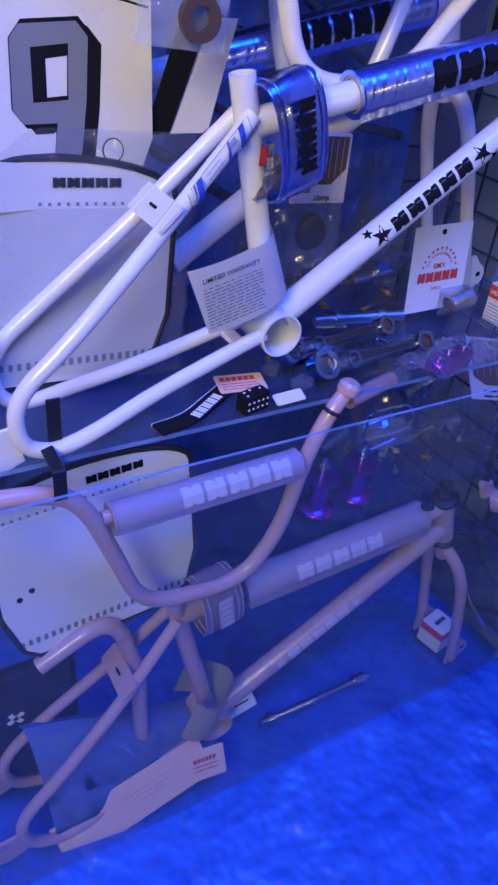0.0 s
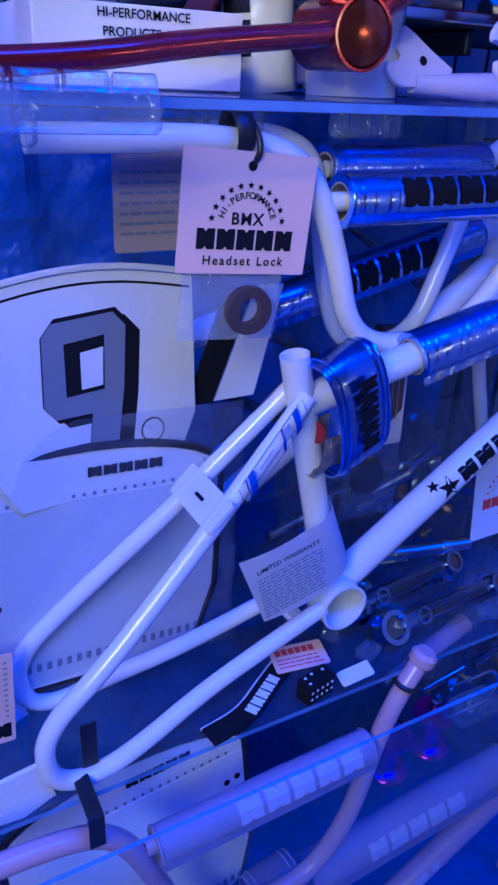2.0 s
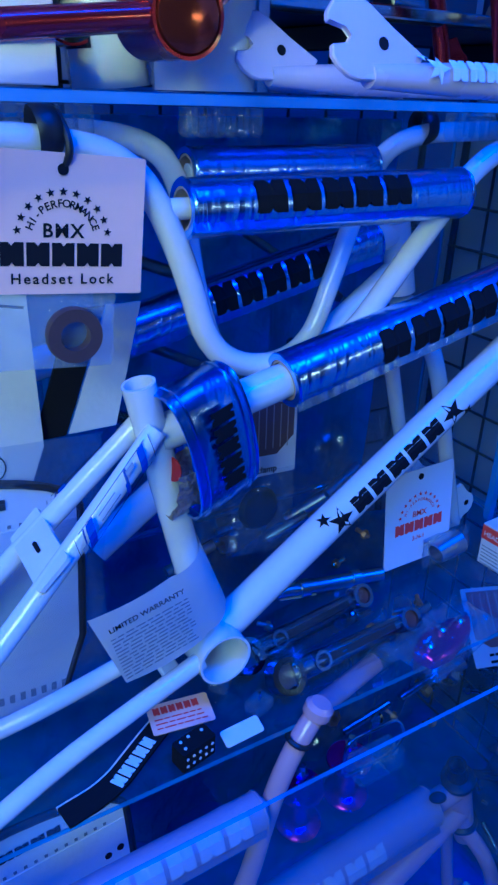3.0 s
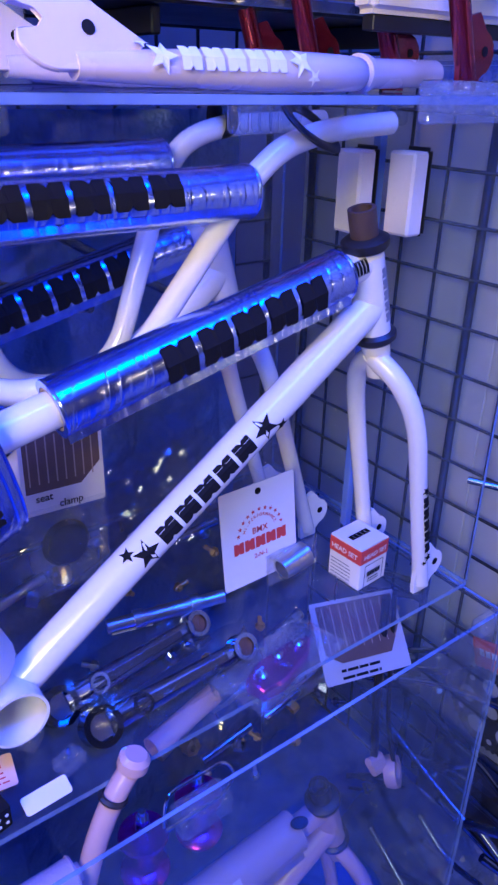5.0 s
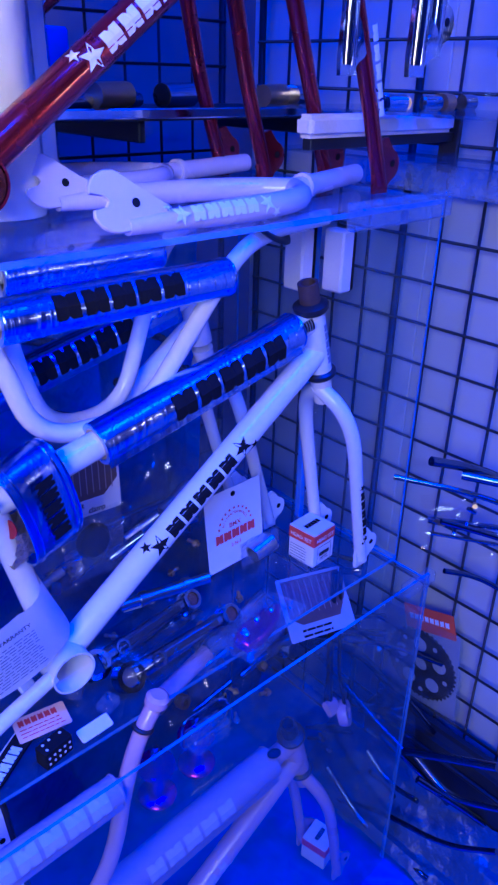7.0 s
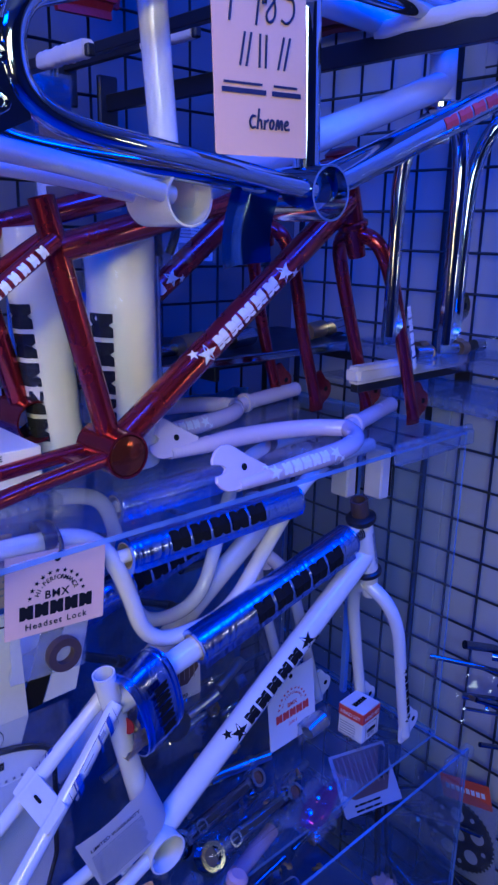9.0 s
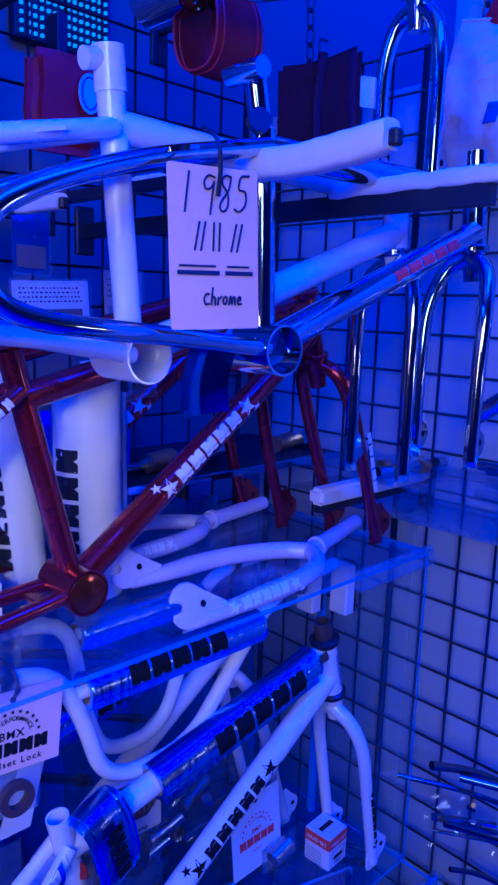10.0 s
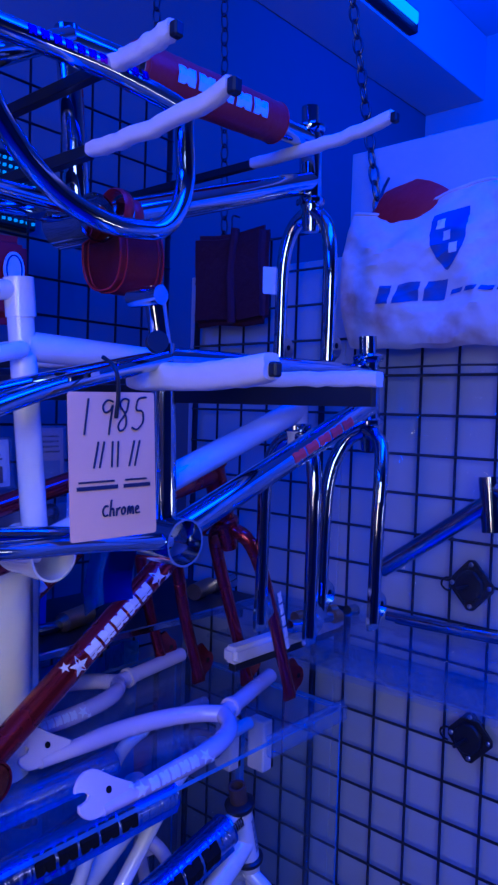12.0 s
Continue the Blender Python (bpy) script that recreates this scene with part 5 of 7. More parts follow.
Z = ZT + 0.0145
fk = loose_fork("white enamel fork with dropouts lying on the case lid", [[(0.395, 0.010, Z), (0.600, 0.022, Z), (0.675, 0.050, Z)], [(0.410, 0.165, Z), (0.570, 0.170, Z), (0.670, 0.140, Z)]], (0.705, 0.098, Z + 0.001), (0.885, 0.150, Z + 0.004))
tube_mark(fk, (0.410, 0.011, Z), (0.600, 0.022, Z), 0.0141, (-0.3, -1, 0.55), [(0.055, 0.150)], WHITEINK, stars=0.012, height=0.016)
fk = loose_fork("white enamel fork lying further back on the lid", [[(0.420, 0.255, Z), (0.560, 0.262, Z), (0.640, 0.285, Z)], [(0.430, 0.39, Z), (0.565, 0.395, Z), (0.640, 0.365, Z)]], (0.672, 0.325, Z), (0.85, 0.350, Z + 0.003))
tube_mark(fk, (0.430, 0.256, Z), (0.560, 0.262, Z), 0.0141, (-0.3, -1, 0.55), [(0.03, 0.10)], WHITEINK, stars=0.01, height=0.014)
cb = thing("white_carton", (0.14, 0.19, ZT), "flat white printed carton lying on the lid", "carton")
part("box", box((0.045, 0.165, ZT + 0.001), (0.222, 0.30, ZT + 0.060), 0.001), PAPER, cb)
mcb = axes((0.134, 0.1643, ZT + 0.047), (1, 0, 0), (0, 0, 1))
text("lettering", "HI-PERFORMANCE", 0.0095, mcb @ Matrix.Translation((0.0, 0.006, 0)), INK, cb)
text("lettering", "PRODUCTS, INC", 0.0095, mcb @ Matrix.Translation((0.0, -0.007, 0)), INK, cb)


# White pad sets standing upright in clear wrap, with black block marks.
def pad_roll(x, y, r, h, lean, ink=None):
    t = thing("pad_roll", (x, y, ZT), "cream vinyl pad roll with black marks standing on the lid", "pad roll", "standing pad rolls")
    a, b = Vector((x, y, ZT + 0.001)), Vector((x + lean, y, ZT + h))
    n = 12
    rnd = random.Random(int(x * 999))
    part("roll", tube([a + (b - a) * (i / n) for i in range(n + 1)], [r * (1 + 0.02 * rnd.uniform(-1, 1)) for i in range(n + 1)], 28), CREAM, t)
    tube_mark(t, b, a, r * 1.02, (-0.86, -0.32, 0), [(0.09, h - 0.03)], ink or INK, height=0.036)
    part("wrap", tube([a, b], r * 1.08, 24, hollow=0.001), WRAP, t, "clear plastic wrap")
    return t


pad_roll(0.312, 0.290, 0.036, 0.31, -0.030)
pad_roll(0.369, 0.208, 0.044, 0.30, -0.004)
pad_roll(0.440, 0.275, 0.032, 0.31, -0.006, KRAFT)
# Bagged levers under the hung frame, printed sheets on the back grid.
lever = thing("bagged_lever", (0.43, 0.2, 1.60), "black brake levers in a clear bag hung over the lid", "brake lever")
for s in (-1, 1):
    part("blade", tube(fillet([(0.43 + s * 0.012, 0.2, 1.645 + 0.035), (0.43 + s * 0.020, 0.195, 1.645), (0.43 + s * 0.008, 0.2, 1.645 - 0.035)], 0.02, 4), 0.006, 10), BLACK, lever)
    part("clamp", tube(rings_path(Vector((0.43 + s * 0.012, 0.2, 1.645 + 0.038)), Vector((0, 1, 0)), 0.011, 14), 0.004, 8), BLACK, lever)
poly_bag("bag", "", axes((0.43, 0.2, 1.645), (1, 0, 0.1), (-0.1, 0, 1)), 0.085, 0.10, 0.03, lever, 55)
for k, (x, z, w, h, mt) in enumerate(((0.545, 1.718, 0.155, 0.092, PAPER), (0.70, 1.73, 0.09, 0.12, KRAFT), (0.50, 1.83, 0.07, 0.11, LABEL), (0.80, 1.62, 0.10, 0.075, PAPER))):
    sh, m = card_on("parts_card", "printed parts card in a clear bag hung on the back grid", (x, 0.615 - 0.004 * k, z), (1, 0, 0.04 - 0.03 * k), (0, 0.05, 1), w, h, mt, "card", "cards on the back grid")
    print_bars(sh, INK, on_plane(m), -w * 0.42, w * 0.42, h * 0.05, h * 0.40, 4, 6, 0.4, 30 + k)
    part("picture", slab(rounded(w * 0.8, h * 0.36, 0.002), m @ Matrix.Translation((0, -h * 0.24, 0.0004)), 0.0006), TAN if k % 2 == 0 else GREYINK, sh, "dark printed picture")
    poly_bag("bag", "", m @ Matrix.Translation((0, 0, 0.003)), w * 1.08, h * 1.1, 0.014, sh, 70 + k)

# Red frame standing on the lid, with a second one behind.
RF = dict(bb=(0.298, 1.382), seat_top=(0.222, 1.672), tt_seat=(0.236, 1.618), head_top=(0.70, 1.745), head_bot=(0.728, 1.660), tt_head=(0.702, 1.735), dt_head=(0.718, 1.690),
          loop=[(0.228, 1.628), (0.090, 1.535), (-0.02, 1.455), (-0.085, 1.400), (-0.075, 1.352), (-0.03, 1.345), (0.06, 1.353), (0.15, 1.367), (0.283, 1.382)],
          drop=(-0.085, 1.36), bridge=(0.10, 1.545), fork=[(0.735, 1.645), (0.746, 1.632), (0.772, 1.575), (0.808, 1.480), (0.858, 1.346)], crown=0.040)
red_frame, RP = bmx_frame("candy red metallic bicycle frame standing on the lid", RF, 0.132, RED, cap=None, mark=WHITEINK, cups=RED, inner=RED)
a, b = RP(RF["bb"]), RP(RF["dt_head"])
tube_mark(red_frame, a, b, 0.0185, (-0.3, -1, 0.1), [(0.19, 0.325)], WHITEINK, stars=0.015, height=0.020)
a, b = RP((0.795, 1.565), -0.05), RP((0.845, 1.40), -0.05)
tube_mark(red_frame, a, b, 0.0115, (0.0, -1, 0.1), [(0.03, 0.14)], WHITEINK, height=0.010)
put = on_tube(RP((0.228, 1.628), -0.016), RP((0.090, 1.535), -0.05), 0.0097, (-0.3, -1, 0.2))
blocks(red_frame, WHITEINK, put, 0.02, 0.11, -0.006, 0.006, 6, 0.35, "stay_decal")
plug_m = axes(RP(RF["bb"], -0.016), (1, 0, 0), (0, 0, 1))
part("bracket_plug", lathe([(0.0, -0.004), (0.0258, -0.004), (0.0258, 0.0175), (0.0240, 0.0205), (0.018, 0.0225), (0.009, 0.0238), (0.0, 0.0240)], plug_m, 28), BORE, red_frame, "dark red domed plug")
RB = {k: ([(x - 0.03, z + 0.012) for x, z in v] if isinstance(v, list) else (v[0] - 0.03, v[1] + 0.012)) for k, v in RF.items() if k != "crown"}
RB["crown"] = RF["crown"]
RB["fork"] = [(0.705, 1.655), (0.714, 1.640), (0.735, 1.575), (0.755, 1.48), (0.800, 1.346)]
red_back, BP = bmx_frame("candy red metallic bicycle frame behind another red one", RB, 0.30, RED, cap=None, mark=WHITEINK, cups=RED, stays=False)
a, b = BP(RB["bb"]), BP(RB["dt_head"])
tube_mark(red_back, a, b, 0.0185, (-0.3, -1, 0.1), [(0.12, 0.28)], WHITEINK, stars=0.014, height=0.018)

# ---- hung frames above ----
CF = dict(bb=(0.440, 1.681), seat_top=(0.429, 1.912), tt_seat=(0.431, 1.893), head_top=(0.876, 1.922), head_bot=(0.884, 1.832), tt_head=(0.876, 1.902), dt_head=(0.880, 1.849),
          loop=[(0.424, 1.893), (0.250, 1.852), (0.140, 1.815), (0.090, 1.785), (0.088, 1.735), (0.120, 1.712), (0.20, 1.703), (0.30, 1.696), (0.423, 1.683)],
          drop=(0.085, 1.74), drop_scale=1.35, bridge=(0.290, 1.866), fork=[(0.878, 1.812), (0.870, 1.797), (0.846, 1.737), (0.840, 1.657), (0.838, 1.512)])
chrome_frame, CP = bmx_frame("bright chrome bicycle frame with fork, hung on padded arms", CF, -0.042, CHROME, cap=CHROME, cups=CHROME, inner=CHROME)
tube_mark(chrome_frame, CP(CF["bb"]), CP(CF["dt_head"]), 0.0186, (-0.3, -1, 0.15), [(0.24, 0.40)], REDINK, height=0.014)
post = part("seat_post", tube([CP((0.428, 1.905)), CP((0.412, 1.977))], 0.0125, 18), CHROME, chrome_frame)
part("seat_clamp", tube([CP((0.398, 1.962), -0.03), CP((0.398, 1.962), 0.02)], 0.011, 14), CHROME, chrome_frame, "chrome seat clamp")
part("plug", lathe([(0.0, 0.0), (0.012, 0.0), (0.012, 0.010), (0.0, 0.010)], Matrix.Translation(CP((0.392, 1.908), -0.03)) @ Vector((-0.5, -1, 0.2)).to_track_quat("Z", "Y").to_matrix().to_4x4(), 20), BLACK, chrome_frame, "black round plug")

for z in (1.752, 1.722):
    for s in (-1, 1):
        ring = [CP((0.066 + 0.016 * math.cos(g), z + 0.008 * math.sin(g)), s * 0.0575) for g in (2 * math.pi * q / 14 for q in range(15))]
        part("dropout_slot", tube(ring, 0.0022, 6), CHROME, chrome_frame)

sign, m = card_on("price_sign", "hand-written cream paper sign zip-tied to the chrome frame", (0.312, -0.104, 1.778), (1, -0.14, 0.03), (0.02, 0.03, 1), 0.098, 0.146, SIGNPAPER, "sign")
m = m @ Matrix.Translation((0, 0, 0.0004))


def pen(name, strokes, at, size, lean=0.12):
    """Marker pen writing: each stroke a line of places in a unit box, rounded, as a flat ribbon."""
    for pts in strokes:
        line = [m @ Vector((at[0] + size * (u + lean * v), at[1] + size * v, 0.0002)) for u, v in pts]
        part(name, tube(fillet(line, size * 0.16, 4), 0.00105, 6), PEN, sign)


ONE = [[(0.10, 0.0), (0.14, 1.05)]]
NINE = [[(0.42, 0.92), (0.22, 1.0), (0.06, 0.80), (0.16, 0.58), (0.36, 0.66), (0.42, 0.90), (0.38, 0.45), (0.36, -0.05)]]
EIGHT = [[(0.40, 0.95), (0.20, 1.0), (0.08, 0.80), (0.36, 0.50), (0.38, 0.12), (0.18, 0.0), (0.08, 0.20), (0.38, 0.62), (0.40, 0.95)]]
FIVE = [[(0.46, 1.0), (0.16, 0.98), (0.12, 0.58), (0.38, 0.62), (0.44, 0.24), (0.22, 0.0), (0.04, 0.10)]]
for k, figure_lines in enumerate((ONE, NINE, EIGHT, FIVE)):
    pen("lettering", figure_lines, (-0.036 + 0.0185 * k, 0.031 + 0.001 * k), 0.034)
for k, slope in enumerate((0.10, -0.06, 0.14)):
    pen("pen_bar", [[(0.2, 0.0), (0.2 + slope, 1.0)], [(0.45, 0.0), (0.45 + slope, 1.0)]], (-0.028 + 0.020 * k, -0.002), 0.026)
for u0, u1 in ((-0.042, 0.004), (0.010, 0.042)):
    bm = bmesh.new()
    cell(bm, on_plane(m), u0, u1, -0.0235, -0.0195, 1)
    cell(bm, on_plane(m), u0 + 0.002, u1 - 0.004, -0.0165, -0.0145, 1)
    part("pen_bar", bm, PEN, sign, smooth=False)
CHROME_WORD = [[(0.42, 0.62), (0.20, 0.66), (0.06, 0.34), (0.22, 0.02), (0.46, 0.10)], [(0.60, 0.0), (0.62, 1.0)], [(0.60, 0.36), (0.80, 0.52), (0.88, 0.0)],
               [(1.05, 0.0), (1.06, 0.52), (1.08, 0.34), (1.28, 0.50)], [(1.52, 0.50), (1.38, 0.38), (1.42, 0.06), (1.62, 0.06), (1.66, 0.40), (1.52, 0.50)],
               [(1.82, 0.0), (1.84, 0.50), (1.94, 0.50), (2.02, 0.0), (2.06, 0.48), (2.18, 0.48), (2.24, 0.0)], [(2.36, 0.24), (2.62, 0.30), (2.54, 0.52), (2.36, 0.36), (2.42, 0.04), (2.70, 0.08)]]
pen("lettering", CHROME_WORD, (-0.016, -0.051), 0.0165)
part("zip_tie", tube(fillet([(0.312, -0.106, 1.825), (0.312, -0.110, 1.850), (0.310, -0.108, 1.876), (0.308, -0.088, 1.886)], 0.012, 4), 0.0022, 8), BLACK, sign, "black zip tie")

W4 = dict(bb=(0.330, 1.672), seat_top=(0.305, 1.935), tt_seat=(0.309, 1.900), head_top=(0.795, 1.905), head_bot=(0.800, 1.820), tt_head=(0.795, 1.890), dt_head=(0.798, 1.840),
          loop=[(0.300, 1.895), (0.20, 1.870), (0.10, 1.845), (0.02, 1.81), (0.01, 1.74), (0.06, 1.705), (0.14, 1.698), (0.22, 1.690), (0.315, 1.674)],
          drop=(0.01, 1.75), bridge=(0.215, 1.874), fork=[(0.80, 1.805), (0.795, 1.785), (0.785, 1.735), (0.785, 1.62), (0.785, 1.49)])
W4 = {k: ([(x - 0.022, z) for x, z in v] if isinstance(v, list) else (v[0] - 0.022, v[1])) for k, v in W4.items()}
white_hung, HP = bmx_frame("white enamel bicycle frame hung behind the chrome one", W4, 0.025, WHITE, cap=None, cups=CHROME)
part("seat_post", tube([HP((0.284, 1.93)), HP((0.280, 1.972))], 0.0165, 18), WHITE, white_hung)
part("seat_clamp", tube([HP((0.253, 1.955)), HP((0.290, 1.962))], 0.011, 14), WHITE, white_hung)
for o in white_hung.children:
    if o.name.startswith("fork"):
        o.data.materials[0] = CHROME

TF = dict(bb=(0.378, 2.056), seat_top=(0.355, 2.275), tt_seat=(0.355, 2.262), head_top=(0.828, 2.296), head_bot=(0.834, 2.192), tt_head=(0.828, 2.285), dt_head=(0.831, 2.218),
          loop=[(0.350, 2.26), (0.25, 2.20), (0.17, 2.15), (0.11, 2.115), (0.10, 2.065), (0.14, 2.05), (0.20, 2.055), (0.28, 2.06), (0.38, 2.064)],
          drop=(0.10, 2.08), bridge=(0.26, 2.208), fork=[(0.835, 2.172), (0.833, 2.152), (0.828, 2.095), (0.828, 2.01), (0.828, 1.922)])
_, TP = bmx_frame("bright chrome bicycle frame hung high up", TF, 0.055, CHROME, cap=CHROME, cups=CHROME, inner=BRASS)
frame_pad("red vinyl pad with white marks on a chrome frame", TP((0.455, 2.268)), TP((0.735, 2.284)), 0.031, REDVINYL, WHITEINK, [(0.045, 0.23)], (-0.3, -1, -0.1), height=0.022, flap=False)

# Rear loop of the nearest chrome frame, high up.
near_loop = thing("bmx_frameset", (0.3, -0.06, 2.02), "rear end of a chrome bicycle frame hung high up", "bicycle frame", "bicycle frames")
LOOP = [(0.02, 2.172), (0.206, 2.180), (0.320, 2.186), (0.405, 2.182), (0.438, 2.178), (0.438, 2.150), (0.444, 2.085), (0.412, 2.035), (0.337, 2.026), (0.282, 2.038), (0.240, 2.063), (0.207, 2.097), (0.16, 2.17), (0.12, 2.27)]
part("stay_loop", tube(fillet([(x, -0.06, z) for x, z in LOOP], 0.028, 7), 0.0112, 18), CHROME, near_loop)
put = on_tube((0.206, -0.06, 2.180), (0.320, -0.06, 2.186), 0.0113, (-0.3, -1, 0.2))
blocks(near_loop, PURPLE, put, 0.02, 0.17, -0.005, 0.005, 11, 0.35, "stay_decal")


def arm(x, z, tip, foam, lift=0.0, under=False, thick=0.0108):
    """A padded display arm from the back grid: black bracket, white foam sleeve, black end."""
    t = thing("padded_hanger", (x, 0.64, z), "white foam-padded display arm on the wire grid", "display arm", "padded display arms")
    start = tip + 0.004 if under else tip + foam - 0.006
    part("bar", box((x - 0.006, start, z - 0.030 if under else z - 0.004), (x + 0.006, 0.643, z - 0.002 if under else z + 0.010), 0.001), BLACK, t)
    if not under:
        part("end_cap", box((x - 0.006, tip - 0.014, z + lift - 0.007), (x + 0.006, tip - 0.0035, z + lift + 0.008), 0.002), BLACK, t)
    part("bracket", box((x - 0.02, 0.632, z - 0.06), (x + 0.02, 0.644, z + 0.03), 0.003), BLACK, t)
    n = 16
    rnd = random.Random(int(x * 977 + z * 100))
    r = 0.0105 if under else thick
    bm = bmesh.new()
    prev = None
    for i in range(n + 1):
        c = Vector((x + 0.0012 * rnd.uniform(-1, 1), tip - 0.004 + foam * i / n, z + 0.004 + 0.0012 * rnd.uniform(-1, 1) + lift * (1 - i / n) ** 4))
        k = r * (1 + 0.03 * rnd.uniform(-1, 1)) * (0.88 if i in (0, n) else 1.0)
        ring = []
        for q in range(16):
            g = 2 * math.pi * q / 16
            a, b = math.cos(g), math.sin(g)
            ring.append(bm.verts.new(c + Vector((k * 0.95 * math.copysign(abs(a) ** 0.55, a), 0.0012 * rnd.uniform(-1, 1) if i == 0 else 0, k * math.copysign(abs(b) ** 0.55, b)))))
        if prev:
            for q in range(16):
                bm.faces.new((prev[q], prev[(q + 1) % 16], ring[(q + 1) % 16], ring[q]))
        else:
            bm.faces.new(ring)
        prev = ring
    bm.faces.new(prev)
    part("foam_sleeve", bm, FOAM, t, "white foam sleeve")
    return t


arm(0.416, 1.868, -0.215, 0.21, 0.010, thick=0.0155)
arm(0.628, 1.876, -0.212, 0.24, under=True)
arm(0.80, 2.255, -0.111, 0.27, 0.016, thick=0.0095)
arm(0.545, 1.905, 0.285, 0.12)
arm(0.375, 1.855, 0.285, 0.12)
arm(0.33, 2.105, -0.229, 0.205, 0.016, thick=0.0080)
arm(0.33, 2.186, -0.152, 0.097, 0.008, thick=0.0090)

# Red loop pad hung under the top frame, red vinyl pads on the back grid, cloth bag.
red_loop = stem_pad("red vinyl loop pad hung under the top chrome frame", (0.418, 0.02, 2.017), (0.97, 0.10, 0.05), 0.088, 0.066, 0.072, REDVINYL, None)

for k in (0, 1):
    part("strap", tube(rings_path(Vector((0.405 + 0.030 * k, 0.018 + 0.018 * k, 2.072)), Vector((0.97, 0.1, 0.05)).normalized(), 0.021, 20), 0.0028, 8, flat=3.0), REDVINYL, red_loop, "red strap")


def soft_pad(name, label, lo, hi, material, category, seed, flat=True):
    """A soft hung cushion with a crumpled face."""
    rnd = random.Random(seed)
    bm = box(lo, hi, 0.02, seg=3)
    bmesh.ops.subdivide_edges(bm, edges=bm.edges[:], cuts=2, use_grid_fill=True)
    for v in bm.verts:
        v.co += Vector((noise.noise(v.co * 9 + Vector((seed, 0, 0))), noise.noise(v.co * 8 + Vector((0, seed, 0))), noise.noise(v.co * 7 + Vector((0, 0, seed))))) * 0.014
    if flat:
        return whole(name, bm, material, label, category)
    t = thing(name, ((lo[0] + hi[0]) / 2, (lo[1] + hi[1]) / 2, lo[2]), label, category)
    part("body", bm, material, t)
    return t


pad = soft_pad("red_pad", "dark red vinyl pad hung on the back grid", (0.50, 0.585, 1.99), (0.65, 0.635, 2.16), REDVINYL, "pad", 3, False)
mp = axes((0.60, 0.572, 2.09), (1, 0, 0), (0, 0, 1))
part("badge", slab([(0.022 * math.cos(g), 0.034 * math.sin(g)) for g in (2 * math.pi * q / 20 for q in range(20))], mp, 0.003), WHITEINK, pad, "white oval badge")
part("badge_ring", tube([mp @ Vector((0.016 * math.cos(g), 0.027 * math.sin(g), 0.002)) for g in (2 * math.pi * q / 20 for q in range(21))], 0.0015, 6), NAVY, pad)
part("strap", box((0.555, 0.60, 2.15), (0.575, 0.645, 2.22), 0.002), BLACK, pad)
jersey = soft_pad("jersey", "dark red cloth hung on the side grid", (1.075, 0.35, 2.03), (1.108, 0.585, 2.25), DARKRED, "cloth", 5, False)
part("fold", tube(fillet([(1.070, 0.44, 2.245), (1.066, 0.45, 2.15), (1.070, 0.445, 2.035)], 0.03, 5), 0.010, 8), DARKRED, jersey)
part("hook", tube(fillet([(1.09, 0.47, 2.24), (1.09, 0.47, 2.285), (1.115, 0.47, 2.285)], 0.01, 4), 0.0025, 6), DARKSTEEL, jersey)
bag = thing("cloth_bag", (1.03, -0.05, 1.97), "white cotton bag with navy print hung on the side grid", "cloth bag")


def bag_face(u, v, side=1):
    """A place on the slack cotton bag: u along it, v up it, both from -1 to 1."""
    uu, vv = u * math.sqrt(1 - 0.22 * v * v), v * math.sqrt(1 - 0.10 * u * u)
    rim = max(0.0, (1 - u * u) * (1 - v * v)) ** 0.35
    fold = noise.noise(Vector((u * 2.0, v * 1.6, 2.0))) * 0.018 + noise.noise(Vector((u * 5.5 + v * 2.0, v * 3.0, 4.0))) * 0.008
    crease = (abs(noise.noise(Vector((u * 4.0 - v * 3.0, v * 3.5 + u, 9.0)))) ** 0.8) * 0.010 + noise.noise(Vector((u * 12, v * 8, 7.0))) * 0.002
    sag = 0.014 * math.sin(u * 4.2 + 0.6) * max(0.0, v) + 0.010 * noise.noise(Vector((u * 3, 0, 3.0))) * (v < 0)
    return Vector((1.060 - side * 0.036 * rim + (fold + crease) * rim, -0.100 - 0.245 * uu, 2.095 + 0.135 * vv + sag))


bm = bmesh.new()
for s in (1, -1):
    g = [[bm.verts.new(bag_face(-1 + i / 30, -1 + j / 18, s)) for i in range(61)] for j in range(37)]
    for j in range(36):
        for i in range(60):
            bm.faces.new((g[j][i], g[j][i + 1], g[j + 1][i + 1], g[j + 1][i]))
bmesh.ops.remove_doubles(bm, verts=bm.verts[:], dist=0.0005)
part("body", bm, CLOTH, bag)
part("hem", tube([bag_face(-0.97 + 1.94 * i / 40, 0.97) for i in range(41)], 0.0035, 8), CLOTH, bag)
bm = bmesh.new()
bmesh.ops.create_icosphere(bm, subdivisions=3, radius=1.0)
for v in bm.verts:
    v.co = Vector((1.066 + 0.024 * v.co.x, -0.005 + 0.088 * v.co.y, 2.205 + 0.060 * v.co.z)) + Vector((0, 0.4, 1)) * (0.012 * noise.noise(v.co * 2.4))
part("red_cloth", bm, REDVINYL, bag, "red folded cloth out of the top")
part("loop", tube(fillet([(1.07, 0.075, 2.215), (1.09, 0.075, 2.27), (1.112, 0.075, 2.30)], 0.02, 4), 0.003, 6), DARKSTEEL, bag)


def on_bag(a, b, lift=0.0012):
    return bag_face(a / 0.245, (b + 0.035) / 0.135) - Vector((lift, 0, 0))


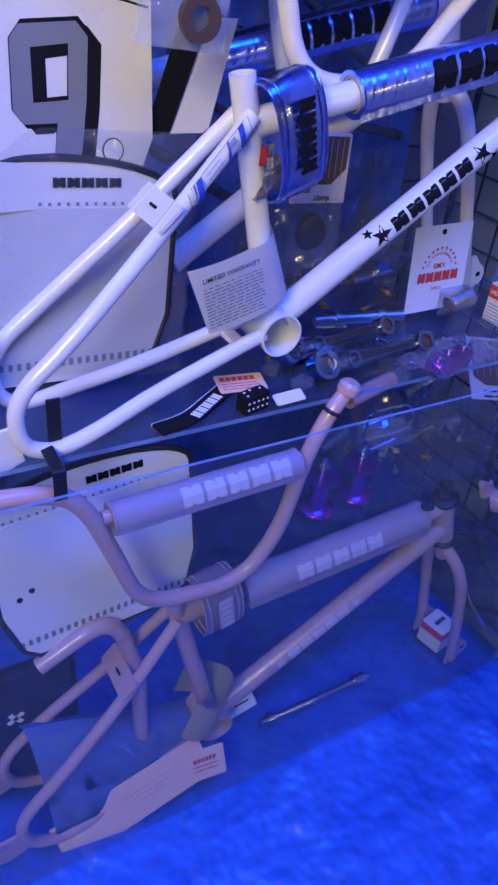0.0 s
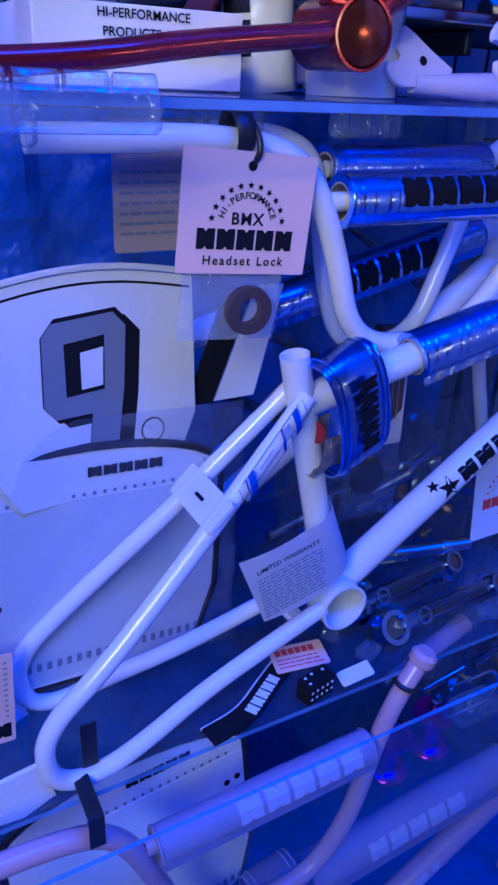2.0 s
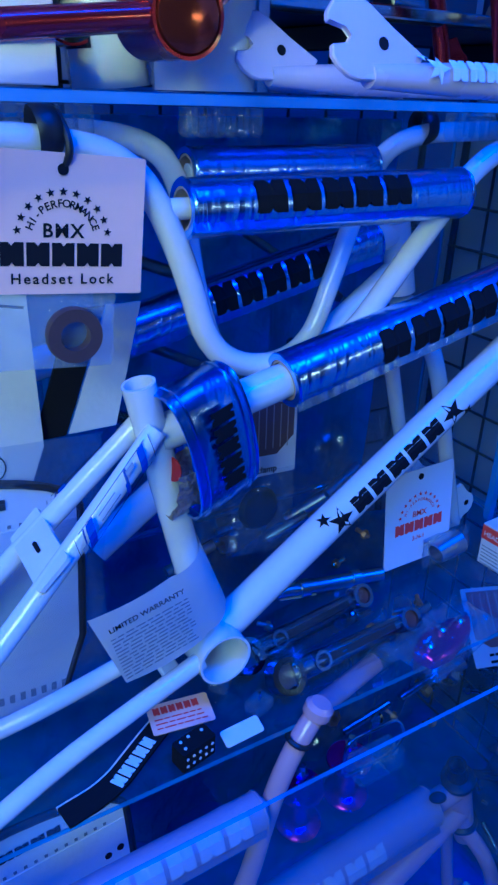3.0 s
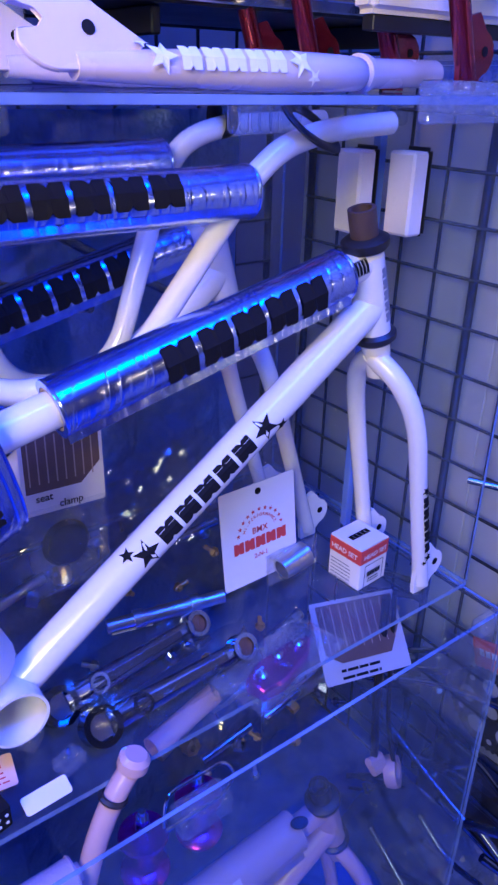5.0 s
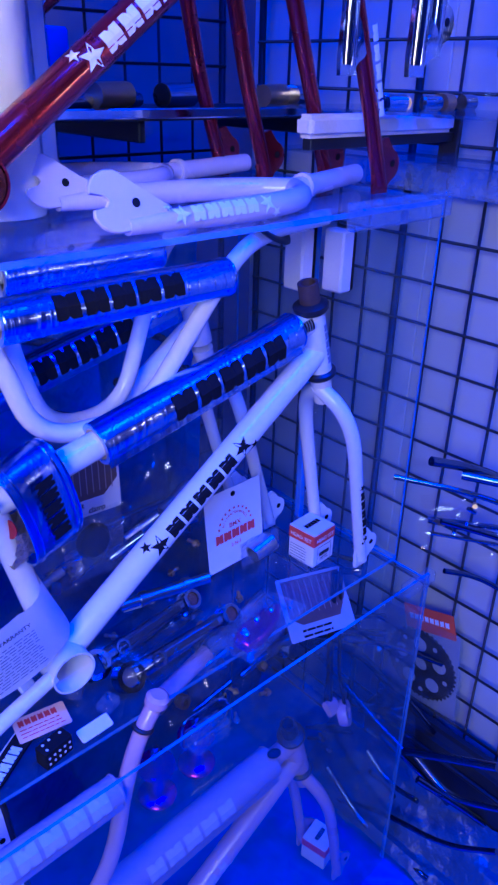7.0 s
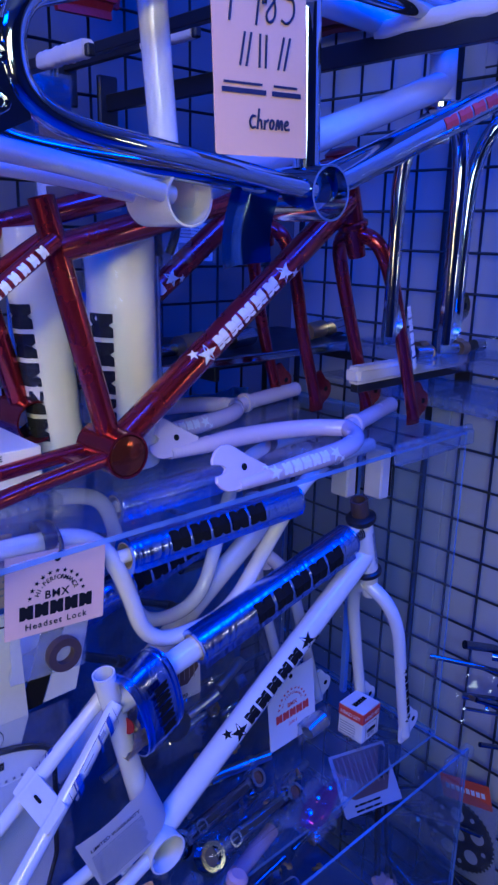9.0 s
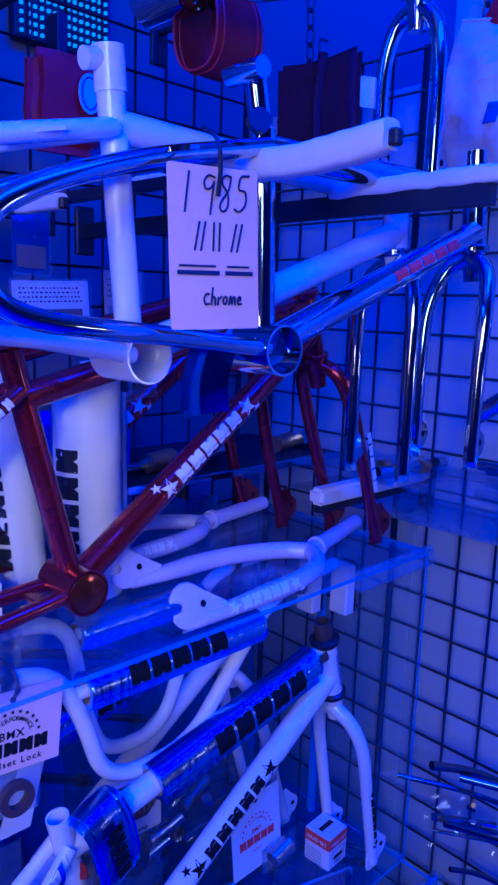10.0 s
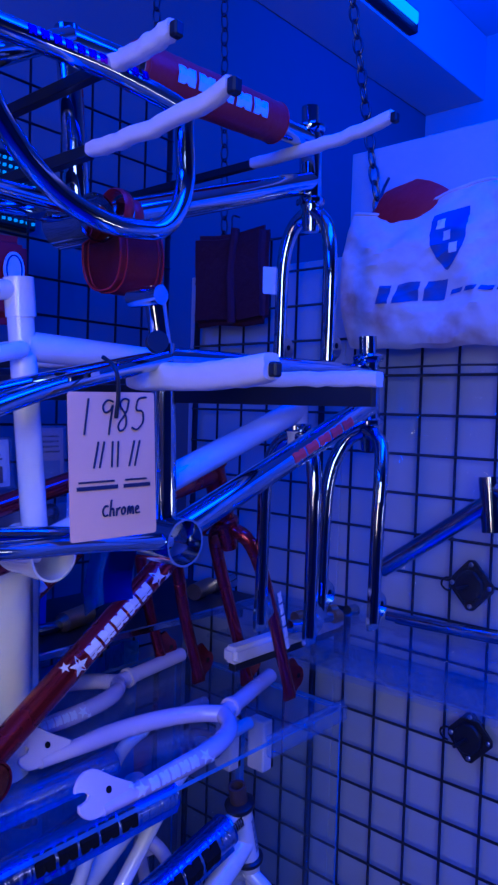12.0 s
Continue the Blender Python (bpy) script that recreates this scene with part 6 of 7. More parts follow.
def bag_print(name, outline, material, lift=0.002):
    """A printed shape that follows the cloth: outline as rows of (left, right, height)."""
    fine = []
    for (l0, r0, h0), (l1, r1, h1) in zip(outline, outline[1:]):
        fine += [(l0 + (l1 - l0) * k / 6, r0 + (r1 - r0) * k / 6, h0 + (h1 - h0) * k / 6) for k in range(6)]
    fine.append(outline[-1])
    bm = bmesh.new()
    rows = [[bm.verts.new(on_bag(l + (r - l) * q / 16, h, lift)) for q in range(17)] for l, r, h in fine]
    for p, q in zip(rows, rows[1:]):
        for k in range(16):
            bm.faces.new((p[k], p[k + 1], q[k + 1], q[k]))
    return part(name, bm, material, bag)


bag_print("shield", [(-0.036 * w, 0.036 * w, h) for w, h in ((0.05, -0.040), (0.45, -0.026), (0.80, -0.008), (0.95, 0.010), (1.0, 0.030), (1.0, 0.048), (0.95, 0.058))], FADED)
for k in range(3):
    bag_print("shield_bar", [(-0.024 + 0.014 * k, -0.008 + 0.014 * k, 0.030 - 0.022 * k), (-0.024 + 0.014 * k, -0.008 + 0.014 * k, 0.046 - 0.022 * k)], WHITEINK, 0.003)
for u, w in ((-0.150, 0.030), (-0.112, 0.050), (-0.054, 0.044)):
    bag_print("print", [(u + 0.014 * q, u + w + 0.008 * q, -0.088 + 0.034 * q) for q in (0, 0.34, 0.67, 1)], FADED)
for u, w in ((0.002, 0.022), (0.030, 0.024), (0.060, 0.026), (0.092, 0.030)):
    bag_print("print", [(u, u + w, -0.082), (u + 0.004, u + w + 0.004, -0.074)], FADED)

# Foil film sheet hung under the chrome bottom bracket.
bm = bmesh.new()
g = [[bm.verts.new((0.342 + 0.070 * i / 8 + 0.006 * j / 6 - 0.012 * math.sin(j / 6 * 2.4), -0.035 + 0.016 * math.sin(i / 8 * 3.0) + 0.01 * j / 6, 1.684 - 0.082 * j / 6 + 0.008 * i / 8 * (j / 6))) for i in range(9)] for j in range(7)]
for j in range(6):
    for i in range(8):
        bm.faces.new((g[j][i], g[j][i + 1], g[j + 1][i + 1], g[j + 1][i]))
bmesh.ops.solidify(bm, geom=bm.faces[:], thickness=0.0008)
whole("film_label", bm, mat("iridescent_film", (0.30, 0.45, 0.75), 0.12, metal=1.0, vary=0.3, scale=25), "curled blue iridescent film label hung under the chrome frame", "label")



def crinkle(name, m, w, h, amp, seed, parent, film=None, label="crinkled clear film"):
    """A loose sheet of thin film with sharp creases."""
    bm = bmesh.new()
    nx, ny = max(8, int(w / 0.008)), max(8, int(h / 0.008))
    g = []
    for j in range(ny + 1):
        row = []
        for i in range(nx + 1):
            x, y = (i / nx - 0.5) * w, (j / ny - 0.5) * h
            q = Vector((x, y, seed * 1.7))
            z = amp * (2.2 * noise.noise(q * 7) + 1.4 * abs(noise.noise(q * 16)) + 0.9 * abs(noise.noise(q * 38)))
            row.append(bm.verts.new(m @ Vector((x + 0.02 * noise.noise(q * 6 + Vector((9, 0, 0))), y + 0.02 * noise.noise(q * 6), z))))
        g.append(row)
    for j in range(ny):
        for i in range(nx):
            bm.faces.new((g[j][i], g[j][i + 1], g[j + 1][i + 1], g[j + 1][i]))
    return part(name, bm, film or FILM, parent, label, smooth=False)


# Clear film hung over the side grid.
film = thing("plastic_film", (1.09, -0.08, 1.45), "crumpled clear plastic film hung over the side grid", "plastic film")
crinkle("film", axes((1.096, -0.13, 1.66), (0, -1, 0), (0, 0, 1)), 0.50, 0.54, 0.006, 91, film)
part("hanger_wire", tube([(1.105, 0.16, 1.928), (1.092, -0.10, 1.932), (1.105, -0.38, 1.928)], 0.002, 6), DARKSTEEL, film)

# Small white tag on the high fork.
card_on("small_tag", "small blank white tag hung on a chrome fork", (0.815, 0.120, 2.06), (1, -0.5, 0), (0.1, 0, 1), 0.028, 0.046, PAPER, "tag")

# Crumpled clear bags lying in the upper case and leaning at its back.
for x, y, z, w, h, lean, turn_z, seed in ((0.655, 0.205, 0.752, 0.17, 0.11, 8, 20, 201), (0.760, 0.120, 0.752, 0.12, 0.10, 6, -25, 202), (0.500, 0.300, 0.756, 0.20, 0.12, 10, 5, 203), (0.330, 0.240, 0.756, 0.16, 0.12, 12, -15, 204),
                                             (0.640, 0.385, 0.850, 0.20, 0.20, 78, 4, 205), (0.440, 0.385, 0.880, 0.17, 0.26, 80, -6, 206), (0.800, 0.330, 0.820, 0.12, 0.15, 70, 30, 207), (0.120, 0.330, 0.830, 0.18, 0.17, 74, -8, 208)):
    sack = thing("plastic_bag", (x, y, ZF + 0.009), "crumpled empty clear plastic bag in the case", "plastic bag", "clear bags in the case")
    crinkle("film", Matrix.Translation((x, y, z)) @ pose(0, 0, 0, lean, 0, turn_z), w, h, 0.0045, seed, sack, HAZEFILM)

# Chrome tubes leaning on the wall behind the case.
for a, b, r in (((0.40, 0.47, 1.13), (0.62, 0.50, 1.045), 0.009), ((0.42, 0.49, 1.005), (0.70, 0.53, 0.86), 0.008), ((0.30, 0.47, 0.95), (0.55, 0.50, 0.80), 0.010), ((0.56, 0.46, 1.16), (0.80, 0.52, 1.02), 0.007), ((0.66, 0.47, 0.98), (0.88, 0.55, 0.93), 0.009)):
    rod = thing("chrome_tube", a, "loose chrome tube behind the display case", "chrome tube", "chrome tubes behind the case")
    part("tube", tube([a, b], r, 14, hollow=0.0015), TUBECHROME, rod)
    part("collar", tube([Vector(a) + (Vector(b) - Vector(a)) * q for q in (0.86, 0.93)], r * 1.25, 14), DARKSTEEL, rod, "dark clamp collar")

# ---- lower case ----
LF = dict(bb=(0.250, 0.105), seat_top=(0.168, 0.430), tt_seat=(0.178, 0.392), head_top=(0.690, 0.450), head_bot=(0.716, 0.358), tt_head=(0.694, 0.437), dt_head=(0.705, 0.388),
          loop=[(0.172, 0.398), (0.075, 0.285), (-0.03, 0.185), (-0.095, 0.118), (-0.088, 0.052), (-0.04, 0.022), (0.02, 0.030), (0.10, 0.055), (0.235, 0.10)],
          drop=(-0.095, 0.06), bridge=(0.085, 0.31), fork=[(0.722, 0.335), (0.735, 0.31), (0.752, 0.26), (0.775, 0.165), (0.803, 0.022)])
low_frame, LP = bmx_frame("pale pink enamel bicycle frame with fork in the lower case", LF, 0.025, MAUVE, cap=BLACK)
a, b = LP(LF["bb"]), LP(LF["dt_head"])
tube_mark(low_frame, a, b, 0.0185, (-0.35, -1, 0.25), [(0.17, 0.31)], FAINT, stars=0.013, height=0.017)
mb = Matrix.Translation(LP((0.634, 0.466), -0.014)) @ Vector((-0.35, -0.8, 0.75)).to_track_quat("Z", "Y").to_matrix().to_4x4()
oval = [(0.0125 * math.cos(g), 0.008 * math.sin(g)) for g in (2 * math.pi * q / 20 for q in range(20))]
part("head_badge", slab(oval, mb, 0.0012), INK, low_frame, "dark oval badge")
part("badge_shine", slab([(x * 0.75, y * 0.7) for x, y in oval], mb @ Matrix.Translation((0, 0, 0.0005)), 0.0012), LABEL, low_frame)
frame_pad("pale pink pad with white marks on a top tube", LP((0.285, 0.402)), LP((0.640, 0.432)), 0.028, MAUVE_PAD, FAINT, [(0.085, 0.255)], (-0.3, -1, 0.5), height=0.026, name="tube_pad")
stem_pad("pale pink stem pad looped round the seat tube", (0.230, 0.012, 0.418), (1, 0.05, 0.15), 0.104, 0.07, 0.062, MAUVE_PAD, FAINT)
low_bar = handlebar("pale pink handlebar hung at the case rim by a strap", [(-0.13, -0.012, 0.722), (-0.02, -0.01, 0.716), (0.028, -0.01, 0.690), (0.065, -0.01, 0.595), (0.105, -0.01, 0.480), (0.255, -0.01, 0.465), (0.312, -0.01, 0.540), (0.338, -0.008, 0.660), (0.366, -0.005, 0.722), (0.395, 0.0, 0.752)], 0.0112, MAUVE, [(0.052, -0.01, 0.655), (0.330, -0.01, 0.665)])
frame_pad("pale pink cross bar pad with white marks", (0.062, -0.01, 0.650), (0.325, -0.01, 0.660), 0.021, MAUVE_PAD, FAINT, [(0.085, 0.245)], (-0.3, -1, 0.8), height=0.026)
part("end_plug", lathe([(0.0, -0.004), (0.0125, -0.004), (0.0155, 0.0), (0.0155, 0.010), (0.011, 0.015), (0.0, 0.015)], Matrix.Translation((0.396, 0.0, 0.752)) @ Vector((0.3, -0.1, 1)).to_track_quat("Z", "Y").to_matrix().to_4x4(), 20), MAUVE, low_bar, "round end plug")
rim_strap = thing("strap", (0.0, -0.01, 0.700), "black strap that ties a handlebar to the rim", "strap", "black straps")
bm = box((-0.006, -0.0270, 0.711), (0.009, -0.0245, 0.7505), 0.0008)
box((-0.006, -0.0246, 0.7482), (0.009, 0.0290, 0.7505), 0.0008, bm)
part("band", bm, BLACK, rim_strap)
part("loose_end", box((0.006, 0.0285, 0.7450), (0.022, 0.031, 0.806), 0.0008), BLACK, rim_strap)
strap2 = tube(rings_path(Vector((0.372, -0.004, 0.730)), Vector((0.5, 0, 1)).normalized(), 0.0125, 16), 0.003, 6)
whole("strap", strap2, BLACK, "black tape round the bar end", "strap", "black straps")
post2 = thing("seat_post", (-0.02, 0.03, 0.30), "pale pink bent seat post in the lower case", "seat post")
part("tube", tube(fillet([(-0.030, 0.03, 0.378), (0.055, 0.03, 0.424), (0.086, 0.03, 0.405), (0.116, 0.03, 0.300), (0.13, 0.03, 0.01)], 0.03, 6), 0.0125, 16, hollow=0.002), MAUVE, post2)

dark_pad = thing("black_pad", (-0.09, 0.10, 0.012), "black vinyl pad with a white cross mark in the lower case", "pad")
part("body", box((-0.130, 0.085, 0.012), (0.040, 0.112, 0.31), 0.012, seg=3), DARKCLOTH, dark_pad)
for turn_deg in (35, 125):
    part("cross_bar_mark", slab(rounded(0.030, 0.008, 0.002), axes((-0.062, 0.0845, 0.205), (math.cos(radians(turn_deg)), 0, math.sin(radians(turn_deg))), (-math.sin(radians(turn_deg)), 0, math.cos(radians(turn_deg)))), 0.001), WHITEINK, dark_pad)

_, m = race_plate("white race plate with black rim behind the pink bar", (0.072, 0.060, 0.537), (1, 0.05, 0.05), (-0.03, 0.15, 1), 0.290, 0.275, 2)

# Purple hubs on a clear shelf.
part("half_shelf", box((0.36, 0.03, 0.478), (0.88, YB - 0.007, 0.484), 0.0008), ACRYL, lower, "clear inner shelf")
for x, y in ((0.512, 0.065), (0.432, 0.060)):
    h = thing("wheel_hub", (x, y, 0.484), "purple anodised wheel hub standing on the clear shelf", "wheel hub", "purple hubs")
    mh = Matrix.Translation((x, y, 0.484))
    part("shell", lathe([(0.0, 0.006), (0.029, 0.006), (0.030, 0.010), (0.028, 0.013), (0.016, 0.018), (0.013, 0.040), (0.016, 0.060), (0.028, 0.066), (0.030, 0.069), (0.029, 0.073), (0.0, 0.073)], mh, 28), PURPLE, h)
    part("axle", lathe([(0.0, 0.0), (0.0045, 0.0), (0.0045, 0.110), (0.0, 0.110)], mh, 12), CHROME, h)
    for z in (0.074, 0.084, 0.093):
        part("nut", lathe([(0.0045, z), (0.0085, z), (0.0085, z + 0.006), (0.0045, z + 0.006), (0.0045, z)], mh, 6 if z == 0.093 else 16), CHROME, h)

clips = thing("pedal_cage", (0.44, -0.055, LT), "clear plastic reflector box with a wire clip on the rim", "clear box")
part("box", box((0.415, -0.060, 0.688), (0.475, -0.03, 0.715), 0.004), CLEARBOX, clips)
part("wire", tube(fillet([(0.405, -0.04, 0.700), (0.412, -0.035, 0.735), (0.480, -0.035, 0.735), (0.490, -0.04, 0.712), (0.470, -0.045, 0.700), (0.405, -0.045, 0.700)], 0.012, 4), 0.0018, 8), CHROME, clips)

# Low carton, sheets and chrome rod on the lower floor panel.
c = Vector((0.812, 0.034, 0.038))
carton2 = thing("carton", (c.x, c.y, 0.009), "small red and white carton in the lower case", "carton", "small cartons")
part("box", box(c - Vector((0.0275, 0.0275, 0.029)), c + Vector((0.0275, 0.0275, 0.029)), 0.001, turn=turn), PAPER, carton2)
part("band", box(c - Vector((0.0281, 0.0281, -0.008)), c + Vector((0.0281, 0.0281, 0.0282)), 0.001, turn=turn), REDINK, carton2, "red printed band")
part("lid_label", slab(rounded(0.040, 0.034, 0.002), Matrix.Translation(c + Vector((0, 0, 0.0295))) @ turn.to_4x4(), 0.001), PAPER, carton2)
blocks(carton2, INK, on_plane(Matrix.Translation(c + Vector((0, 0, 0.0303))) @ turn.to_4x4()), -0.016, 0.016, -0.004, 0.006, 5, 0.1)
PINK_A, PINK_B = Vector((0.442, 0.047, 0.70)), Vector((0.536, 0.068, 0.705))
pinkrod = thing("seat_post", PINK_A, "pale pink straight seat post laid across the lower case", "seat post")
part("tube", tube([PINK_A, PINK_B], 0.0125, 16, hollow=0.002), MAUVE, pinkrod)
part("collar", tube([PINK_B, PINK_B + (PINK_B - PINK_A).normalized() * 0.03], 0.015, 14), PEBBLE, pinkrod, "clear plastic end cap")
rod = thing("axle_rod", (0.47, 0.0, 0.01), "chrome axle rod with collars on the lower floor panel", "axle")
a, b = Vector((0.355, 0.010, 0.024)), Vector((0.610, 0.012, 0.024))
part("rod", tube([a + (b - a) * q for q in (0, 0.06, 0.061, 0.12, 0.121, 0.85, 0.851, 0.95, 0.951, 1)], [0.009, 0.009, 0.014, 0.014, 0.008, 0.008, 0.013, 0.013, 0.007, 0.007], 14), CHROME, rod)
bm = bmesh.new()
g = [[bm.verts.new((-0.062 + 0.30 * i / 10 + 0.02 * j / 6, 0.075 - 0.105 * j / 6, 0.012 + (0.20 - 0.115 * i / 10) * math.sin(math.pi * (0.62 - 0.58 * j / 6)) + 0.006 * math.sin(i * 0.7))) for i in range(11)] for j in range(7)]
for j in range(6):
    for i in range(10):
        bm.faces.new((g[j][i], g[j][i + 1], g[j + 1][i + 1], g[j + 1][i]))
bmesh.ops.solidify(bm, geom=bm.faces[:], thickness=0.002)
whole("vinyl_sheet", bm, mat("blue_vinyl", (0.25, 0.33, 0.62), 0.5, vary=0.08), "curled pale blue vinyl seat cover in the lower case", "seat cover")
lowcard, m = card_on("long_card", "long pale packing card along the case front", (0.088, -0.034, 0.045), (1, 0.03, 0.30), (-0.26, 0.45, 0.85), 0.27, 0.080, PINKCARD)
print_bars(lowcard, KRAFT, on_plane(m), -0.02, 0.10, -0.012, 0.016, 3, 6, 0.12, 8)
lowred, m = card_on("printed_card", "pale card with red print by the pink frame", (0.216, -0.040, 0.070), (1, -0.1, 0.02), (-0.25, 0.5, 0.85), 0.066, 0.055, PINKCARD)
blocks(lowred, REDINK, on_plane(m), -0.024, 0.018, 0.004, 0.012, 6, 0.2)
print_bars(lowred, REDINK, on_plane(m), -0.024, 0.022, -0.014, 0.001, 2, 8, 0.3)
lowtag, m = card_on("printed_card", "white card with black marks by the bottom bracket", (0.318, 0.045, 0.075), (1, 0.1, 0.05), (-0.1, 0.8, 0.6), 0.07, 0.05, PAPER)
blocks(lowtag, INK, on_plane(m), -0.012, 0.03, 0.0, 0.014, 4, 0.12)
print_bars(lowtag, INK, on_plane(m), -0.008, 0.024, -0.014, -0.006, 1, 8, 0.4, 3)
bm = bmesh.new()
g = [[bm.verts.new((0.210 + 0.045 * math.cos(k * 0.42 - 2.4) + 0.025 * j / 4, 0.02 + 0.05 * math.sin(k * 0.42 - 2.4), 0.135 + 0.075 * j / 4 - 0.01 * math.sin(k))) for k in range(11)] for j in range(5)]
for j in range(4):
    for i in range(10):
        bm.faces.new((g[j][i], g[j][i + 1], g[j + 1][i + 1], g[j + 1][i]))
bmesh.ops.solidify(bm, geom=bm.faces[:], thickness=0.001)
whole("warranty_leaflet", bm, mat("yellowed_paper", (0.62, 0.56, 0.40), 0.7, vary=0.1, scale=25), "yellowed leaflet curled round the pink seat tube", "leaflet")


# ---- beside the cases ----
def loose_tube(name, label, pts, r, material=None, category="tube", group="loose chrome tubes"):
    t = thing(name, pts[0], label, category, group)
    part("tube", tube(fillet(pts, 0.06, 6), r, 12), material or TUBECHROME, t)
    return t


side_frame = thing("bmx_frameset", (1.03, -0.05, 1.45), "chrome bicycle frame hung flat on the side grid", "bicycle frame", "bicycle frames")
for pts, r in (([(1.05, 0.020, 1.548), (1.05, -0.183, 1.695)], 0.0165), ([(1.05, 0.005, 1.462), (1.05, -0.30, 1.472)], 0.009), ([(1.085, 0.005, 1.448), (1.085, -0.30, 1.458)], 0.009),
               ([(1.05, -0.190, 1.645), (1.05, -0.180, 1.738)], 0.018), ([(1.05, -0.170, 1.72), (1.05, -0.36, 1.70)], 0.0145)):
    part("tube", tube(pts, r, 16), CHROME, side_frame)
for y, z in ((-0.132, 1.535), (-0.142, 1.259)):
    b = thing("hook_plate", (1.09, y, z), "black diamond-shaped plate with corner screws on the side grid", "hook plate", "hook plates")
    mh = axes((1.105, y, z), (0, -1, 0), (0, 0, 1))
    part("plate", slab([(0.042, 0.006), (0.006, 0.046), (-0.006, 0.046), (-0.042, 0.006), (-0.042, -0.006), (-0.006, -0.046), (0.006, -0.046), (0.042, -0.006)], mh, 0.006, 0.001), BLACK, b)
    part("boss", slab([(0.026, 0.010), (0.010, 0.028), (-0.010, 0.028), (-0.026, 0.010), (-0.026, -0.010), (-0.010, -0.028), (0.010, -0.028), (0.026, -0.010)], mh @ Matrix.Translation((0, 0, 0.008)), 0.012, 0.003), BLACK, b)
    for u, v in ((0.035, 0), (-0.035, 0), (0, 0.038), (0, -0.038)):
        part("screw", lathe([(0.0, 0.0), (0.0045, 0.0), (0.0045, 0.0015), (0.0025, 0.003), (0.0, 0.003)], mh @ Matrix.Translation((u, v, 0.003)), 10), STEEL, b)
    part("wire_loop", tube([mh @ Vector((-0.040 - 0.016 * math.sin(math.pi * q / 10), -0.004 - 0.012 * math.cos(math.pi * q / 10), 0.004)) for q in range(11)], 0.0022, 6), BLACK, b)
    part("hook", tube([(1.10, y, z), (1.04, y, z + 0.004)], 0.003, 8), BLACK, b)

shelf = thing("side_shelf", (1.02, -0.1, 1.36), "clear shelf with a pale front lip on the side grid", "shelf")
part("board", box((0.88, -0.30, 1.4325), (1.107, 0.33, 1.4365), 0.001), ACRYL, shelf)
part("ledge", box((0.93, -0.55, 1.366), (1.101, 0.36, 1.372), 0.001), ACRYL, shelf)
part("lip", box((1.102, -0.55, 1.305), (1.112, 0.36, 1.3655), 0.001), clear("frosted_lip", (0.7, 0.78, 0.95), gloss=0.8, rough=0.2, haze=0.22), shelf, "frosted upright lip")
back_shelf = thing("back_shelf", (0.75, 0.5, 1.42), "black shelf with a white foam edge on the back grid", "shelf")
part("board", box((0.25, 0.34, 1.415), (1.09, 0.64, 1.425), 0.002), BLACK, back_shelf)
sa = thing("padded_hanger", (1.119, 0.145, 1.41), "white foam-padded display arm on the side grid", "display arm", "padded display arms")
part("bar", box((0.775, 0.138, 1.388), (1.117, 0.154, 1.402), 0.001), BLACK, sa)
part("foam_sleeve", box((0.765, 0.130, 1.4025), (1.10, 0.162, 1.432), 0.007, seg=3), FOAM, sa, "white foam sleeve")
part("bracket", box((1.108, 0.128, 1.34), (1.1175, 0.164, 1.44), 0.002), BLACK, sa)
bits = random.Random(8)
for i in range(7):
    x, y = 0.90 + 0.028 * i, 0.10 + 0.08 * bits.random()
    loose_tube("brass_fitting", "small brass axle nut lying on the clear side shelf", [(x, y, 1.446), (x + 0.022 * bits.uniform(0.6, 1.4), y + 0.012 * bits.uniform(-1, 1), 1.446)], 0.009 + 0.004 * bits.random(), BRASS if i % 3 else CHROME, "fitting", "brass fittings")
for x in (0.30, 0.66, 1.04):
    part("bracket", box((x - 0.006, 0.36, 1.385), (x + 0.006, 0.642, 1.4145), 0.002), BLACK, back_shelf)
part("lip", box((0.25, 0.332, 1.418), (1.09, 0.3395, 1.432), 0.002), CHROME, back_shelf, "thin metal front lip")
for i, x in enumerate((0.62, 0.74, 0.95, 1.02)):
    loose_tube("steel_hub", "chrome hub lying on the back shelf", [(x, 0.42, 1.445), (x + 0.07, 0.44, 1.446)], 0.018, CHROME if i % 2 else BRASS, "hub", "hubs on the shelf")
loose_tube("handlebar", "chrome handlebar on the back shelf", [(0.32, 0.48, 1.437), (0.62, 0.42, 1.437), (0.75, 0.5, 1.437)], 0.011, None, "handlebar")
mat_box = thing("blue_box", (0.46, 0.5, 1.425), "blue parts box on the back shelf", "box")
part("box", box((0.38, 0.44, 1.426), (0.60, 0.58, 1.53), 0.004), mat("blue_carton", (0.06, 0.16, 0.6), 0.5), mat_box)

sg, m = card_on("header_card", "orange-red printed header card on a bagged chainwheel", (1.100, 0.030, 0.476), (0, -1, 0.30), (0, 0.3, 1), 0.122, 0.056, ORANGE)
blocks(sg, WHITEINK, on_plane(m), -0.050, 0.050, -0.004, 0.009, 8, 0.25)
wheel_m = axes((1.100, 0.034, 0.358), (0, -1, 0.1), (0, 0.1, 1))
part("backing_card", slab(rounded(0.185, 0.215, 0.003), wheel_m @ Matrix.Translation((-0.006, 0.004, -0.004)), 0.0012), GREYCARD, sg, "plain grey backing card")
part("chainwheel", lathe([(0.016, -0.002), (0.082, -0.002), (0.082, 0.002), (0.016, 0.002), (0.016, -0.002)], wheel_m, 48), INK, sg, "black chainwheel")
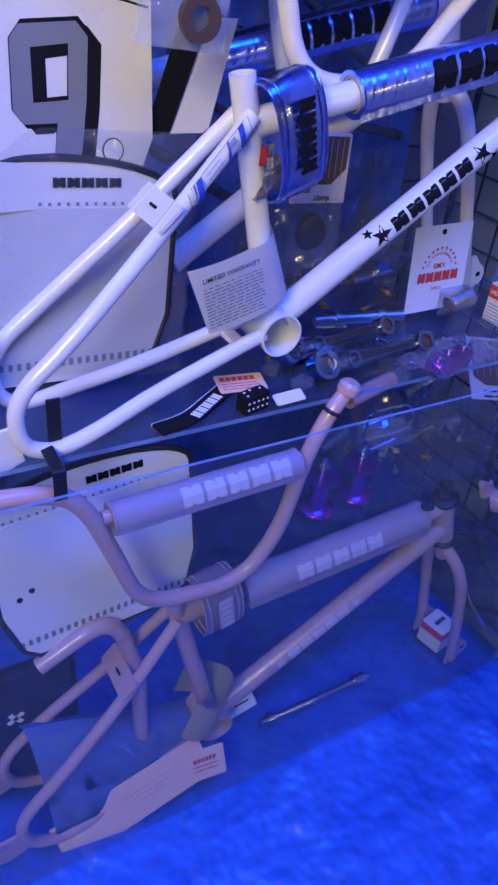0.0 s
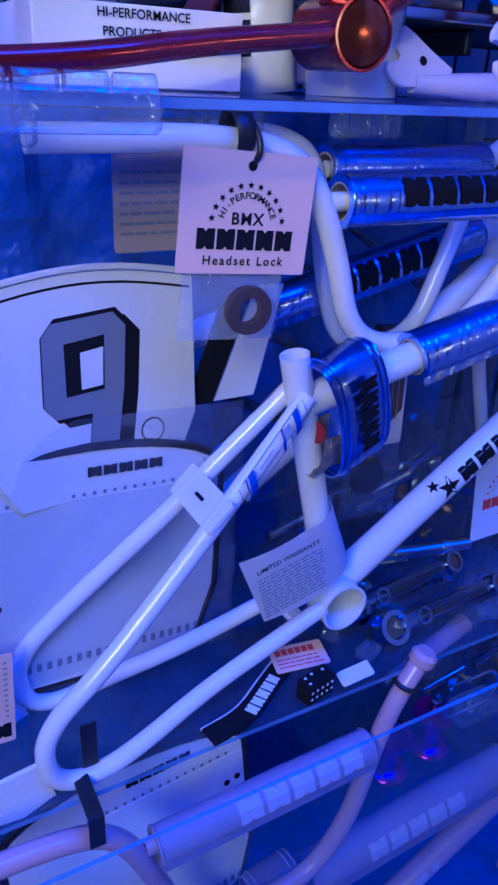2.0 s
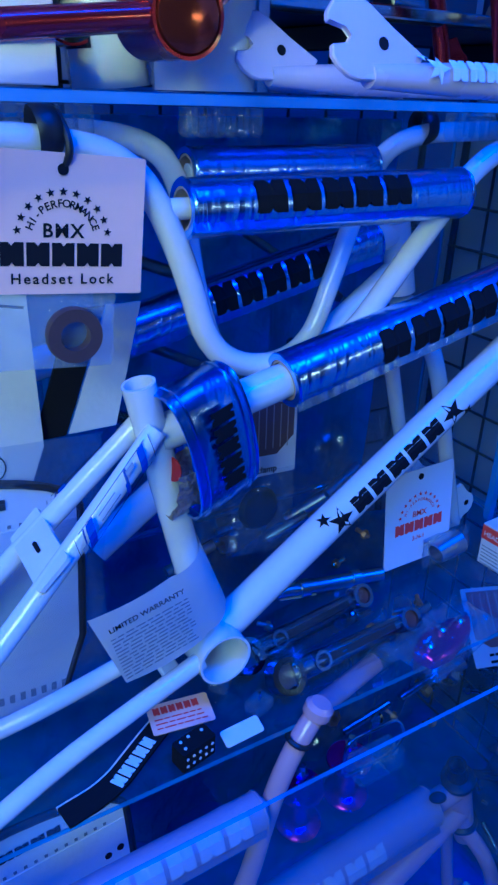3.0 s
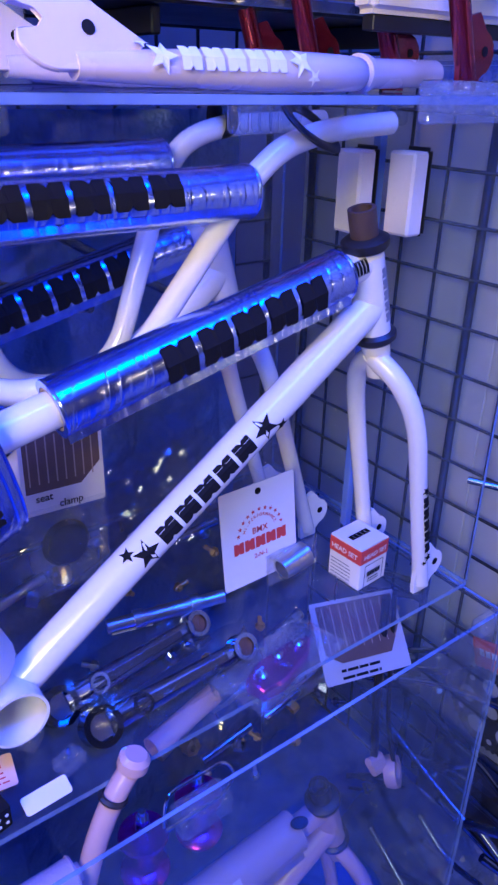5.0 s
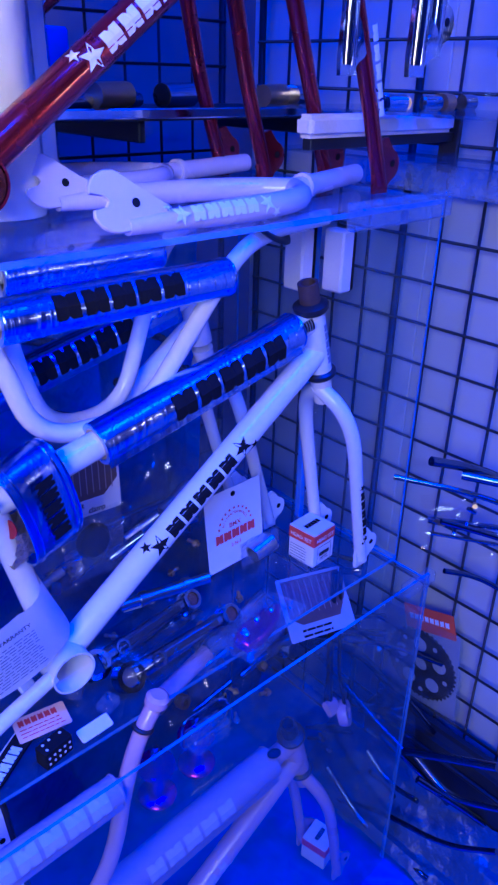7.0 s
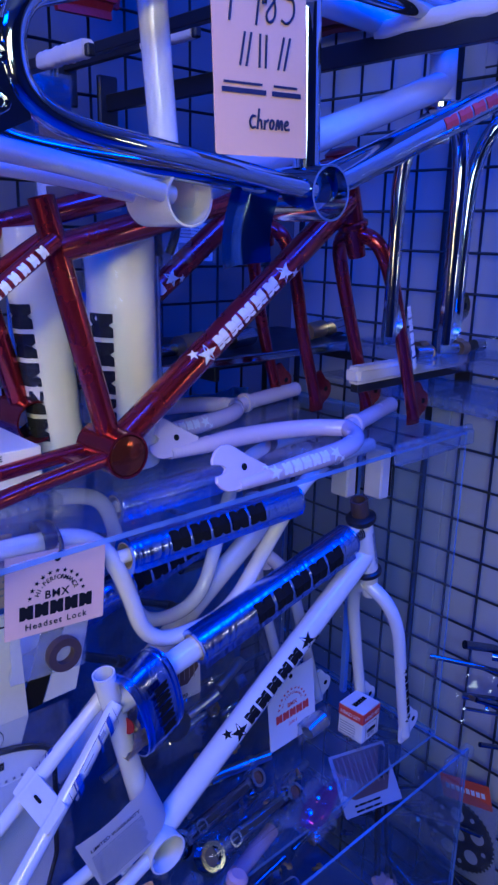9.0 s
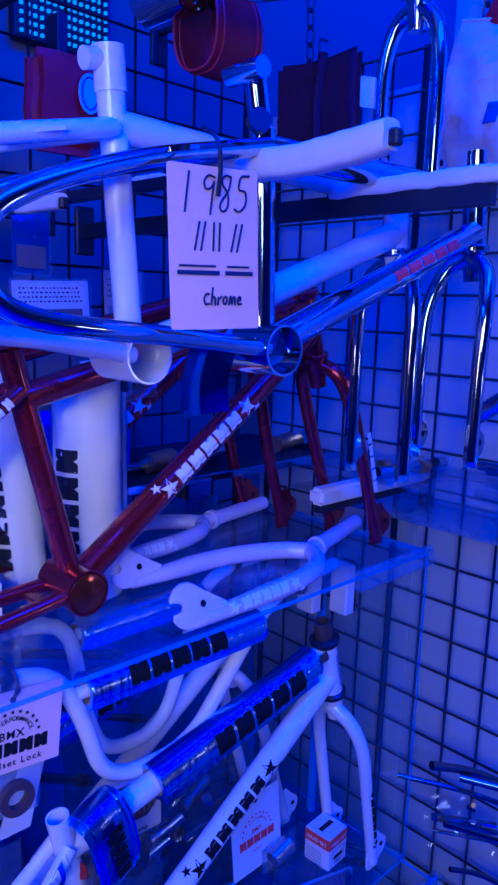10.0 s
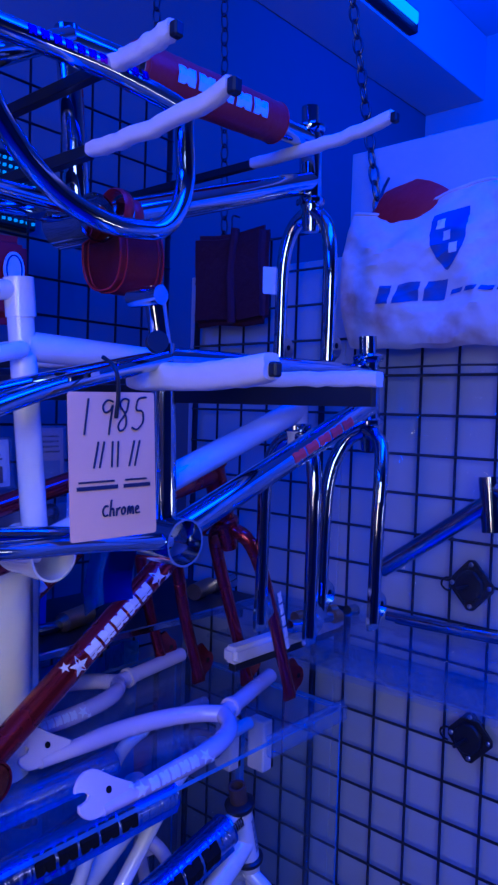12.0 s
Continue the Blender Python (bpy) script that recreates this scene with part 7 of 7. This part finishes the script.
for i in range(44):
    g = 2 * math.pi * i / 44
    c = wheel_m @ Vector((0.0838 * math.cos(g), 0.0838 * math.sin(g), 0))
    part("tooth", box(c - Vector((0.0012, 0.0026, 0.0026)), c + Vector((0.0012, 0.0026, 0.0026)), 0.0006), INK, sg)
for i in range(5):
    g = 2 * math.pi * (i + 0.3) / 5
    part("cut_out", lathe([(0.0, -0.0024), (0.0165, -0.0024), (0.0165, 0.0024), (0.0, 0.0024)], wheel_m @ Matrix.Translation((0.050 * math.cos(g), 0.050 * math.sin(g), 0)), 18), GREYCARD, sg)
    part("cut_out", lathe([(0.0, -0.0024), (0.0055, -0.0024), (0.0055, 0.0024), (0.0, 0.0024)], wheel_m @ Matrix.Translation((0.064 * math.cos(g + 0.63), 0.064 * math.sin(g + 0.63), 0)), 12), GREYCARD, sg)
poly_bag("bag", "", wheel_m @ Matrix.Translation((0, 0.004, 0.006)), 0.20, 0.23, 0.014, sg, 31)

BENT = [([(0.93, 0.176, 0.387), (0.93, 0.024, 0.329), (0.93, -0.057, 0.304)], 0.0055), ([(0.93, 0.027, 0.231), (0.93, -0.038, 0.189), (0.93, -0.105, 0.205)], 0.005),
        ([(0.93, 0.10, 0.012), (0.93, -0.02, 0.094), (0.93, -0.18, 0.149), (0.93, -0.273, 0.235)], 0.0055), ([(0.93, -0.05, 0.298), (0.93, -0.155, 0.369), (0.93, -0.239, 0.423)], 0.008),
        ([(0.94, -0.077, 0.299), (0.94, -0.161, 0.26), (0.94, -0.258, 0.326)], 0.0065), ([(0.925, 0.12, 0.10), (0.925, 0.0, 0.02), (0.925, -0.16, 0.03)], 0.006)]

# Chrome tubes and clear wrap stacked between the case and the side grid.
TUBES = [((0.93, -0.02, 0.93), (1.10, -0.12, 0.845)), ((0.95, 0.06, 0.86), (1.12, -0.20, 0.80)), ((0.92, -0.06, 0.84), (1.10, -0.26, 0.74)), ((0.98, -0.05, 0.90), (1.10, -0.30, 0.86)),
         ((0.995, -0.040, 0.694), (1.114, -0.130, 0.622)), ((0.80, 0.02, 0.62), (1.05, -0.05, 0.26)), ((0.86, 0.10, 0.55), (1.02, 0.05, 0.33)), ((0.93, 0.0, 0.30), (1.08, -0.20, 0.02)), ((0.86, 0.03, 0.30), (1.02, -0.04, 0.02)), ((0.96, -0.08, 0.22), (1.10, -0.32, 0.05)), ((0.94, 0.12, 0.46), (1.09, -0.02, 0.40))]
for i, (a, b) in enumerate(TUBES):
    a, b = Vector(a), Vector(b)
    if a.x < LX < b.x:
        a = a + (b - a) * ((LX + 0.012 - a.x) / (b.x - a.x))
    loose_tube("chrome_tube", "bare chrome tube leaning by the case", [a, (a + b) / 2 + Vector((0, 0.01, 0.015)), b], 0.005 if i % 3 else 0.008)


def wrapped_tubes(at, x, y, w, h, deep, seed):
    """Two short chrome tubes in a crumpled clear wrap."""
    m = axes(at, x, y)
    t = thing("wrapped_tubes", m @ Vector((0, -h / 2, 0)), "short chrome tubes in crumpled clear plastic wrap", "wrapped tubes", "wrapped parts")
    rnd = random.Random(seed)
    for k in range(3):
        o = rnd.uniform(-0.2, 0.2) * h
        part("tube", tube([m @ Vector((-w * 0.4, o, 0.01 * k - 0.01)), m @ Vector((w * 0.4, o + rnd.uniform(-0.25, 0.25) * h, 0.01 * k - 0.01))], 0.0035 + 0.002 * rnd.random(), 10), DIMCHROME, t)
    # Bright bolts added to stand for gold glints on the wrap.
    for k in range(5):
        c = m @ Vector((rnd.uniform(-0.35, 0.35) * w, rnd.uniform(-0.40, 0.30) * h, rnd.uniform(0.0, 0.3) * deep))
        d = Vector((rnd.uniform(-1, 1), rnd.uniform(-1, 1), rnd.uniform(-0.6, 0.6))).normalized() * rnd.uniform(0.006, 0.014)
        part("bolt", tube([c - d, c + d], 0.0035 + 0.002 * rnd.random(), 8), BRASS if k % 2 else CHROME, t, "small bolt added for a glint")
    crinkle("wrap", m @ Matrix.Translation((0, 0, 0.02)), w, h, deep * 0.16, seed, t, None, "crumpled clear wrap")
    return t


wrapped_tubes((1.00, 0.16, 0.43), (0.6, -0.5, 0), (0, 0.2, 1), 0.20, 0.14, 0.06, 41)
crate = thing("black_crate", (1.07, -0.15, 0.0), "low black plastic crate on the floor by the side grid", "crate")
part("bottom", box((1.036, -0.40, 0.002), (1.105, 0.115, 0.010), 0.002), BLACK, crate)
for lo, hi in (((1.036, -0.40, 0.0105), (1.042, 0.115, 0.215)), ((1.099, -0.40, 0.0105), (1.105, 0.115, 0.215)), ((1.0425, -0.40, 0.0105), (1.0985, -0.394, 0.215)), ((1.0425, 0.109, 0.0105), (1.0985, 0.115, 0.215))):
    part("side", box(lo, hi, 0.001), BLACK, crate)
part("rim", tube(fillet([(1.036, -0.15, 0.218), (1.036, -0.40, 0.218), (1.105, -0.40, 0.218), (1.105, 0.115, 0.218), (1.036, 0.115, 0.218), (1.036, -0.15, 0.218)], 0.012, 4), 0.005, 8), BLACK, crate)
soft_pad("black_cloth", "crumpled black cloth heaped in the crate", (1.044, -0.39, 0.012), (1.097, 0.105, 0.270), DARKCLOTH, "cloth", 9)
bm = bmesh.new()
g = [[bm.verts.new((0.912 + 0.120 * i / 14, 0.20 - 0.75 * j / 50, 0.006 + 0.125 * (i / 14) ** 1.4 + 0.022 * (0.5 + noise.noise(Vector((i * 0.3, j * 0.18, 5.0)))) + 0.006 * abs(noise.noise(Vector((i * 0.9, j * 0.6, 2.0)))))) for j in range(51)] for i in range(15)]
for p, q in zip(g, g[1:]):
    for j in range(50):
        bm.faces.new((p[j], p[j + 1], q[j + 1], q[j]))
heap = thing("plastic_sheeting", (0.97, -0.15, 0.0), "crumpled grey plastic sheeting heaped beside the case", "plastic sheeting")
part("sheet", bm, GREYSHEET, heap)
for pts, r in (BENT):
    loose_tube("chrome_tube", "bent thin chrome tube lying by the case", pts, r)
for k, (x, y, z, w, h) in enumerate(((0.99, 0.17, 0.10, 0.14, 0.18), (1.02, 0.20, 0.36, 0.14, 0.16), (1.01, 0.22, 0.56, 0.14, 0.16), (1.03, -0.04, 0.785, 0.15, 0.12), (0.975, 0.03, 0.30, 0.12, 0.14))):
    wrapped_tubes((x, y, z), (0.5, -0.7, 0.1), (0.1, 0.2, 1), w, h, 0.05, 60 + k)
spare = random.Random(21)


def bagged_part(x, y, z, w, h, seed, where):
    """A small chrome part inside a crinkled clear bag that leans on what is behind it."""
    t = thing("bagged_part", (x, y, z), "small chrome part in a crumpled clear bag on the " + where, "bagged part", "bagged small parts")
    rnd = random.Random(seed)
    r = 0.006 + 0.005 * rnd.random()
    a = rnd.uniform(-0.5, 0.9)
    part("tube", tube([(x - w * 0.32, y, z + r), (x + w * 0.32 * math.cos(a), y + 0.02 * rnd.uniform(-1, 1), z + r + w * 0.5 * abs(math.sin(a)))], r, 12), CHROME if seed % 2 else STEEL, t)
    part("nut", lathe([(r * 0.7, -r), (r * 1.5, -r), (r * 1.5, r), (r * 0.7, r), (r * 0.7, -r)], Matrix.Translation((x + w * 0.1, y - 0.012, z + 0.012)) @ pose(0, 0, 0, 70, 20, 30 * seed), 6), BRASS if seed % 3 == 0 else CHROME, t)
    turn_bag = axes((x, y - 0.012, z + h * 0.5), (1, rnd.uniform(-0.35, 0.35), rnd.uniform(-0.2, 0.2)), (0, 0.45, 1))
    crinkle("bag", turn_bag, w, h, 0.009, seed, t, HAZEFILM, "clear crumpled plastic bag")
    return t


for k in range(9):
    bagged_part(0.40 + 0.052 * k, 0.285 + 0.08 * spare.random(), 0.745, 0.10 + 0.03 * spare.random(), 0.10 + 0.05 * spare.random(), 80 + k, "case floor")
for k in range(6):
    bagged_part(0.56 + 0.055 * k, 0.13 + 0.16 * spare.random(), 0.485, 0.10 + 0.03 * spare.random(), 0.10 + 0.04 * spare.random(), 120 + k, "inner shelf")
pk = thing("lever_clamp", (0.826, 0.031, 0.375), "pale pink lever clamp with black straps hung in the lower case", "clamp")
pk_m = Matrix.Translation((0.836, 0.026, 0.405)) @ pose(0, 0, 0, 70, 20, 30)
part("ring", lathe([(0.012, -0.009), (0.023, -0.009), (0.025, 0.0), (0.023, 0.009), (0.012, 0.009), (0.012, -0.009)], pk_m, 22), MAUVE, pk)
bm = bmesh.new()
for k in range(5):
    c = Vector((0.800 + 0.004 * k, 0.034, 0.450 - 0.008 * k))
    tube([c + Vector((-0.016, -0.002, 0.004)), c + Vector((0.014, 0.002, -0.005))], 0.0062, 10, bm)
part("block", bm, MAUVE, pk, "ribbed pink block")
part("cord", tube(fillet([(0.800, 0.036, 0.455), (0.806, 0.05, 0.56), (0.800, 0.05, 0.735)], 0.04, 4), 0.006, 8), BLACK, pk)
part("cord", tube(fillet([(0.836, 0.026, 0.423), (0.826, 0.04, 0.50), (0.815, 0.05, 0.735)], 0.04, 4), 0.0035, 8), BLACK, pk)


# Pieces that belong to a part sit under it.
NEST = {"fork_dropout": "fork_leg", "dropout": "stay_loop", "bridge_slot": "brake_bridge", "headset_cup": "head_tube", "steerer_end": "head_tube", "stay_decal": "stay_loop",
        "rim": "sleeve", "flap": "sleeve", "piping": "sleeve", "badge_shine": "head_badge", "sticker": "lining", "eyelet": "sheet", "groove": "arm", "bush": "boss", "nut": "axle", "badge_face": "badge", "axle_hole": "dropout",
        "crown_race": "steerer", "dot": "block", "ray": "panel", "frame_line": "box", "lid_label": "box", "band": "box", "lock_ring": "bag", "bearing_cup": "bag", "clamp_ring": "bag", "cut_out": "chainwheel", "tooth": "chainwheel", "bolt": "body",
        "light_dot": "case", "seat_clamp": "seat_post", "bracket_plug": "bottom_bracket_shell", "end_plug": "bar", "vents": "panel", "bolt_hole": "plate", "collar": "tube"}


def middle(ob):
    n = len(ob.data.vertices)
    return sum((v.co for v in ob.data.vertices), Vector()) / max(1, n)


def plain(ob):
    return ob.name.split(".")[0]


for top in [o for o in scene.objects if o.type == "EMPTY" and not o.parent]:
    kids = [o for o in top.children if o.type == "MESH"]
    hosts = {}
    for o in kids:
        hosts.setdefault(plain(o), []).append(o)
    for o in kids:
        want = NEST.get(plain(o))
        if want in hosts and NEST.get(want) not in hosts:
            c = middle(o)
            o.parent = min(hosts[want], key=lambda h: (middle(h) - c).length)
